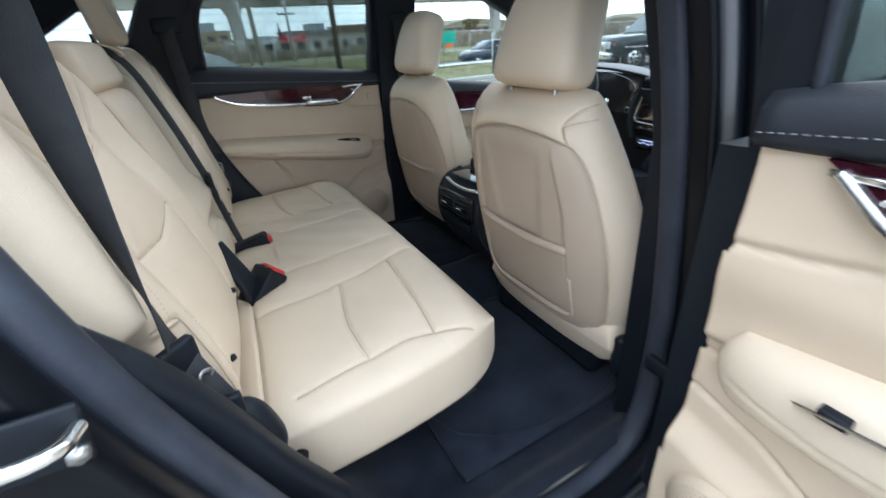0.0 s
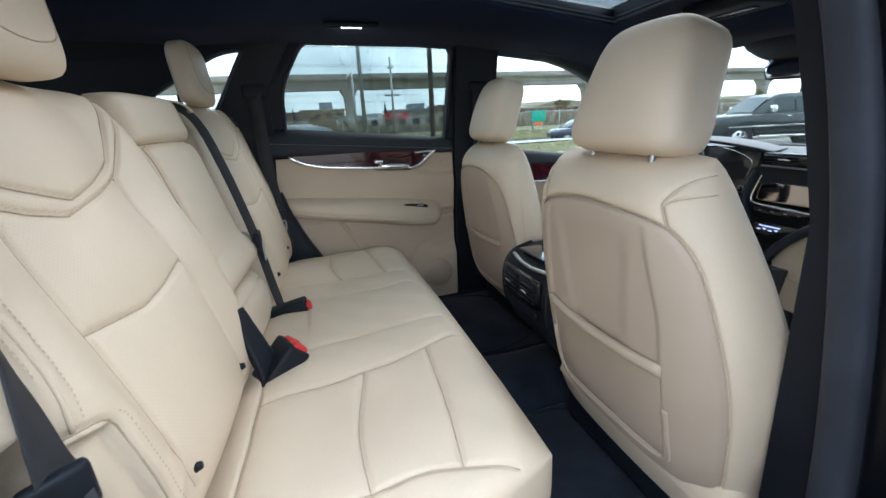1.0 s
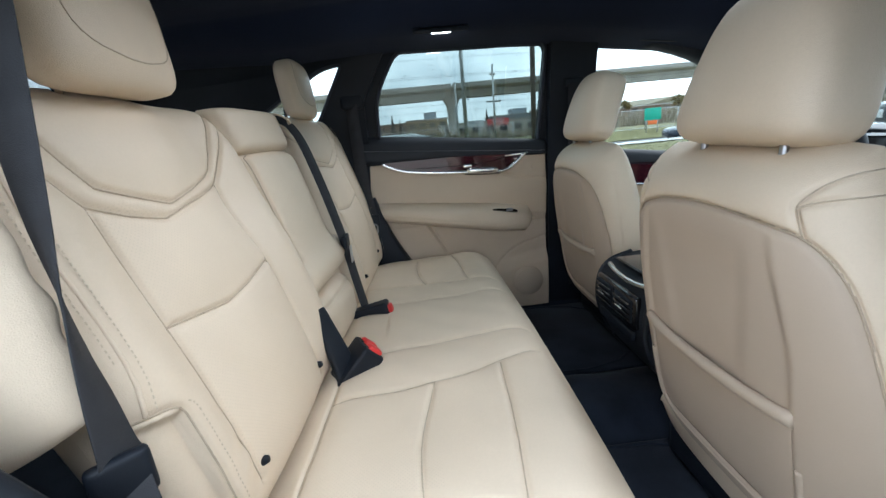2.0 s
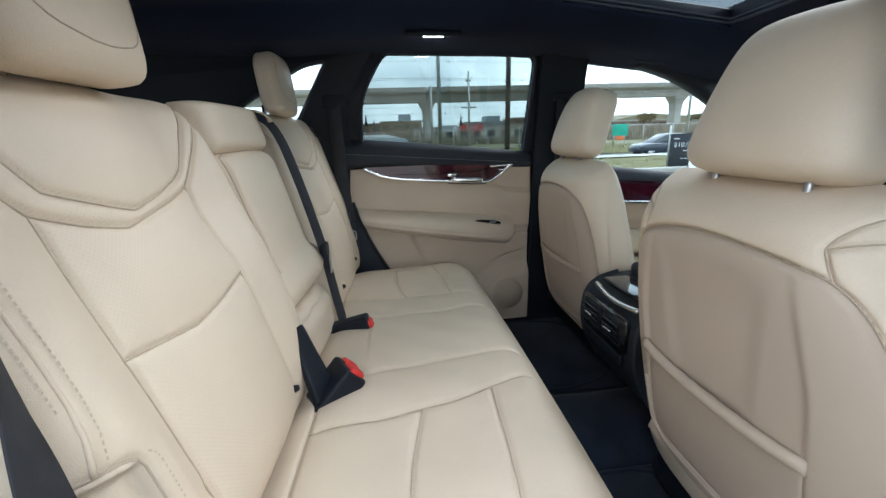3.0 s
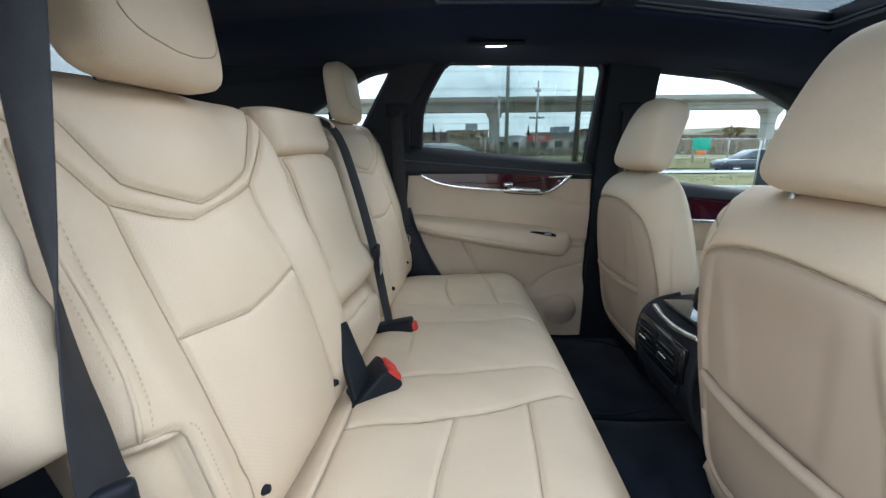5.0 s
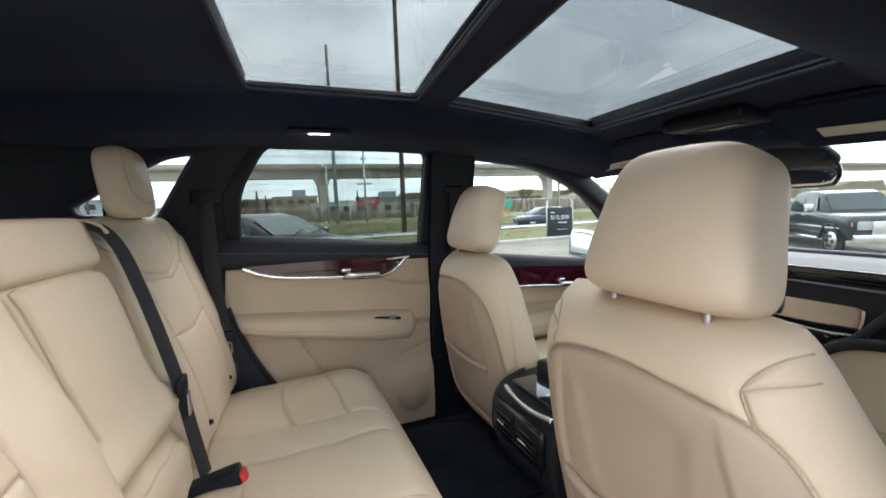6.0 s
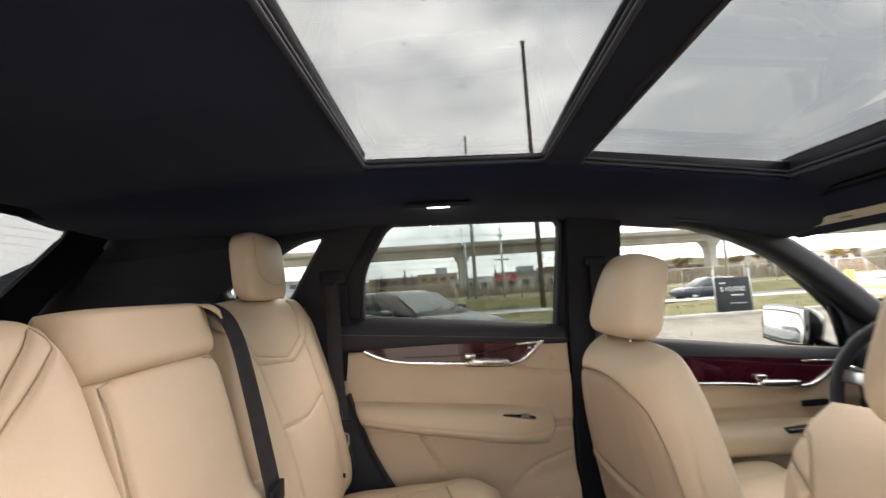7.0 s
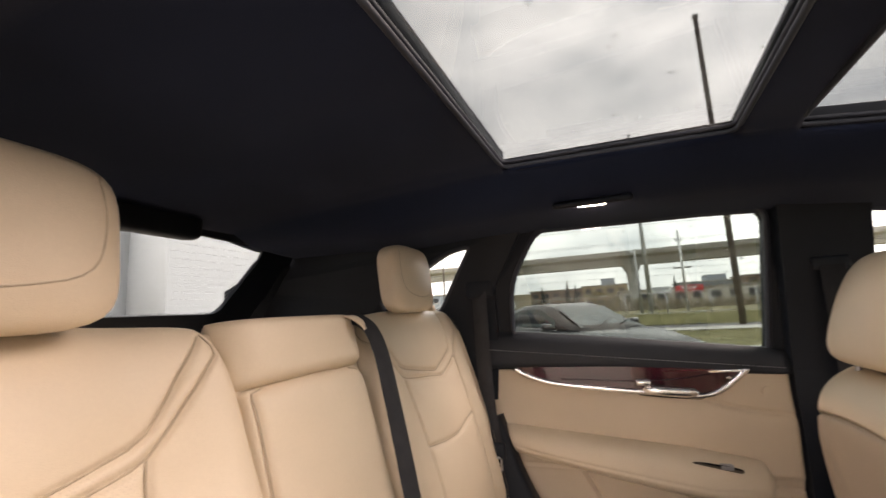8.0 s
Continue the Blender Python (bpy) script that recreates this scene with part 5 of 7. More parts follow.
def front_door(s, name, label):
    t = thing(name, label, "car door", kind="structure")
    P = lambda x, z, d=0.0: Vector((x, s * (side_y(z) - d), z))
    outline = [(0.90, 0.46), (0.90, 1.07), (1.30, 1.03), (1.78, 0.96), (1.80, 0.46)]

    def h(x, z):
        d = seam_distance(x, z, [smooth_line([(0.9, 0.86), (1.35, 0.845), (1.80, 0.80)], 1)])
        return 0.010 * step_up(z - 0.85, 0.02) - 0.005 * np.exp(-((d / 0.004) ** 2)) + 0.035 * step_up(0.66 - z, 0.06)

    relief("inner_panel", outline, h, s, DOORSKIN, t, 0.010)
    strip = [(0.92, 0.965), (1.05, 0.958), (1.25, 0.945), (1.42, 0.925), (1.50, 0.918), (1.54, 0.93), (1.59, 0.96), (1.625, 0.992)]
    side_plate("wood_panel", [(0.92, 1.055)] + strip + [(1.63, 0.996), (1.3, 1.025)], s, 0.012, 0.012, WOOD, t, "glossy dark red wood inlay")
    part("bright_strip", sweep([P(x, z, 0.026) for x, z in smooth_line(strip, 2)], rounded(0.012, 0.012, 0.004, 2), up=(0, 1, 0)), CHROME, t, "satin chrome strip")
    part("end_strip", sweep([P(1.50, 1.000, 0.026), P(1.63, 0.993, 0.026)], rounded(0.007, 0.006, 0.002, 2), up=(0, 1, 0)), CHROME, t)
    soft("door_handle", CHROME, t, P(1.34, 0.940, 0.026), (0.05, 0, 1), (1, 0, -0.07), (0, -s, 0), 0.013, 0.15, 0.014, 0.002, [], nu=24, nv=40, power=3, corner=0.5, label="bright chrome pull handle")
    part("lock_tab", block((0.036, 0.014, 0.016), P(1.35, 0.960, 0.030), 0.005), CHROME, t)
    ao = P(0.93, 0.79, 0.010)
    Bv = P(1.66, 0.76, 0.010) - ao
    soft("armrest", LEATHER, t, ao, (0.04, 0, 1), Bv, (0, -s, 0), 0.050, Bv.length, 0.085, 0.02, [], nu=36, nv=90, power=3, corner=0.3)
    part("switch_panel", block((0.26, 0.035, 0.014), P(1.50, 0.806, 0.070), 0.005), GLOSSBLACK, t, "black window switch panel")
    part("seat_memory_switch", block((0.09, 0.008, 0.020), P(1.535, 0.862, 0.016), 0.004), BLACK, t)
    belt = chaikin([P(0.90, 1.082, 0.0), P(1.08, 1.062, 0.0), P(1.38, 1.022, 0.0), P(1.71, 0.985, 0.0)], 2)
    part("waist_pad", sweep(belt, [(s * a, b) for a, b in ((-0.035, -0.036), (0.014, -0.036), (0.024, -0.022), (0.018, 0.012), (0.004, 0.034), (-0.03, 0.034))]), PAD, t, "black stitched waist pad")
    frame_out = [(0.905, 1.03), (0.885, 1.53), (1.02, 1.545), (1.28, 1.50), (1.55, 1.345), (1.76, 1.165), (1.80, 0.95)]
    sheet("window_frame", frame_out, [FRONT_WIN], lambda u, v, d: (u, s * (side_y(v) + 0.006 + d), v), 0.045, BLACK, t, "black window frame")
    pane("window_glass", FRONT_WIN, s, CLEAR, t, 0.028)
    part("window_seal", sweep([P(x, z, -0.004) for x, z in FRONT_WIN], ring(0.006, 0.005, 6), up=(0, 1, 0), closed=True), RUBBER, t)
    part("quarter_post", rod(P(1.70, 1.02, -0.03), P(1.665, 1.19, -0.03), 0.009, 0.009, 8), BLACK, t)
    sheet("door_shell", [(0.89, 0.46), (0.89, 1.08), (1.80, 0.965), (1.82, 0.46)], [], lambda u, v, d: (u, s * (side_y(v) + 0.008 + d), v), 0.09, BLACK, t)
    sheet("outer_skin", [(0.815, 0.44), (0.815, 1.10), (1.85, 0.965), (1.87, 0.44)], [],
          lambda u, v, d: (u, s * (side_y(v) + 0.10 + 0.05 * math.sin(min(1, max(0, (v - 0.44) / 0.75)) * math.pi) + d), v), 0.010, PAINT, t, "black painted outer skin")
    return t


front_door(1, "door_3", "closed front car door with beige panel and wood inlay")
front_door(-1, "door_4", "closed front car door with beige panel and wood inlay")

# rain on the closed side windows
rng = random.Random(8)
wet = bmesh.new()
for poly, count in ((FRONT_WIN, 190), (REAR_WIN, 90)):
    ok = in_poly(poly)
    lo_x, hi_x = min(p[0] for p in poly), max(p[0] for p in poly)
    lo_z, hi_z = min(p[1] for p in poly), max(p[1] for p in poly)
    for _ in range(count):
        x, z = rng.uniform(lo_x, hi_x), hi_z - (hi_z - lo_z) * min(0.98, rng.random() ** 2.2 + 0.03)
        if bool(ok(np.array([x]), np.array([z]))[0]):
            r = rng.choice((0.0012, 0.0016, 0.0022, 0.003))
            bmesh.ops.create_icosphere(wet, subdivisions=1, radius=r, matrix=Matrix.Translation((x, side_y(z) + 0.0335, z)) @ Matrix.Diagonal((1, 0.45, 1.15, 1)))
wd = part("rain_drops", wet, WETDROP)
tagged(wd, "small rain drops on the side windows", "rain drops", kind="stuff")

# outside mirrors
for s in (-1, 1):
    mt = thing("wing_mirror", "black wing mirror with pale sky in its glass", "mirror", group="wing mirrors", at=(1.735, s * 0.960, 1.075))
    mt.rotation_euler = (0, radians(9), radians(-s * 14))
    soft("housing", PAINT, mt, (-0.030, -s * 0.0, -0.078), (0, 1, 0), (0, 0, 1), (1, 0, 0), 0.152, 0.156, 0.095, 0.004, [], nu=40, nv=40, power=3.2, corner=0.35)
    soft("glass", MIRROR, mt, (-0.036, 0, -0.068), (0, 1, 0), (0, 0, 1), (-1, 0, 0), 0.138, 0.136, 0.003, 0.002, [], nu=24, nv=24, power=10, corner=0.35, label="mirror glass")
    part("foot", sweep([(0.03, -s * 0.10, -0.05), (0.05, -s * 0.17, -0.06), (0.05, -s * 0.235, -0.06)], rounded(0.05, 0.03, 0.012)), BLACK, mt)

# ---- doorway at the camera's side ----
y_seal = [(-0.165, -0.690, 1.30), (-0.122, -0.720, 1.16), (-0.098, -0.735, 1.07), (-0.072, -0.742, 0.985), (-0.034, -0.748, 0.875), (0.015, -0.755, 0.745), (0.10, -0.765, 0.60), (0.24, -0.770, 0.495), (0.40, -0.770, 0.455),
          (0.56, -0.770, 0.450), (0.680, -0.762, 0.50), (0.712, -0.752, 0.70), (0.703, -0.735, 0.95), (0.690, -0.700, 1.20), (0.660, -0.660, 1.40), (0.58, -0.645, 1.49),
          (0.25, -0.645, 1.505), (0.05, -0.655, 1.46), (-0.08, -0.675, 1.40)]
seal = tagged(part("trim_doorway", sweep(chaikin(y_seal, 3, True), rounded(0.046, 0.046, 0.016), up=(0, 1, 0), closed=True), RUBBER),
              "black rubber weather seal round the open doorway", "door seal", kind="structure")
jamb_pts = [(x + (0.03 if x > 0.4 else -0.045), y - 0.045, z - (0.02 if z < 0.6 else 0)) for x, y, z in y_seal]
jamb = tagged(part("trim_jamb", sweep(chaikin(jamb_pts, 3, True), rounded(0.10, 0.05, 0.015), up=(0, 1, 0), closed=True), JAMB),
              "glossy black painted door jamb", "door jamb", kind="structure")
lip = tagged(part("trim_jamb_lip", sweep(chaikin([(x + (0.075 if x > 0.4 else -0.12), y - 0.075, z - (0.05 if z < 0.6 else 0)) for x, y, z in y_seal], 3, True), rounded(0.07, 0.035, 0.012), up=(0, 1, 0), closed=True), JAMB),
             "outer lip of the painted door jamb", "door jamb", kind="structure")
pil = tagged(part("trim_pillar_outer", sweep(chaikin([(0.80, -0.785, 0.50), (0.80, -0.79, 0.9), (0.785, -0.755, 1.15), (0.765, -0.69, 1.5)], 2), rounded(0.11, 0.09, 0.042, 6), up=(0, 1, 0)), PAINT),
             "glossy black outer centre pillar", "pillar", kind="structure")
st = thing("door_striker", "steel door striker bolted to the painted jamb", "door striker", at=(-0.100, -0.817, 1.058))
st.rotation_euler = (0, radians(8), radians(8))
part("plate", block((0.062, 0.006, 0.048), (0, 0, 0), 0.014), BLACK, st)
part("loop", sweep(chaikin([(-0.028, -0.004, 0.008), (-0.02, -0.028, 0.01), (0.02, -0.028, 0.01), (0.028, -0.004, 0.008)], 2), ring(0.0055, 0.0055, 8)), CHROME, st, "shiny steel loop")
for dx in (-0.024, 0.024):
    part("bolt", rod((dx, -0.002, -0.012), (dx, -0.010, -0.012), 0.007, 0.007, 6), STEEL, st)
ft = thing("seat_anchor_cover", "small black plastic cover on the floor under the bench", "floor cover", at=(0.43, -0.44, 0.475))
part("cap", block((0.06, 0.06, 0.03), (0, 0, 0), 0.008), PAD, ft)
rk = thing("seat_frame_bar", "black seat frame tube under the bench", "seat frame")
part("tube", rod((0.02, -0.66, 0.70), (0.06, -0.50, 0.66), 0.014), BLACK, rk)

# ---- centre console ----
con = thing("centre_console", "black centre console with rear air vents", "console")
cx = 0.702
prof = [(cx + 0.15, 0.50), (cx + 0.055, 0.61), (cx + 0.005, 0.70), (cx + 0.002, 0.79), (cx + 0.030, 0.840), (cx + 0.10, 0.858), (cx + 0.42, 0.864), (cx + 0.56, 0.78), (cx + 0.95, 0.71), (cx + 0.95, 0.48), (cx + 0.2, 0.48)]
sheet("body", round_corners(prof, 0.035), [], lambda u, v, d: (u, -0.115 + d, v), 0.245, PAD, con)
for y in (-0.118, 0.133):
    part("side_rim", sweep([(x, y, z) for x, z in smooth_line(prof[1:6], 2)], ring(0.006, 0.006, 8), up=(0, 1, 0)), PAD, con)
part("vent_bezel", block((0.018, 0.200, 0.084), (cx + 0.000, 0.007, 0.776), 0.008, m=None), GLOSSBLACK, con, "gloss black vent surround")
for y in (-0.040, 0.054):
    part("vent_opening", block((0.008, 0.082, 0.058), (cx - 0.009, y, 0.778), 0.004), BLACK, con)
    for k in range(4):
        part("vent_slat", block((0.010, 0.076, 0.003), (cx - 0.014, y, 0.758 + k * 0.0135), 0.001), GLOSSBLACK, con)
    part("vent_tab", block((0.008, 0.030, 0.005), (cx - 0.020, y, 0.778), 0.002), CHROME, con)
part("bright_strip", sweep(chaikin([(cx + 0.024, -0.088, 0.838), (cx + 0.016, -0.03, 0.831), (cx + 0.016, 0.04, 0.831), (cx + 0.024, 0.102, 0.838)], 2), rounded(0.012, 0.014, 0.004, 2)), CHROME, con, "bright chrome strip")
part("climate_panel", block((0.070, 0.17, 0.008), (cx + 0.070, 0.007, 0.856), 0.003), GLOSSBLACK, con)
part("lid", block((0.36, 0.215, 0.045), (cx + 0.30, 0.007, 0.869), 0.018, 3), PAD, con, "padded black armrest lid")
part("lower_tray", block((0.014, 0.17, 0.028), (cx + 0.000, 0.007, 0.712), 0.006), BLACK, con)
part("selector", block((0.05, 0.045, 0.09), (cx + 0.66, 0.02, 0.80), 0.016, 3), GLOSSBLACK, con, "gear selector")

# ---- dashboard ----
dash = thing("dashboard", "black dashboard with a tall screen and chrome edges", "dashboard")
dprof = [(1.730, 0.62), (1.710, 0.80), (1.690, 0.95), (1.685, 1.035), (1.710, 1.072), (1.810, 1.088), (2.00, 1.074), (2.22, 1.050), (2.24, 0.60)]
sheet("body", round_corners(dprof, 0.03), [], lambda u, v, d: (u, -0.715 + d, v), 1.43, PAD, dash)
part("instrument_hood", sweep(chaikin([(1.740, 0.075, 1.078), (1.722, 0.15, 1.096), (1.712, 0.25, 1.110), (1.708, 0.37, 1.116), (1.714, 0.50, 1.106), (1.730, 0.62, 1.08)], 2), rounded(0.11, 0.012, 0.005), up=(-0.06, 0, 1)), PAD, dash)
part("hood_edge", sweep(chaikin([(1.664, 0.26, 1.094), (1.662, 0.17, 1.078), (1.662, 0.115, 1.054), (1.666, 0.110, 1.030), (1.674, 0.135, 0.985)], 2), ring(0.0022, 0.0022, 6)), CHROME, dash, "thin chrome edge of the instrument hood")
part("instrument_panel", block((0.02, 0.44, 0.17), (1.696, 0.325, 1.005), 0.01), SCREEN, dash, "dark instrument panel")
part("start_button", rod((1.690, 0.150, 0.940), (1.676, 0.150, 0.942), 0.014, 0.013, 20), STEEL, dash, "round metal start button")
part("start_button_cap", rod((1.678, 0.150, 0.942), (1.674, 0.150, 0.9425), 0.010, 0.010, 20), GLOSSBLACK, dash)
soft("screen", TOUCH, dash, (1.682, -0.045, 0.908), (0, 1, 0), (0.16, 0, 1), (-1, 0, 0.16), 0.140, 0.090, 0.004, 0.004, [], nu=20, nv=20, power=14, corner=0.1, label="dark glossy touch screen")
part("screen_edge", sweep(chaikin([(1.690, 0.088, 1.000), (1.678, 0.098, 0.950), (1.672, 0.104, 0.912), (1.670, 0.085, 0.899), (1.670, -0.02, 0.896), (1.670, -0.13, 0.892), (1.674, -0.20, 0.906)], 2), ring(0.0045, 0.0045, 8), up=(1, 0, 0)), CHROME, dash, "bright screen surround")
part("touch_strip", block((0.010, 0.23, 0.022), (1.676, -0.02, 0.880), 0.004), GLOSSBLACK, dash)
for k in range(5):
    part("strip_mark", block((0.003, 0.010, 0.002), (1.670, 0.06 - k * 0.042, 0.880), 0.0005), STEEL, dash)
part("stack_wing", sweep(chaikin([(1.672, -0.13, 0.865), (1.664, -0.17, 0.885), (1.668, -0.21, 0.935), (1.682, -0.26, 1.005), (1.69, -0.34, 1.02)], 2), rounded(0.022, 0.040, 0.009), up=(1, 0, 0)), PAD, dash)
part("stack_wing", sweep(chaikin([(1.672, 0.100, 0.83), (1.664, 0.118, 0.90), (1.672, 0.112, 0.97), (1.688, 0.104, 1.01)], 2), rounded(0.022, 0.030, 0.009), up=(1, 0, 0)), PAD, dash)
part("key_panel", block((0.012, 0.20, 0.055), (1.682, -0.02, 0.812), 0.005), GLOSSBLACK, dash)
part("key_line", block((0.004, 0.070, 0.003), (1.674, 0.020, 0.826), 0.001), KEYLIT, dash)
for k, y in enumerate((0.055, 0.036, 0.016, -0.004, -0.062, -0.078, -0.094)):
    part("climate_key", block((0.003, 0.010, 0.004), (1.674, y, 0.812 + 0.004 * (k % 2)), 0.001), KEYLIT, dash, "softly lit climate key")
part("stack_strip", sweep(chaikin([(1.672, -0.105, 0.824), (1.668, -0.16, 0.832), (1.672, -0.26, 0.842), (1.68, -0.34, 0.842)], 2), rounded(0.004, 0.010, 0.002, 1), up=(1, 0, 0)), CHROME, dash, "bright chrome strip")
for y0, y1 in ((-0.68, -0.27), (-0.25, 0.085)):
    part("air_vent", block((0.014, abs(y1 - y0), 0.040), (1.682, (y0 + y1) / 2, 1.058), 0.006), GLOSSBLACK, dash)
    for k in range(3):
        part("vent_slat", block((0.010, abs(y1 - y0) - 0.02, 0.002), (1.672, (y0 + y1) / 2, 1.048 + k * 0.010), 0.0008), BLACK, dash)
    part("vent_tab", block((0.010, 0.040, 0.006), (1.669, y1 - 0.075, 1.057), 0.002), CHROME, dash)
part("vent_edge", sweep([(1.672, 0.085, 1.034), (1.668, -0.2, 1.030), (1.672, -0.68, 1.034)], rounded(0.006, 0.005, 0.002, 1), up=(1, 0, 0)), GREYTRIM, dash)
part("wood_inlay", block((0.010, 0.34, 0.06), (1.682, -0.50, 0.965), 0.006), WOOD, dash, "dark red wood inlay")
knee = round_corners([(-0.050, 0.755), (-0.100, 0.822), (-0.170, 0.880), (-0.30, 0.895), (-0.69, 0.890), (-0.69, 0.60), (-0.10, 0.60), (-0.075, 0.68)], 0.02)
sheet("lower_panel", knee, [], lambda u, v, d: (1.605 + 0.25 * (v - 0.75) + d, u, v), 0.07, DOORSKIN, dash, "beige lower dash panel")
part("lower_panel_trim", sweep(chaikin([(1.596, -0.040, 0.735), (1.604, -0.062, 0.785), (1.618, -0.108, 0.836), (1.632, -0.175, 0.890), (1.636, -0.30, 0.906), (1.636, -0.68, 0.900)], 2), rounded(0.030, 0.030, 0.010), up=(1, 0, 0)), PAD, dash)
part("panel_crease", sweep([(1.589, -0.085, 0.700), (1.588, -0.16, 0.690), (1.588, -0.68, 0.690)], ring(0.002, 0.002, 6), up=(1, 0, 0)), CREASE, dash)

wheel = thing("steering_wheel", "black leather steering wheel with silver spokes", "steering wheel", at=(1.45, 0.338, 0.992))
wheel.rotation_euler = (0, radians(-66), 0)
circ = [(0.185 * math.cos(2 * math.pi * i / 48), 0.185 * math.sin(2 * math.pi * i / 48), 0) for i in range(48)]
part("rim", sweep(circ, ring(0.017, 0.016, 12), closed=True), PAD, wheel)
part("hub", block((0.15, 0.17, 0.05), (0, 0, -0.02), 0.024, 3), BLACK, wheel)
for a in (0, 180, 270):
    c, q = math.cos(radians(a)), math.sin(radians(a))
    part("spoke", sweep([(q * -0.05, c * 0.06, -0.012), (q * -0.17, c * 0.172, 0.0)], rounded(0.035, 0.012, 0.004)), STEEL, wheel, "silver spoke")
part("badge", sweep([(0.014, -0.018, 0.006), (0.0, 0.0, 0.006), (-0.014, 0.018, 0.006)], rounded(0.022, 0.004, 0.0015, 1)), CHROME, wheel)
part("column_shroud", rod((0, 0, -0.04), (0, 0, -0.22), 0.055, 0.07, 16), BLACK, wheel)
for sy in (-1, 1):
    part("stalk", rod((0.02, sy * 0.06, -0.07), (0.03, sy * 0.20, -0.06), 0.009, 0.012, 10), BLACK, wheel)
    part("stalk_tip", rod((0.03, sy * 0.20, -0.06), (0.031, sy * 0.215, -0.059), 0.0125, 0.0125, 10), CHROME, wheel)

# ---- overhead at the front ----
hd = part("trim_header", sweep([(0, -0.63, 0), (0, 0.63, 0)], [(1.36, 1.525), (1.43, 1.512), (1.565, 1.432), (1.555, 1.418), (1.47, 1.440), (1.36, 1.500)]), HEADLINER)
tagged(hd, "black cloth header trim over the windscreen", "header trim", kind="structure")
ohc = thing("overhead_console", "black overhead console with lamps", "overhead console", at=(1.36, 0, float(roof_z(1.36, 0)) - 0.012))
part("housing", block((0.20, 0.22, 0.04), (0, 0, 0), 0.016), BLACK, ohc)
part("lamp_lens", block((0.03, 0.14, 0.008), (-0.03, 0, -0.021), 0.003), SCREEN, ohc, "smoked lamp lens")
rv = thing("rear_view_mirror", "black rear view mirror on the windscreen", "mirror", at=(1.66, 0.0, 1.345))
soft("housing", GLOSSBLACK, rv, (0.0, 0, -0.035), (0, 1, 0), (0.1, 0, 1), (1, 0, -0.1), 0.125, 0.075, 0.035, 0.004, [], nu=40, nv=24, power=3, corner=0.4)
soft("glass", MIRROR, rv, (-0.005, 0, -0.030), (0, 1, 0), (0.1, 0, 1), (-1, 0, 0.1), 0.118, 0.064, 0.003, 0.001, [], nu=24, nv=14, power=8, corner=0.4, label="mirror glass")
part("stem", rod((0.03, 0, 0.02), (0.02, 0, 0.115), 0.012), BLACK, rv)
pillow("sensor_cover", BLACK, rv, (-0.130, 0.010, 0.096), (0, 1, 0), (0.94, 0, -0.34), (0.34, 0, 0.94), 0.135, 0.20, 0.020, 0.026, p1=3.0, p2=2.6, n=12)
for s in (-1, 1):
    v = thing("sun_visor", "folded black sun visor with a pale edge", "sun visor", group="sun visors", at=(1.395, s * 0.365, 1.447))
    v.rotation_euler = (radians(-s * 3), radians(27), 0)
    part("board", block((0.18, 0.47, 0.020), (0, 0, 0), 0.009, 3), HEADLINER, v)
    part("label_panel", block((0.036, 0.31, 0.004), (0.020, s * -0.015, -0.011), 0.001), ALU, v, "pale printed label on the visor")
    part("label_mark", block((0.006, 0.03, 0.002), (0.020, s * 0.03, -0.0135), 0.0005), GREYTRIM, v)
    part("pivot", rod((-0.09, -0.17 * s, 0.004), (-0.09, 0.17 * s, 0.004), 0.006), BLACK, v)
    gh = thing("grab_handle", "black folded grab handle on the roof rail", "grab handle", group="grab handles")
    part("grip", sweep(chaikin([(1.02, s * 0.575, 1.485), (1.05, s * 0.560, 1.472), (1.18, s * 0.560, 1.460), (1.22, s * 0.575, 1.462)], 2), ring(0.010, 0.008, 8)), BLACK, gh)
    for x in (1.02, 1.22):
        part("hinge", block((0.03, 0.02, 0.02), (x, s * 0.578, 1.482 - 0.09 * (x - 1.02)), 0.006), BLACK, gh)


# ---- outside ----
def ground_mat(name, cols, scale, rough=0.95, bump=0.4):
    m = material(name, cols[0], rough=rough, tint=cols[1], grain=bump, gsize=scale * 12, stain=0.15, ssize=scale, spec=0.2)
    return m


ASPHALT = ground_mat("worn_asphalt", ((0.215, 0.20, 0.172), (0.285, 0.265, 0.225)), 0.6)
ROADM = ground_mat("road_asphalt", ((0.13, 0.13, 0.13), (0.18, 0.178, 0.172)), 0.4)
GRASSM = ground_mat("autumn_grass", ((0.125, 0.122, 0.050), (0.20, 0.182, 0.092)), 0.9)
BLADE = material("grass_blade", (0.13, 0.14, 0.05), rough=0.9, tint=(0.24, 0.215, 0.10), ssize=0.7)
EARTH = ground_mat("rough_ground", ((0.17, 0.15, 0.085), (0.26, 0.23, 0.15)), 0.15)
CONC = material("weathered_concrete", (0.40, 0.39, 0.365), rough=0.9, tint=(0.50, 0.49, 0.46), stain=0.12, ssize=0.4, grain=0.4, gsize=20)
# darker copy of CONC: shade put into the colour of parapets and roofs
CONC_D = material("painted_shade_concrete", (0.34, 0.325, 0.30), rough=0.9, stain=0.12, ssize=0.4)
POLE = material("weathered_wood_pole", (0.11, 0.092, 0.078), rough=0.9, stain=0.3, ssize=5, grain=0.6, gsize=60)
GALV = material("galvanised_steel", (0.46, 0.47, 0.47), rough=0.5, metal=0.6, stain=0.12, ssize=8)
BRICK = material("brown_brick_wall", (0.22, 0.155, 0.115), rough=0.9, stain=0.2, ssize=0.8)
STUCCO = material("pale_wall", (0.50, 0.47, 0.41), rough=0.9, stain=0.12, ssize=0.5)
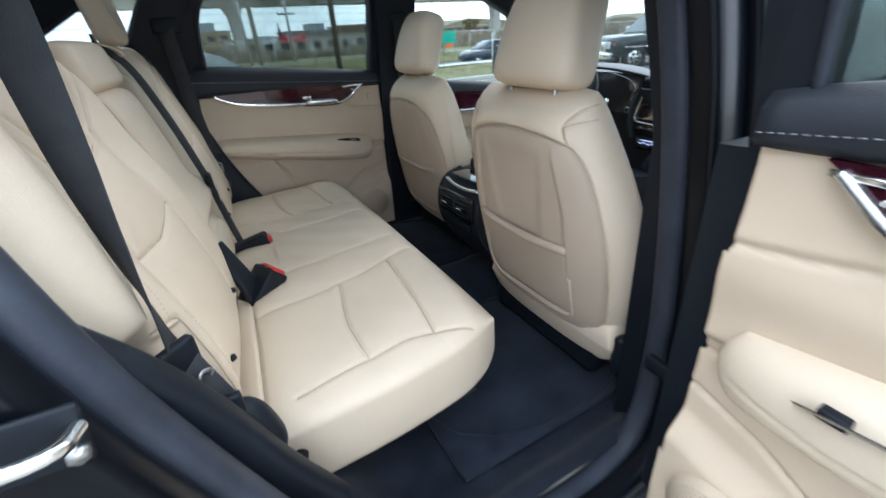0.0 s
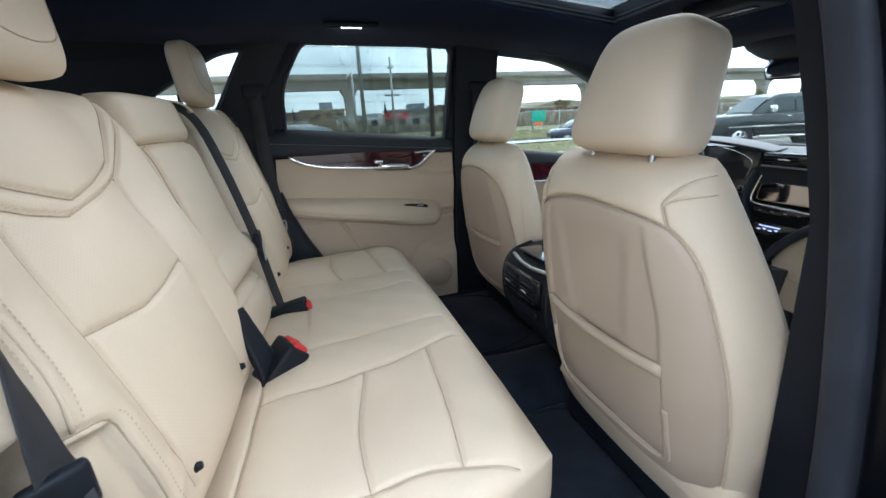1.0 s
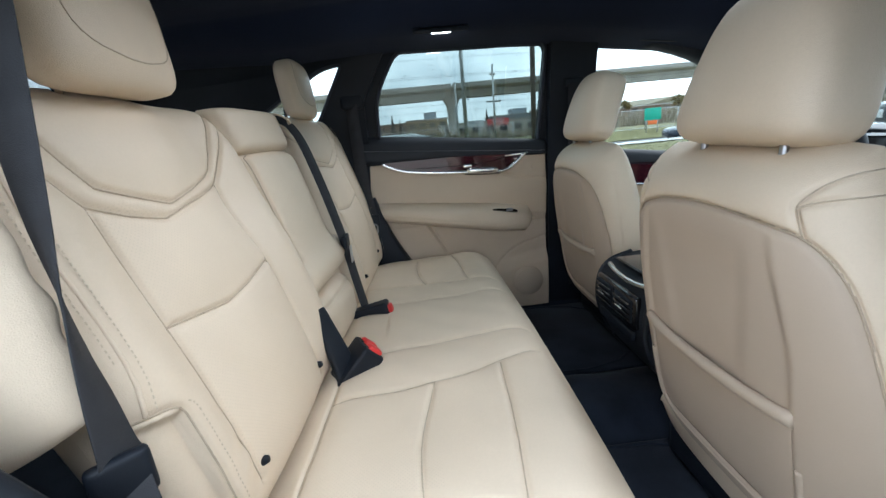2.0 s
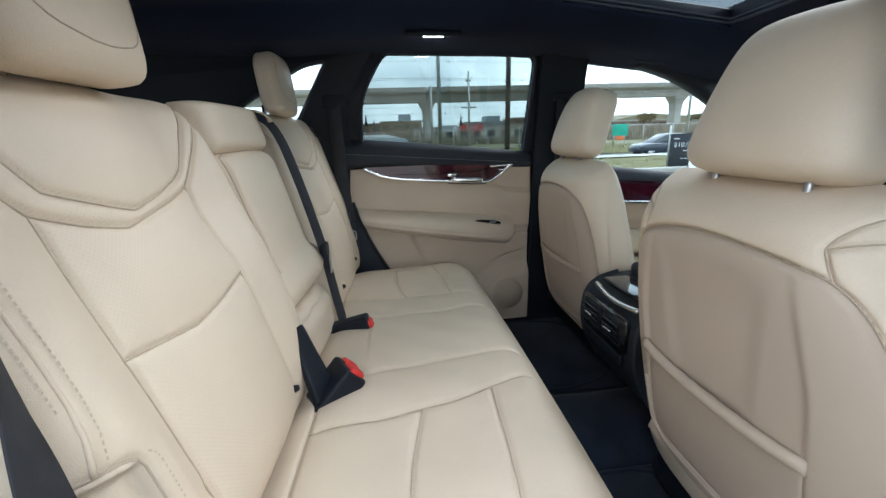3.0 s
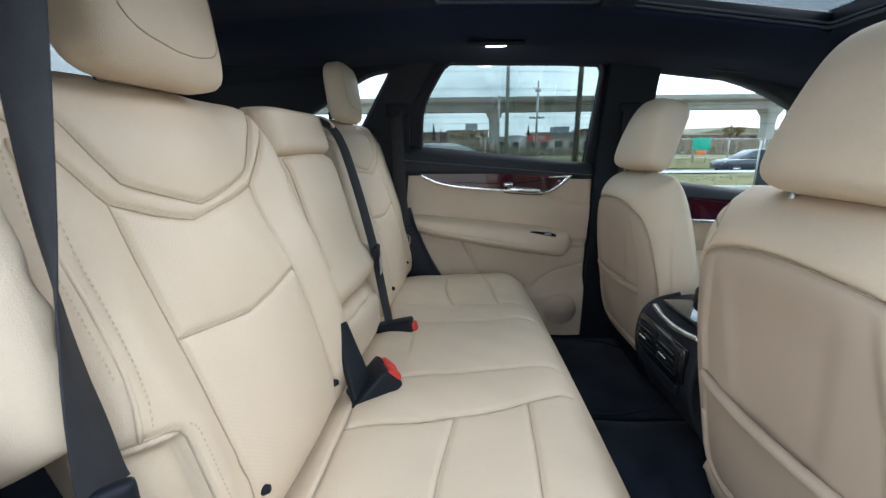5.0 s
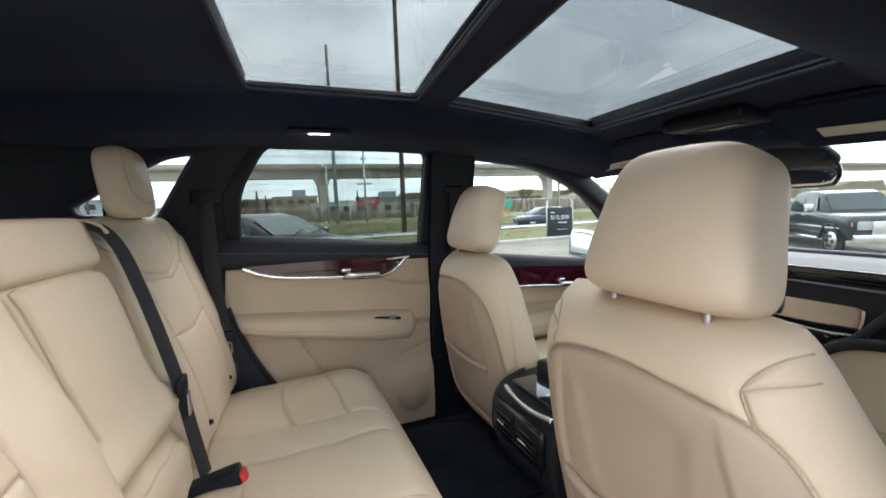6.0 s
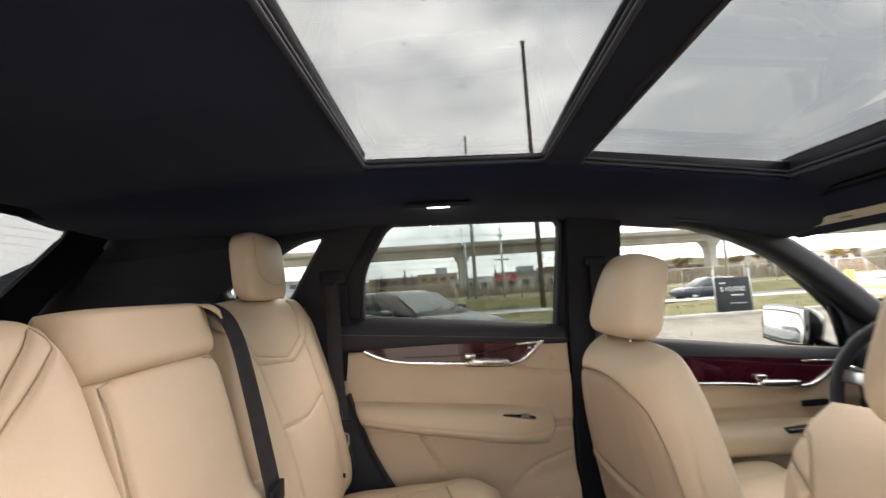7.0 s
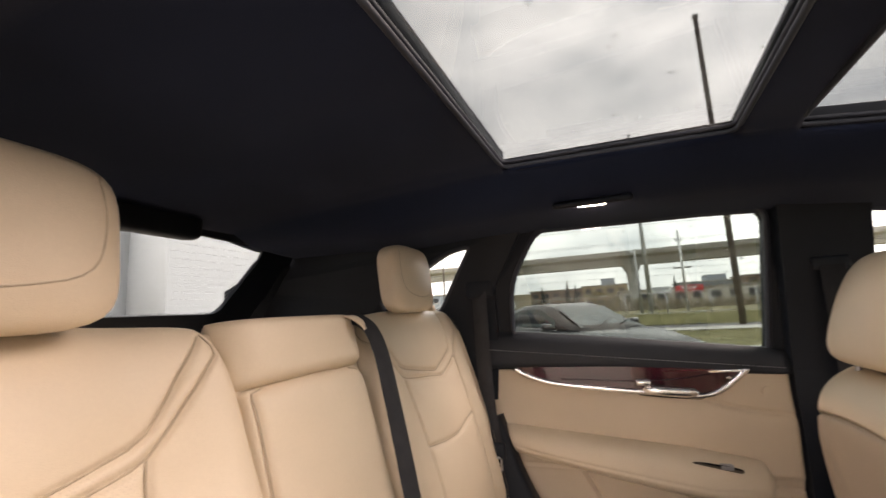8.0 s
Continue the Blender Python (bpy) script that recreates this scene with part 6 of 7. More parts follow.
GREYCLAD = material("blue_grey_cladding", (0.25, 0.29, 0.33), rough=0.7, stain=0.12, ssize=0.6)
OCHRE = material("ochre_wall", (0.33, 0.26, 0.15), rough=0.9, stain=0.15, ssize=0.6)
SIGNRED = material("red_sign", (0.62, 0.045, 0.05), rough=0.5, stain=0.06)
SIGNWHITE = material("white_sign", (0.74, 0.77, 0.80), rough=0.5, stain=0.05)
NAVY = material("dark_blue_car_paint", (0.030, 0.040, 0.060), rough=0.25, coat=0.6, stain=0.1)
SIGNBLACK = material("black_banner", (0.022, 0.026, 0.034), rough=0.5, stain=0.15)
SIGNGREEN = material("green_sign", (0.02, 0.36, 0.24), rough=0.5, stain=0.08)
ORANGE = material("orange_plastic", (0.75, 0.16, 0.03), rough=0.5, stain=0.08)
YELLOW = material("yellow_paint", (0.75, 0.55, 0.06), rough=0.5, stain=0.1)
BARK = material("tree_bark", (0.10, 0.08, 0.06), rough=0.95, stain=0.3, ssize=4)
SPRUCE = material("spruce_needles", (0.025, 0.045, 0.028), rough=0.9, stain=0.4, ssize=3)
LEAF = material("autumn_leaves", (0.16, 0.13, 0.05), rough=0.9, tint=(0.26, 0.20, 0.07), ssize=2)
TWIG = material("bare_brush", (0.19, 0.155, 0.11), rough=0.95, tint=(0.27, 0.23, 0.15), ssize=1.2)
SIDING = material("white_siding", (0.35, 0.36, 0.38), rough=0.6, stain=0.04, ssize=1.5)
WINDK = material("dark_window", (0.03, 0.035, 0.04), rough=0.12, stain=0.2)
TYRE = material("tyre_rubber", (0.02, 0.02, 0.02), rough=0.85, stain=0.2, ssize=20)
RIM = material("alloy_rim", (0.62, 0.62, 0.62), rough=0.25, metal=1.0, stain=0.06)
TRUCKP = material("dark_green_truck_paint", (0.018, 0.026, 0.026), rough=0.25, coat=0.3, stain=0.15, ssize=2)
CARGLASS = material("car_window_glass", (0.035, 0.05, 0.05), rough=0.05, stain=0.1, coat=0.2)
# base lighter than CARGLASS: stands in for sky light in the sedan's windscreen
WSGLASS = material("lightened_windscreen_glass", (0.055, 0.070, 0.068), rough=0.06, stain=0.25, ssize=3, coat=0.1)
SEDANP = material("wet_black_car_paint", (0.006, 0.007, 0.009), rough=0.26, coat=0.06, spec=0.25, stain=0.3, ssize=6)
LAMPRED = material("red_lamp", (0.5, 0.03, 0.03), rough=0.2, coat=0.5)
LAMPCLEAR = material("clear_lamp", (0.45, 0.47, 0.48), rough=0.12, coat=0.8)


def flat(name, x0, x1, y0, y1, z, mat, label, category, nx=2, ny=2, bumpy=0.0, fall=0.0, slope=None):
    xs, ys = np.linspace(x0, x1, nx), np.linspace(y0, y1, ny)
    X, Y = np.meshgrid(xs, ys, indexing="ij")
    Z = z + bumpy * (np.sin(X * 1.7 + Y * 0.6) + np.sin(Y * 2.3 - X * 0.4)) if bumpy else np.full(X.shape, z)
    if slope is not None:
        Z = Z + np.interp(Y, *slope)
    Z = Z - fall * step_up(X - 7.0, 5.0) * step_up(8.5 - Y, 3.0)
    f = [(i * ny + j, i * ny + ny + j, i * ny + ny + j + 1, i * ny + j + 1) for i in range(nx - 1) for j in range(ny - 1)]
    return tagged(mesh_from(name, np.stack([X, Y, Z], -1).reshape(-1, 3), f, mat), label, category, kind="structure")


flat("ground", -1500, 1500, -1500, 1500, -0.85, EARTH, "rough open ground reaching to the horizon", "ground")
flat("pavement", -30, 45, -40, 11.0, 0.0, ASPHALT, "worn pale asphalt car lot", "car lot", 90, 60, 0.004, 0.17, ([2.5, 5.5, 9.0, 11.0], [0.0, -0.13, -0.13, 0.0]))
flat("verge", -60, 80, 11.0, 17.5, 0.03, GRASSM, "autumn grass strip beside the lot", "grass", 60, 12, 0.02)
flat("pavement_walk", -60, 80, 17.5, 19.2, 0.05, CONC, "pale concrete footpath along the road", "footpath")
flat("verge_far", -60, 80, 19.2, 22.0, 0.03, GRASSM, "grass strip by the road", "grass", 60, 8, 0.02, 0.0, ([19.2, 22.0], [0.0, -0.70]))
flat("road", -150, 150, 22.0, 34.0, -0.70, ROADM, "grey two-way road", "road")
flat("verge_bank", -150, 150, 34.0, 52.0, 0.05, GRASSM, "rough grass bank beyond the road", "grass", 60, 40, 0.05, 0.0, ([34.0, 36.0], [-0.74, 0.0]))
kb = tagged(part("kerb", block((140, 0.18, 0.14), (10, 11.0, 0.03), 0.03), CONC), "concrete kerb at the edge of the lot", "kerb", kind="structure")
kb2 = tagged(part("kerb_road", block((300, 0.18, 0.14), (0, 22.0, -0.66), 0.03), CONC), "concrete kerb along the road", "kerb", kind="structure")

# grass tufts on the verge
rng = random.Random(11)
gv, gf = [], []
for _ in range(5200):
    x, y = rng.uniform(-8, 26), rng.uniform(11.1, 17.3)
    h, a, w = rng.uniform(0.03, 0.075), rng.uniform(0, 6.28), rng.uniform(0.015, 0.04)
    k = len(gv)
    gv += [(x - w * math.cos(a), y - w * math.sin(a), 0.02), (x + w * math.cos(a), y + w * math.sin(a), 0.02), (x + rng.uniform(-0.05, 0.05), y + rng.uniform(-0.05, 0.05), h)]
    gf.append((k, k + 1, k + 2))
tagged(mesh_from("grass", gv, gf, BLADE, smooth=False), "tufts of yellowing grass on the verge", "grass", kind="stuff")


# elevated guideway
gw = thing("elevated_guideway", "long pale concrete elevated rail guideway on tapered columns", "bridge", at=(0, 70, 0))
gw.rotation_euler = (0, 0, radians(-1.0))
gw_prof = [(-3.0, 8.45), (-2.9, 8.05), (-1.5, 7.75), (-1.2, 6.70), (1.2, 6.70), (1.5, 7.75), (2.9, 8.05), (3.0, 8.45)]
for k in range(9):
    x0 = -125 + k * 44
    part("deck_span", sweep([(x0, 0, 0), (x0 + 43.9, 0, 0)], [(a, b) for a, b in gw_prof]), CONC, gw, smooth=False)
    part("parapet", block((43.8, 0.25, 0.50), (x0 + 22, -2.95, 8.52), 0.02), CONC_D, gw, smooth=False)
    cxx = x0 + 0.0
    part("column", sweep([(cxx, 0, -0.1), (cxx, 0, 4.3), (cxx, 0, 5.6), (cxx, 0, 6.75)], lambda q: rounded(*( (1.5, 1.8, 0.3) if q < 0.4 else (1.7, 2.0, 0.3) if q < 0.7 else (2.8, 3.0, 0.3)), 3), up=(0, 1, 0)), CONC, gw, smooth=False)


def utility_pole(x, y, h, r, mat, label, arms=(), lamp=False, lean=0.0):
    t = thing("utility_pole", label, "pole", group="roadside poles", at=(x, y, -0.05))
    t.rotation_euler = (0, radians(lean), 0)
    part("shaft", rod((0, 0, 0), (0, 0, h), r, r * 0.72, 14), mat, t)
    for z, w in arms:
        part("crossarm", block((w, 0.10, 0.12), (0, 0.10, z), 0.02), POLE, t)
        for k in (-0.45, -0.2, 0.2, 0.45):
            part("insulator", rod((k * w, 0.10, z + 0.06), (k * w, 0.10, z + 0.2), 0.04, 0.03, 8), GALV, t)
    if lamp:
        part("lamp_head", block((0.28, 0.16, 0.22), (0, 0, h), 0.05), GALV, t)
        for z in np.arange(h * 0.30, h - 0.4, 0.42):
            part("step_clip", block((0.05, 0.14, 0.10), (r * 0.5, 0, float(z)), 0.01), GALV, t)
    return t


utility_pole(6.65, 21.4, 15.2, 0.14, POLE, "tall dark wooden pole with a lamp head and clips", lamp=True, lean=0.4)
utility_pole(5.35, 40.0, 16.8, 0.20, GALV, "tall grey metal street pole")
utility_pole(4.62, 40.5, 6.0, 0.12, GALV, "slim grey metal pole")
utility_pole(8.20, 40.0, 7.2, 0.12, GALV, "grey utility pole with crossarms", arms=((6.3, 0.5), (3.9, 1.4)))
utility_pole(-21.0, 60.0, 12.0, 0.16, POLE, "distant wooden utility pole", arms=((11.2, 2.2),))
utility_pole(33.0, 42.0, 10.0, 0.15, GALV, "grey metal street pole")
utility_pole(48.0, 30.0, 9.5, 0.15, POLE, "wooden utility pole with crossarms", arms=((9.0, 2.4), (8.2, 2.0)))
wires = bmesh.new()
for z, y in ((6.6, 40.2), (6.4, 39.8), (5.2, 40.1), (4.4, 40.0), (4.0, 40.2), (8.3, 41.5), (3.4, 40.1)):
    pts = [(x, y, z - 0.35 * math.sin((x + 90) / 180 * math.pi * 4) ** 2) for x in np.linspace(-90, 90, 41)]
    w = sweep(pts, ring(0.011, 0.011, 4))
    me = bpy.data.meshes.new("tmp")
    w.to_mesh(me)
    w.free()
    wires.from_mesh(me)
    bpy.data.meshes.remove(me)
tagged(part("overhead_wires", wires, BLACK), "thin overhead power wires between the poles", "wires", kind="stuff")

# chain-link style fence along the road's far side and rail by the verge
fence = thing("road_fence", "grey metal fence with a top rail beside the road", "fence", at=(0, 36.0, 0))
for k in range(45):
    x = -60 + k * 3.0
    part("post", rod((x, 0, 0), (x, 0, 1.75), 0.045, 0.045, 8), GALV, fence)
for z in (1.72, 0.15):
    part("rail", rod((-62, 0, z), (76, 0, z), 0.03, 0.03, 6), GALV, fence)
for k in range(9):
    part("wire_strand", rod((-62, 0.02, 0.3 + k * 0.16), (76, 0.02, 0.3 + k * 0.16), 0.007, 0.007, 4), GALV, fence)


def building(x, y, w, d, h, mat, label, rows=2, cols=6, roof=0.3, win=True, pent=False):
    t = thing("building", label, "building", group="buildings beyond the road", at=(x, y, 0))
    part("wall", block((w, d, h), (0, 0, h / 2), 0.03), mat, t, smooth=False)
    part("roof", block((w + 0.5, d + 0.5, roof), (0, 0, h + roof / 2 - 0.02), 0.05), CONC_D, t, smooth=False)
    if pent:
        part("plant_room", block((w * 0.3, d * 0.5, 1.6), (w * 0.1, 0, h + 0.9), 0.03), GREYCLAD, t, smooth=False)
    if win:
        for i in range(cols):
            for j in range(rows):
                wx = -w / 2 + (i + 0.5) * w / cols
                wz = (j + 0.55) * h / rows
                wd = part("window", block((w / cols * 0.55, 0.08, h / rows * 0.42), (wx, -d / 2 - 0.01, wz), 0.01), WINDK, t, smooth=False)
                part("sill", block((w / cols * 0.62, 0.14, 0.08), (wx, -d / 2 - 0.03, wz - h / rows * 0.24), 0.01), CONC, wd, smooth=False)
    return t


building(-7.0, 104, 12, 10, 4.4, BRICK, "low brown brick house beyond the road", 2, 5)
building(3.5, 98, 9, 9, 4.6, OCHRE, "ochre house with a flat roof", 2, 4, pent=True)
building(19.0, 92, 26, 12, 2.9, STUCCO, "long low pale commercial building with signs", 1, 9)
building(27.0, 112, 13, 10, 4.4, GREYCLAD, "blue-grey clad building with a plant room", 2, 6, pent=True)
building(40.0, 108, 16, 10, 5.0, BRICK, "brown building behind trees", 2, 6)
building(66.0, 112, 20, 12, 3.6, BRICK, "tan commercial building in the distance", 2, 7)
building(90.0, 95, 24, 12, 4.4, STUCCO, "pale warehouse in the distance", 1, 8)
building(-34.0, 100, 18, 12, 5.0, GREYCLAD, "grey house in the distance", 2, 6)


def sign(x, y, z, w, h, mat, name, label, bars=3):
    t = thing(name, label, "sign", at=(x, y, z))
    part("board", block((w, 0.12, h), (0, 0, 0), 0.02), mat, t, smooth=False)
    for k in range(bars):
        part("text_bar", block((w * (0.62 - 0.12 * (k % 2)), 0.02, h * 0.12), (0, -0.07, h * (0.24 - 0.22 * k)), 0.004), SIGNWHITE if mat is not SIGNWHITE else GREYCLAD, t, smooth=False)
    for dx in (-0.4, 0.4):
        part("bracket", rod((dx * w, 0.0, -z), (dx * w, 0.0, -h * 0.4), 0.07, 0.07, 8), GALV, t)
    return t


sign(17.4, 84.0, 2.75, 4.4, 1.25, SIGNRED, "red_sign", "red sign board with white lettering too far to read", 2)
sign(12.4, 83.5, 2.75, 4.0, 1.25, SIGNWHITE, "white_sign", "white and blue sign board too far to read", 2)
gs = thing("road_sign", "green road sign on a post beyond the road", "sign", at=(21.2, 35.2, -0.45))
part("board", block((1.5, 0.06, 1.0), (0, 0, 1.75), 0.02), SIGNGREEN, gs)
part("orange_panel", block((0.8, 0.05, 0.32), (0, -0.02, 1.05), 0.01), ORANGE, gs)
for dx in (-0.5, 0.5):
    part("post", rod((dx, 0.05, 0), (dx, 0.05, 2.2), 0.04, 0.04, 8), GALV, gs)

# banner board by the verge
bn = thing("banner_board", "black advertising board with white price lettering on two posts", "sign", at=(9.55, 11.35, 0.0))
bn.rotation_euler = (0, 0, radians(-28))
part("panel", block((0.86, 0.03, 1.08), (0, 0, 0.55), 0.01), SIGNBLACK, bn)
for dx in (-0.45, 0.45):
    part("post", rod((dx, 0.02, 0.0), (dx, 0.02, 1.35), 0.03, 0.03, 8), GALV, bn)


def lettering(name, text, size, place, turn, mat, parent):
    cu = bpy.data.curves.new(name, "FONT")
    cu.body, cu.size, cu.extrude, cu.align_x, cu.align_y = text, size, 0.002, "CENTER", "CENTER"
    tmp = bpy.data.objects.new(name + "_tmp", cu)
    scene.collection.objects.link(tmp)
    me = bpy.data.meshes.new_from_object(tmp.evaluated_get(bpy.context.evaluated_depsgraph_get()))
    bpy.data.objects.remove(tmp)
    me.transform(Matrix.Translation(place) @ turn)
    me.materials.clear()
    me.materials.append(mat)
    ob = new(name, me)
    ob.parent = parent
    return ob


lettering("price_text", "$10,000", 0.20, (0.0, -0.02, 0.74), Matrix.Rotation(radians(90), 4, "X"), SIGNWHITE, bn)
for w, z in ((0.16, 0.93), (0.30, 0.56), (0.40, 0.32)):
    part("text_bar", block((w, 0.006, 0.035 if z > 0.4 else 0.02), (0.1 if z < 0.9 else -0.25, -0.018, z), 0.002), SIGNWHITE, bn)


# trees and brush
def spruce(x, y, h, seed):
    rr = random.Random(seed)
    t = thing("spruce", "dark pointed spruce tree in the distance", "tree", group="spruces", at=(x, y, 0))
    part("trunk", rod((0, 0, 0), (0, 0, h), 0.16, 0.03, 8), BARK, t)
    v, f = [], []
    for k in range(420):
        q = rr.random() ** 0.8
        z = h * (0.12 + 0.88 * q)
        rad = h * 0.20 * (1 - q) * rr.uniform(0.6, 1.15) + 0.1
        a = rr.uniform(0, 6.283)
        tip = Vector((rad * math.cos(a), rad * math.sin(a), z - rad * 0.35))
        side = Vector((-math.sin(a), math.cos(a), 0)) * (0.12 + 0.18 * (1 - q))
        n = len(v)
        v += [(0, 0, z), tuple(tip * 0.55 + Vector((0, 0, z * 0.45)) + side), tuple(tip), tuple(tip * 0.55 + Vector((0, 0, z * 0.45)) - side)]
        f.append((n, n + 1, n + 2, n + 3))
    mesh_from("crown", v, f, SPRUCE, t, smooth=False)


def leafy_tree(x, y, h, seed, mat=None):
    rr = random.Random(seed)
    t = thing("broadleaf_tree", "thin autumn tree with sparse yellowing leaves", "tree", group="autumn trees", at=(x, y, 0))
    limbs = bmesh.new()
    tips = []
    def limb(p, d, L, r, depth):
        q = p + d * L
        b2 = rod(p, q, r, r * 0.6, 6)
        me = bpy.data.meshes.new("tmp")
        b2.to_mesh(me)
        b2.free()
        limbs.from_mesh(me)
        bpy.data.meshes.remove(me)
        if depth == 0:
            tips.append(q)
            return
        for _ in range(3):
            dd = (d + Vector((rr.uniform(-0.8, 0.8), rr.uniform(-0.8, 0.8), rr.uniform(0.0, 0.5)))).normalized()
            limb(p + d * L * rr.uniform(0.6, 1.0), dd, L * rr.uniform(0.55, 0.75), r * 0.6, depth - 1)
    limb(Vector((0, 0, 0)), Vector((0, 0, 1)), h * 0.38, h * 0.018, 3)
    part("trunk", limbs, BARK, t)
    v, f = [], []
    for tp in tips:
        for _ in range(26):
            c = tp + Vector((rr.gauss(0, 0.3), rr.gauss(0, 0.3), rr.gauss(0, 0.25))) * h * 0.16
            s1 = Vector((rr.uniform(-1, 1), rr.uniform(-1, 1), rr.uniform(-1, 1))).normalized() * 0.13
            s2 = Vector((rr.uniform(-1, 1), rr.uniform(-1, 1), rr.uniform(-1, 1))).normalized() * 0.10
            n = len(v)
            v += [tuple(c - s1), tuple(c + s2), tuple(c + s1), tuple(c - s2)]
            f.append((n, n + 1, n + 2, n + 3))
    mesh_from("crown", v, f, mat or LEAF, t, smooth=False)


spruce(-3.6, 82, 5.6, 1)
spruce(-2.2, 84, 4.8, 2)
spruce(-9.0, 88, 5.0, 3)
spruce(18.0, 100, 6.0, 4)
spruce(30.0, 112, 6.2, 14)
for k, (x, y, h) in enumerate(((44, 66, 5.0), (50, 62, 4.6), (56, 64, 5.2), (66, 60, 4.8), (38, 74, 5.0), (76, 70, 5.5), (2, 90, 4.4), (8, 96, 4.2), (88, 64, 5.2), (30, 88, 4.4))):
    leafy_tree(x, y, h, 20 + k)

rr = random.Random(3)
bv, bf = [], []
for _ in range(9000):
    x = rr.uniform(-30, 110)
    y = rr.uniform(50, 60)
    tall = 0.7 + 0.9 * (0.5 + 0.5 * math.sin(x * 0.31) * math.sin(x * 0.13 + 1)) + (0.9 if x > 26 else 0)
    h, a = rr.uniform(0.3, 1.0) * tall, rr.uniform(0, 6.28)
    w = rr.uniform(0.03, 0.12)
    k = len(bv)
    lx, ly = rr.uniform(-0.3, 0.3), rr.uniform(-0.2, 0.2)
    bv += [(x - w * math.cos(a), y - w * math.sin(a), 0), (x + w * math.cos(a), y + w * math.sin(a), 0), (x + lx + w * 0.5, y + ly, h), (x + lx - w * 0.5, y + ly, h)]
    bf.append((k, k + 1, k + 2, k + 3))
tagged(mesh_from("brush", bv, bf, TWIG, smooth=False), "bare brown autumn brush on the bank", "brush", kind="stuff")
hv, hf = [], []
rr = random.Random(8)
HN = 160
for i in range(HN):
    x = -500 + 1100 * i / (HN - 1)
    zt = 4.6 + 1.8 * math.sin(i * 0.21) + 1.2 * math.sin(i * 0.67 + 1) + rr.uniform(0, 0.9) + (2.5 if x > 90 else 0)
    hv += [(x, 230, -1), (x, 234, zt), (x, 290, zt + 1.5)]
for i in range(HN - 1):
    hf += [(i * 3, i * 3 + 3, i * 3 + 4, i * 3 + 1), (i * 3 + 1, i * 3 + 4, i * 3 + 5, i * 3 + 2)]
tagged(mesh_from("backdrop", hv, hf, material("far_woods", (0.13, 0.12, 0.085), rough=1.0, tint=(0.22, 0.19, 0.12), ssize=0.09), smooth=False), "brown wooded rise on the horizon", "woods", kind="structure")

# building behind the car
bw = thing("rear_building", "white ribbed metal building behind the car", "building", at=(-7.6, 1.0, 0))
part("wall", block((0.3, 26, 6.0), (0, 0, 3.0), 0.01), SIDING, bw, smooth=False)
for k in range(36):
    part("siding_board", block((0.012, 26, 0.162), (0.156, 0, 0.1 + k * 0.165), 0.004), SIDING, bw, smooth=False)
part("downpipe", rod((0.55, 3.55, 0), (0.55, 3.55, 6), 0.28, 0.28, 24), SIDING, bw, "pale round column")


def wheel_on(parent, x, y, r, w, s):
    ty = part("tyre", sweep([(x + (r - 0.05) * math.cos(2 * math.pi * i / 32), y, r + (r - 0.05) * math.sin(2 * math.pi * i / 32)) for i in range(32)], rounded(w, 0.11, 0.03), up=(0, 1, 0), closed=True), TYRE, parent)
    rm = part("rim", rod((x, y - s * w * 0.3, r), (x, y + s * w * 0.40, r), r * 0.70, r * 0.66, 24), RIM, ty)
    for k in range(6):
        a = k * math.pi / 3
        part("rim_gap", rod((x + r * 0.40 * math.cos(a), y + s * w * 0.38, r + r * 0.40 * math.sin(a)), (x + r * 0.40 * math.cos(a), y + s * w * 0.43, r + r * 0.40 * math.sin(a)), r * 0.15, r * 0.15, 8), TYRE, ty)


def lofted(name, sections, mat, parent, label=""):
    """A body drawn through cross-sections of (x, half width at the waist, z bottom, z waist, z top, half width at the top)."""
    rows, n = [], 9
    for x, hw, zb, zw, zt, ht in sections:
        right = [(hw * 0.90, zb), (hw, zb + (zw - zb) * 0.35), (hw, zw - 0.05), (hw * 0.975, zw), (ht, zt - 0.03), (ht * 0.85, zt)]
        row = [(x, a, z) for a, z in right] + [(x, -a, z) for a, z in reversed(right)]
        rows.append(row)
    k = len(rows[0])
    v = [p for row in rows for p in row]
    f = [(i * k + j, i * k + (j + 1) % k, (i + 1) * k + (j + 1) % k, (i + 1) * k + j) for i in range(len(rows) - 1) for j in range(k)]
    f += [tuple(range(k))[::-1], tuple((len(rows) - 1) * k + j for j in range(k))]
    ob = mesh_from(name, v, f, mat, parent, label)
    return ob


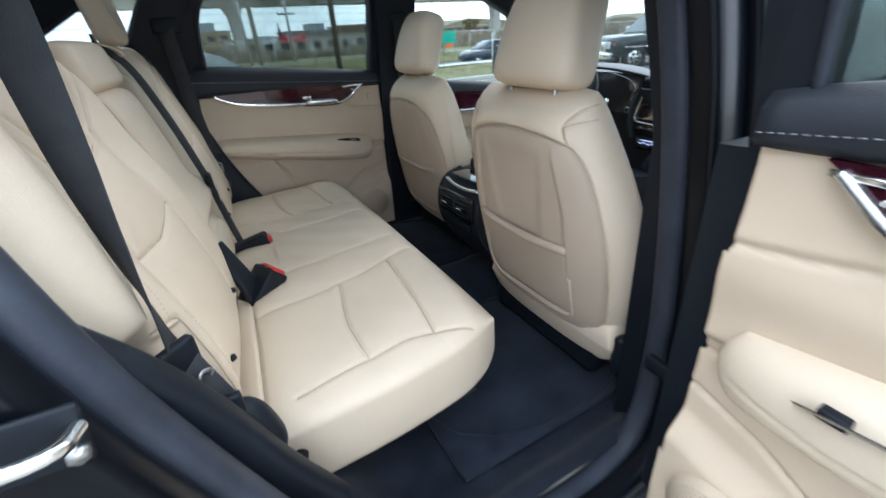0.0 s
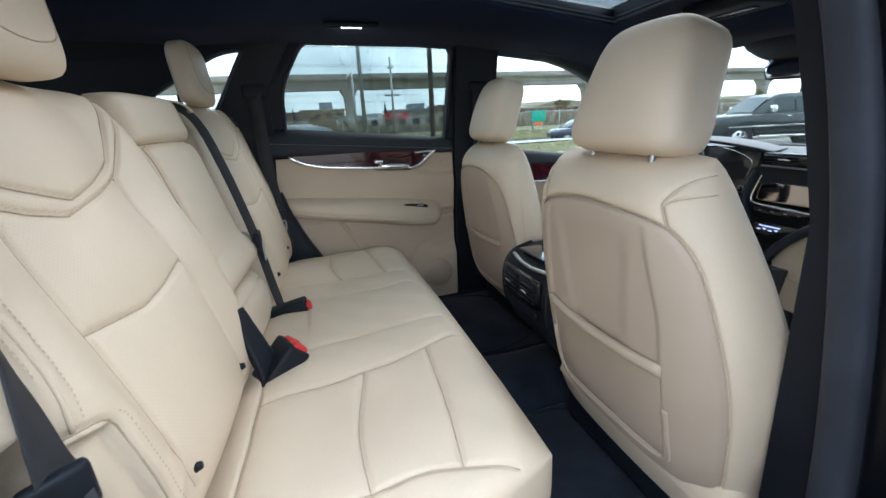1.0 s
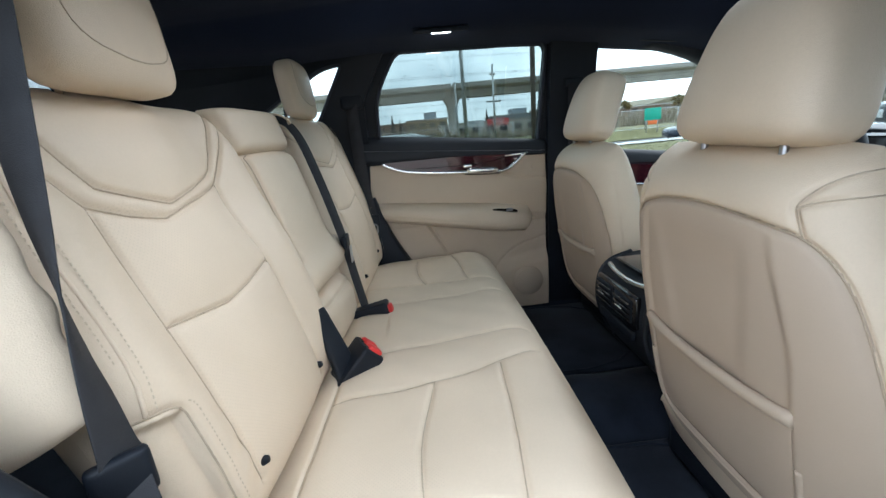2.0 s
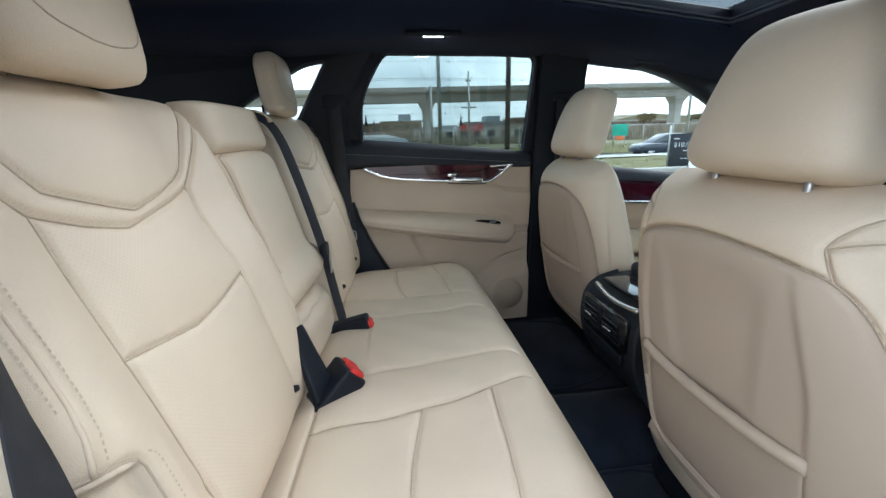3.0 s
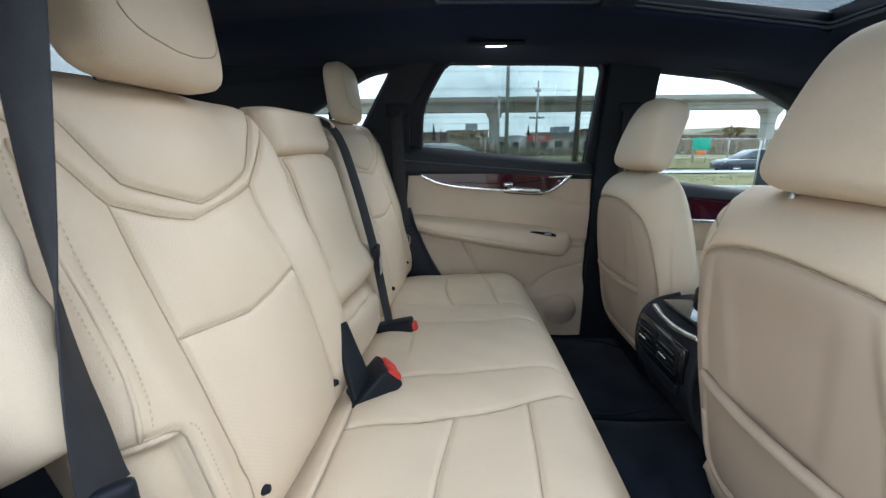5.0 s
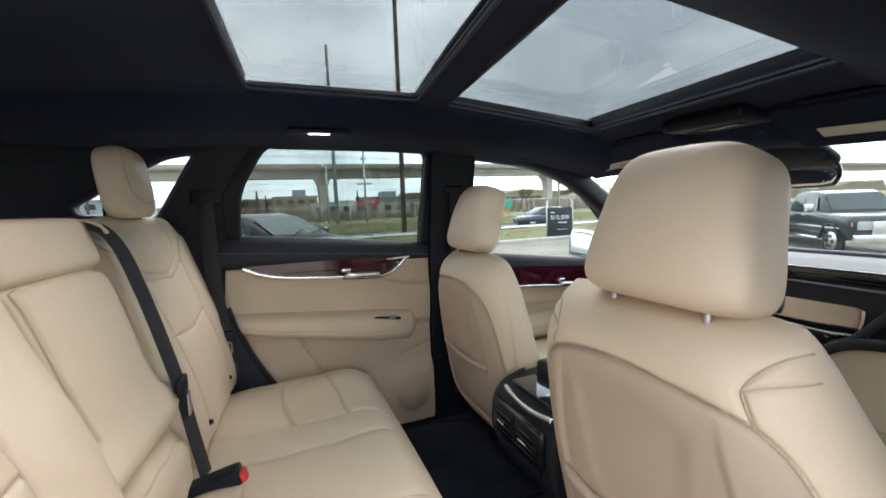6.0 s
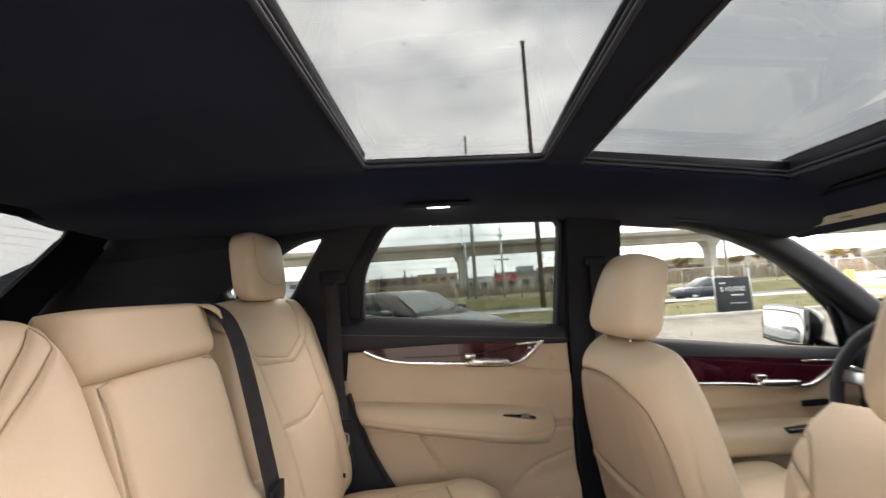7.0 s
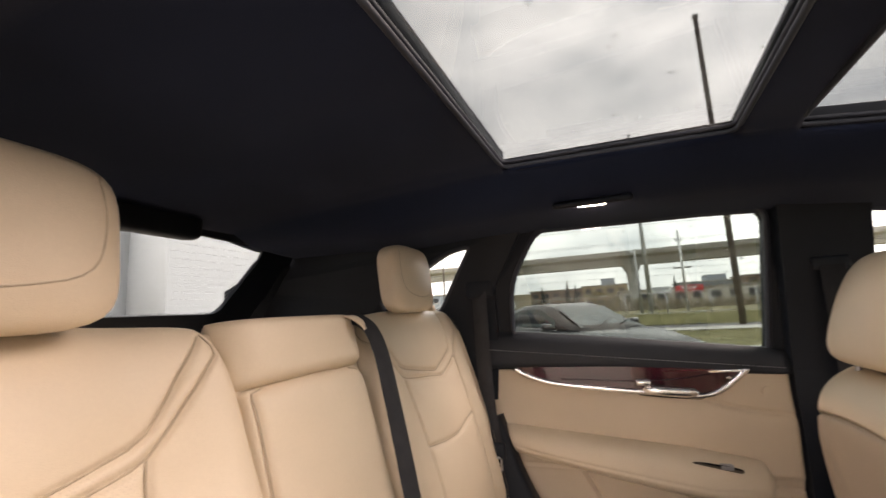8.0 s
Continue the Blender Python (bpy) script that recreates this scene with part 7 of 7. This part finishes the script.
def sedan(x, y, yaw):
    t = thing("parked_sedan", "black sedan parked alongside, rain on its paint", "car", at=(x, y, 0))
    t.rotation_euler = (0, 0, radians(yaw))
    lofted("body", [(-2.42, 0.70, 0.45, 0.80, 0.98, 0.62), (-2.30, 0.84, 0.34, 0.90, 1.06, 0.72), (-1.5, 0.92, 0.26, 0.95, 1.08, 0.78), (-0.5, 0.93, 0.24, 0.95, 1.04, 0.80), (0.7, 0.93, 0.24, 0.93, 1.00, 0.80),
                    (1.1, 0.93, 0.25, 0.90, 0.985, 0.80), (1.7, 0.91, 0.27, 0.84, 0.93, 0.76), (2.2, 0.86, 0.30, 0.74, 0.83, 0.66), (2.42, 0.70, 0.36, 0.64, 0.72, 0.52)], SEDANP, t)
    lofted("cabin", [(-1.95, 0.70, 0.95, 1.02, 1.05, 0.62), (-1.3, 0.76, 0.95, 1.12, 1.33, 0.58), (-0.7, 0.78, 0.95, 1.16, 1.44, 0.58), (0.0, 0.78, 0.95, 1.16, 1.445, 0.58), (0.35, 0.78, 0.95, 1.14, 1.38, 0.58),
                           (0.9, 0.77, 0.95, 1.06, 1.12, 0.62), (1.22, 0.72, 0.93, 0.98, 1.0, 0.62)], SEDANP, t)
    sheet("windscreen", [(-0.60, 0.02), (-0.52, 0.90), (0.52, 0.90), (0.60, 0.02)], [], lambda u, v, d: (1.16 - v * 0.80, u, 1.035 + v * 0.385 + 0.012 + d - 0.04 * (u / 0.6) ** 2), 0.006, WSGLASS, t, "windscreen with some sky brightness painted into its glass colour")
    for s in (-1, 1):
        for a, b in (((-0.62), (-0.02)), (0.03, 0.62)):
            zt = lambda q: 1.36 if q < 0.3 else 1.36 - (q - 0.3) * 0.62
            sheet("side_window", round_corners([(a, 1.03), (a, zt(a)), (b, zt(b)), (b + 0.10, 1.03)], 0.02), [],
                  lambda u, v, d, s=s: (u, s * (0.815 - (v - 1.0) * 0.56 + 0.012 + d), v), 0.006, CARGLASS, t, "dark side window")
        sheet("side_window", round_corners([(-1.25, 1.05), (-1.0, 1.28), (-0.68, 1.36), (-0.68, 1.03)], 0.02), [], lambda u, v, d, s=s: (u, s * (0.815 - (v - 1.0) * 0.56 + 0.012 + d), v), 0.006, CARGLASS, t)
        part("window_strip", sweep([(-1.3, s * 0.845, 1.02), (-0.5, s * 0.86, 1.01), (0.8, s * 0.86, 0.99)], rounded(0.012, 0.012, 0.004, 1)), CHROME, t)
        mr = part("wing_mirror", block((0.10, 0.18, 0.13), (0.72, s * 1.0, 1.04), 0.03), PAINT, t)
        part("headlight", block((0.34, 0.16, 0.10), (2.10, s * 0.70, 0.70), 0.03), LAMPCLEAR, t, "clear headlight")
        part("tail_light", block((0.12, 0.26, 0.12), (-2.36, s * 0.66, 0.86), 0.03), LAMPRED, t)
        for wx in (-1.42, 1.46):
            wheel_on(t, wx, s * 0.82, 0.34, 0.22, s)
    part("grille", block((0.06, 0.80, 0.20), (2.40, 0, 0.56), 0.02), GLOSSBLACK, t)
    part("bonnet_shut_line", sweep([(1.2, -0.70, 0.972), (1.8, -0.66, 0.90), (2.25, -0.52, 0.80)], ring(0.006, 0.006, 5)), GLOSSBLACK, t)
    for dy in (-0.25, 0.2):
        part("wiper", rod((1.18, dy, 1.03), (0.98, dy + 0.42, 1.13), 0.010, 0.008, 6), BLACK, t)
    return t


sedan(-0.15, 8.15, -50).location.z = -0.135


def pickup(x, y, yaw):
    t = thing("pickup_truck", "dark green crew-cab pickup truck parked on the lot", "truck", at=(x, y, 0))
    t.rotation_euler = (0, 0, radians(yaw))
    lofted("body", [(-2.95, 0.92, 0.50, 1.10, 1.22, 0.90), (-2.9, 0.99, 0.50, 1.15, 1.24, 0.95), (-0.9, 1.0, 0.48, 1.18, 1.26, 0.96), (1.1, 1.0, 0.48, 1.18, 1.26, 0.96), (1.3, 1.0, 0.48, 1.18, 1.26, 0.92),
                    (2.5, 0.98, 0.48, 1.12, 1.22, 0.88), (2.85, 0.90, 0.52, 1.02, 1.14, 0.80)], TRUCKP, t)
    lofted("cab", [(-0.95, 0.93, 1.15, 1.25, 1.35, 0.86), (-0.85, 0.93, 1.15, 1.30, 1.88, 0.72), (-0.4, 0.94, 1.15, 1.32, 1.93, 0.74), (0.5, 0.94, 1.15, 1.32, 1.92, 0.74), (0.75, 0.94, 1.15, 1.30, 1.82, 0.74),
                   (1.45, 0.92, 1.15, 1.22, 1.27, 0.84)], TRUCKP, t)
    for s in (-1, 1):
        for a, b in ((-0.72, 0.0), (0.06, 0.80)):
            sheet("side_window", round_corners([(a, 1.33), (a, 1.78), (b - (0.10 if b > 0.5 else 0), 1.78), (b + (0.16 if b > 0.5 else 0), 1.33)], 0.03), [],
                  lambda u, v, d, s=s: (u, s * (0.955 - (v - 1.27) * 0.30 + d), v), 0.008, CARGLASS, t, "dark side window")
        part("side_step", rod((-0.9, s * 1.02, 0.46), (1.2, s * 1.02, 0.46), 0.045, 0.045, 10), CHROME, t, "chrome side step")
        part("belt_moulding", sweep([(-2.7, s * 1.005, 0.82), (2.3, s * 1.0, 0.82)], rounded(0.02, 0.05, 0.008)), CHROME, t)
        for hx in (-0.55, 0.25):
            part("door_handle", block((0.18, 0.03, 0.04), (hx, s * 1.01, 1.14), 0.01), CHROME, t, "chrome door handle")
        part("wing_mirror", block((0.14, 0.24, 0.24), (0.95, s * 1.16, 1.40), 0.04), CHROME, t)
        part("headlight", block((0.16, 0.34, 0.26), (2.78, s * 0.70, 0.92), 0.04), LAMPCLEAR, t)
        part("marker_lamp", block((0.10, 0.06, 0.12), (2.72, s * 0.90, 0.95), 0.02), ORANGE, t)
        part("tail_light", block((0.06, 0.16, 0.40), (-2.96, s * 0.88, 0.98), 0.02), LAMPRED, t)
        for wx in (-1.85, 1.85):
            wheel_on(t, wx, s * 0.90, 0.42, 0.28, s)
            arch = [(wx + 0.50 * math.cos(a), s * 1.005, 0.44 + 0.50 * math.sin(a)) for a in np.linspace(0.05, math.pi - 0.05, 14)]
            part("wheel_arch", sweep(arch, rounded(0.03, 0.09, 0.01), up=(0, 1, 0)), BLACK, t)
    part("grille", block((0.10, 1.1, 0.36), (2.86, 0, 0.86), 0.03), CHROME, t, "chrome grille")
    part("bumper", block((0.20, 1.9, 0.24), (2.88, 0, 0.55), 0.05), CHROME, t)
    sheet("windscreen", [(-0.78, 0.03), (-0.68, 0.93), (0.68, 0.93), (0.78, 0.03)], [], lambda u, v, d: (1.44 - v * 0.66, u, 1.28 + v * 0.56 + 0.015 + d), 0.008, CARGLASS, t, "windscreen")
    return t


first = pickup(15.5, 9.6, 160)
first.location.z, first.scale = -0.13, (0.90, 0.90, 0.90)
second = pickup(14.42, 5.70, -130)
second.location.z, second.scale = -0.285, (0.82, 0.82, 0.82)
yl = thing("yellow_post", "short yellow painted bollard on the lot", "bollard", at=(15.0, 12.9, 0))
part("post", rod((0, 0, 0), (0, 0, 1.05), 0.12, 0.11, 14), YELLOW, yl)


def road_suv(x, y, yaw, paint, label):
    t = thing("road_car", label, "car", at=(x, y, -0.70))
    t.rotation_euler = (0, 0, radians(yaw))
    lofted("body", [(-2.2, 0.78, 0.42, 0.88, 1.02, 0.72), (-2.1, 0.88, 0.34, 0.95, 1.06, 0.76), (-0.5, 0.92, 0.28, 0.98, 1.08, 0.80), (0.9, 0.92, 0.28, 0.96, 1.04, 0.80), (1.9, 0.88, 0.32, 0.86, 0.94, 0.72),
                    (2.2, 0.74, 0.38, 0.74, 0.82, 0.60)], paint, t)
    lofted("cabin", [(-2.1, 0.76, 0.98, 1.10, 1.16, 0.66), (-1.8, 0.78, 0.98, 1.20, 1.58, 0.62), (-0.8, 0.80, 0.98, 1.20, 1.64, 0.62), (0.1, 0.80, 0.98, 1.20, 1.60, 0.62), (1.1, 0.76, 0.96, 1.04, 1.08, 0.66)], paint, t)
    for s in (-1, 1):
        for a, b in ((-1.65, -0.85), (-0.78, 0.0), (0.06, 0.62)):
            sheet("side_window", round_corners([(a, 1.12), (a, 1.46), (b - (0.25 if b > 0.5 else 0), 1.46), (b, 1.12)], 0.03), [], lambda u, v, d, s=s: (u, s * (0.815 - (v - 1.1) * 0.42 + d), v), 0.008, CARGLASS, t)
        for wx in (-1.35, 1.35):
            wheel_on(t, wx, s * 0.80, 0.34, 0.22, s)
        part("headlight", block((0.24, 0.2, 0.12), (2.0, s * 0.66, 0.78), 0.03), LAMPCLEAR, t)
    return t


road_suv(20.4, 28.0, 180, NAVY, "dark blue estate car on the road")
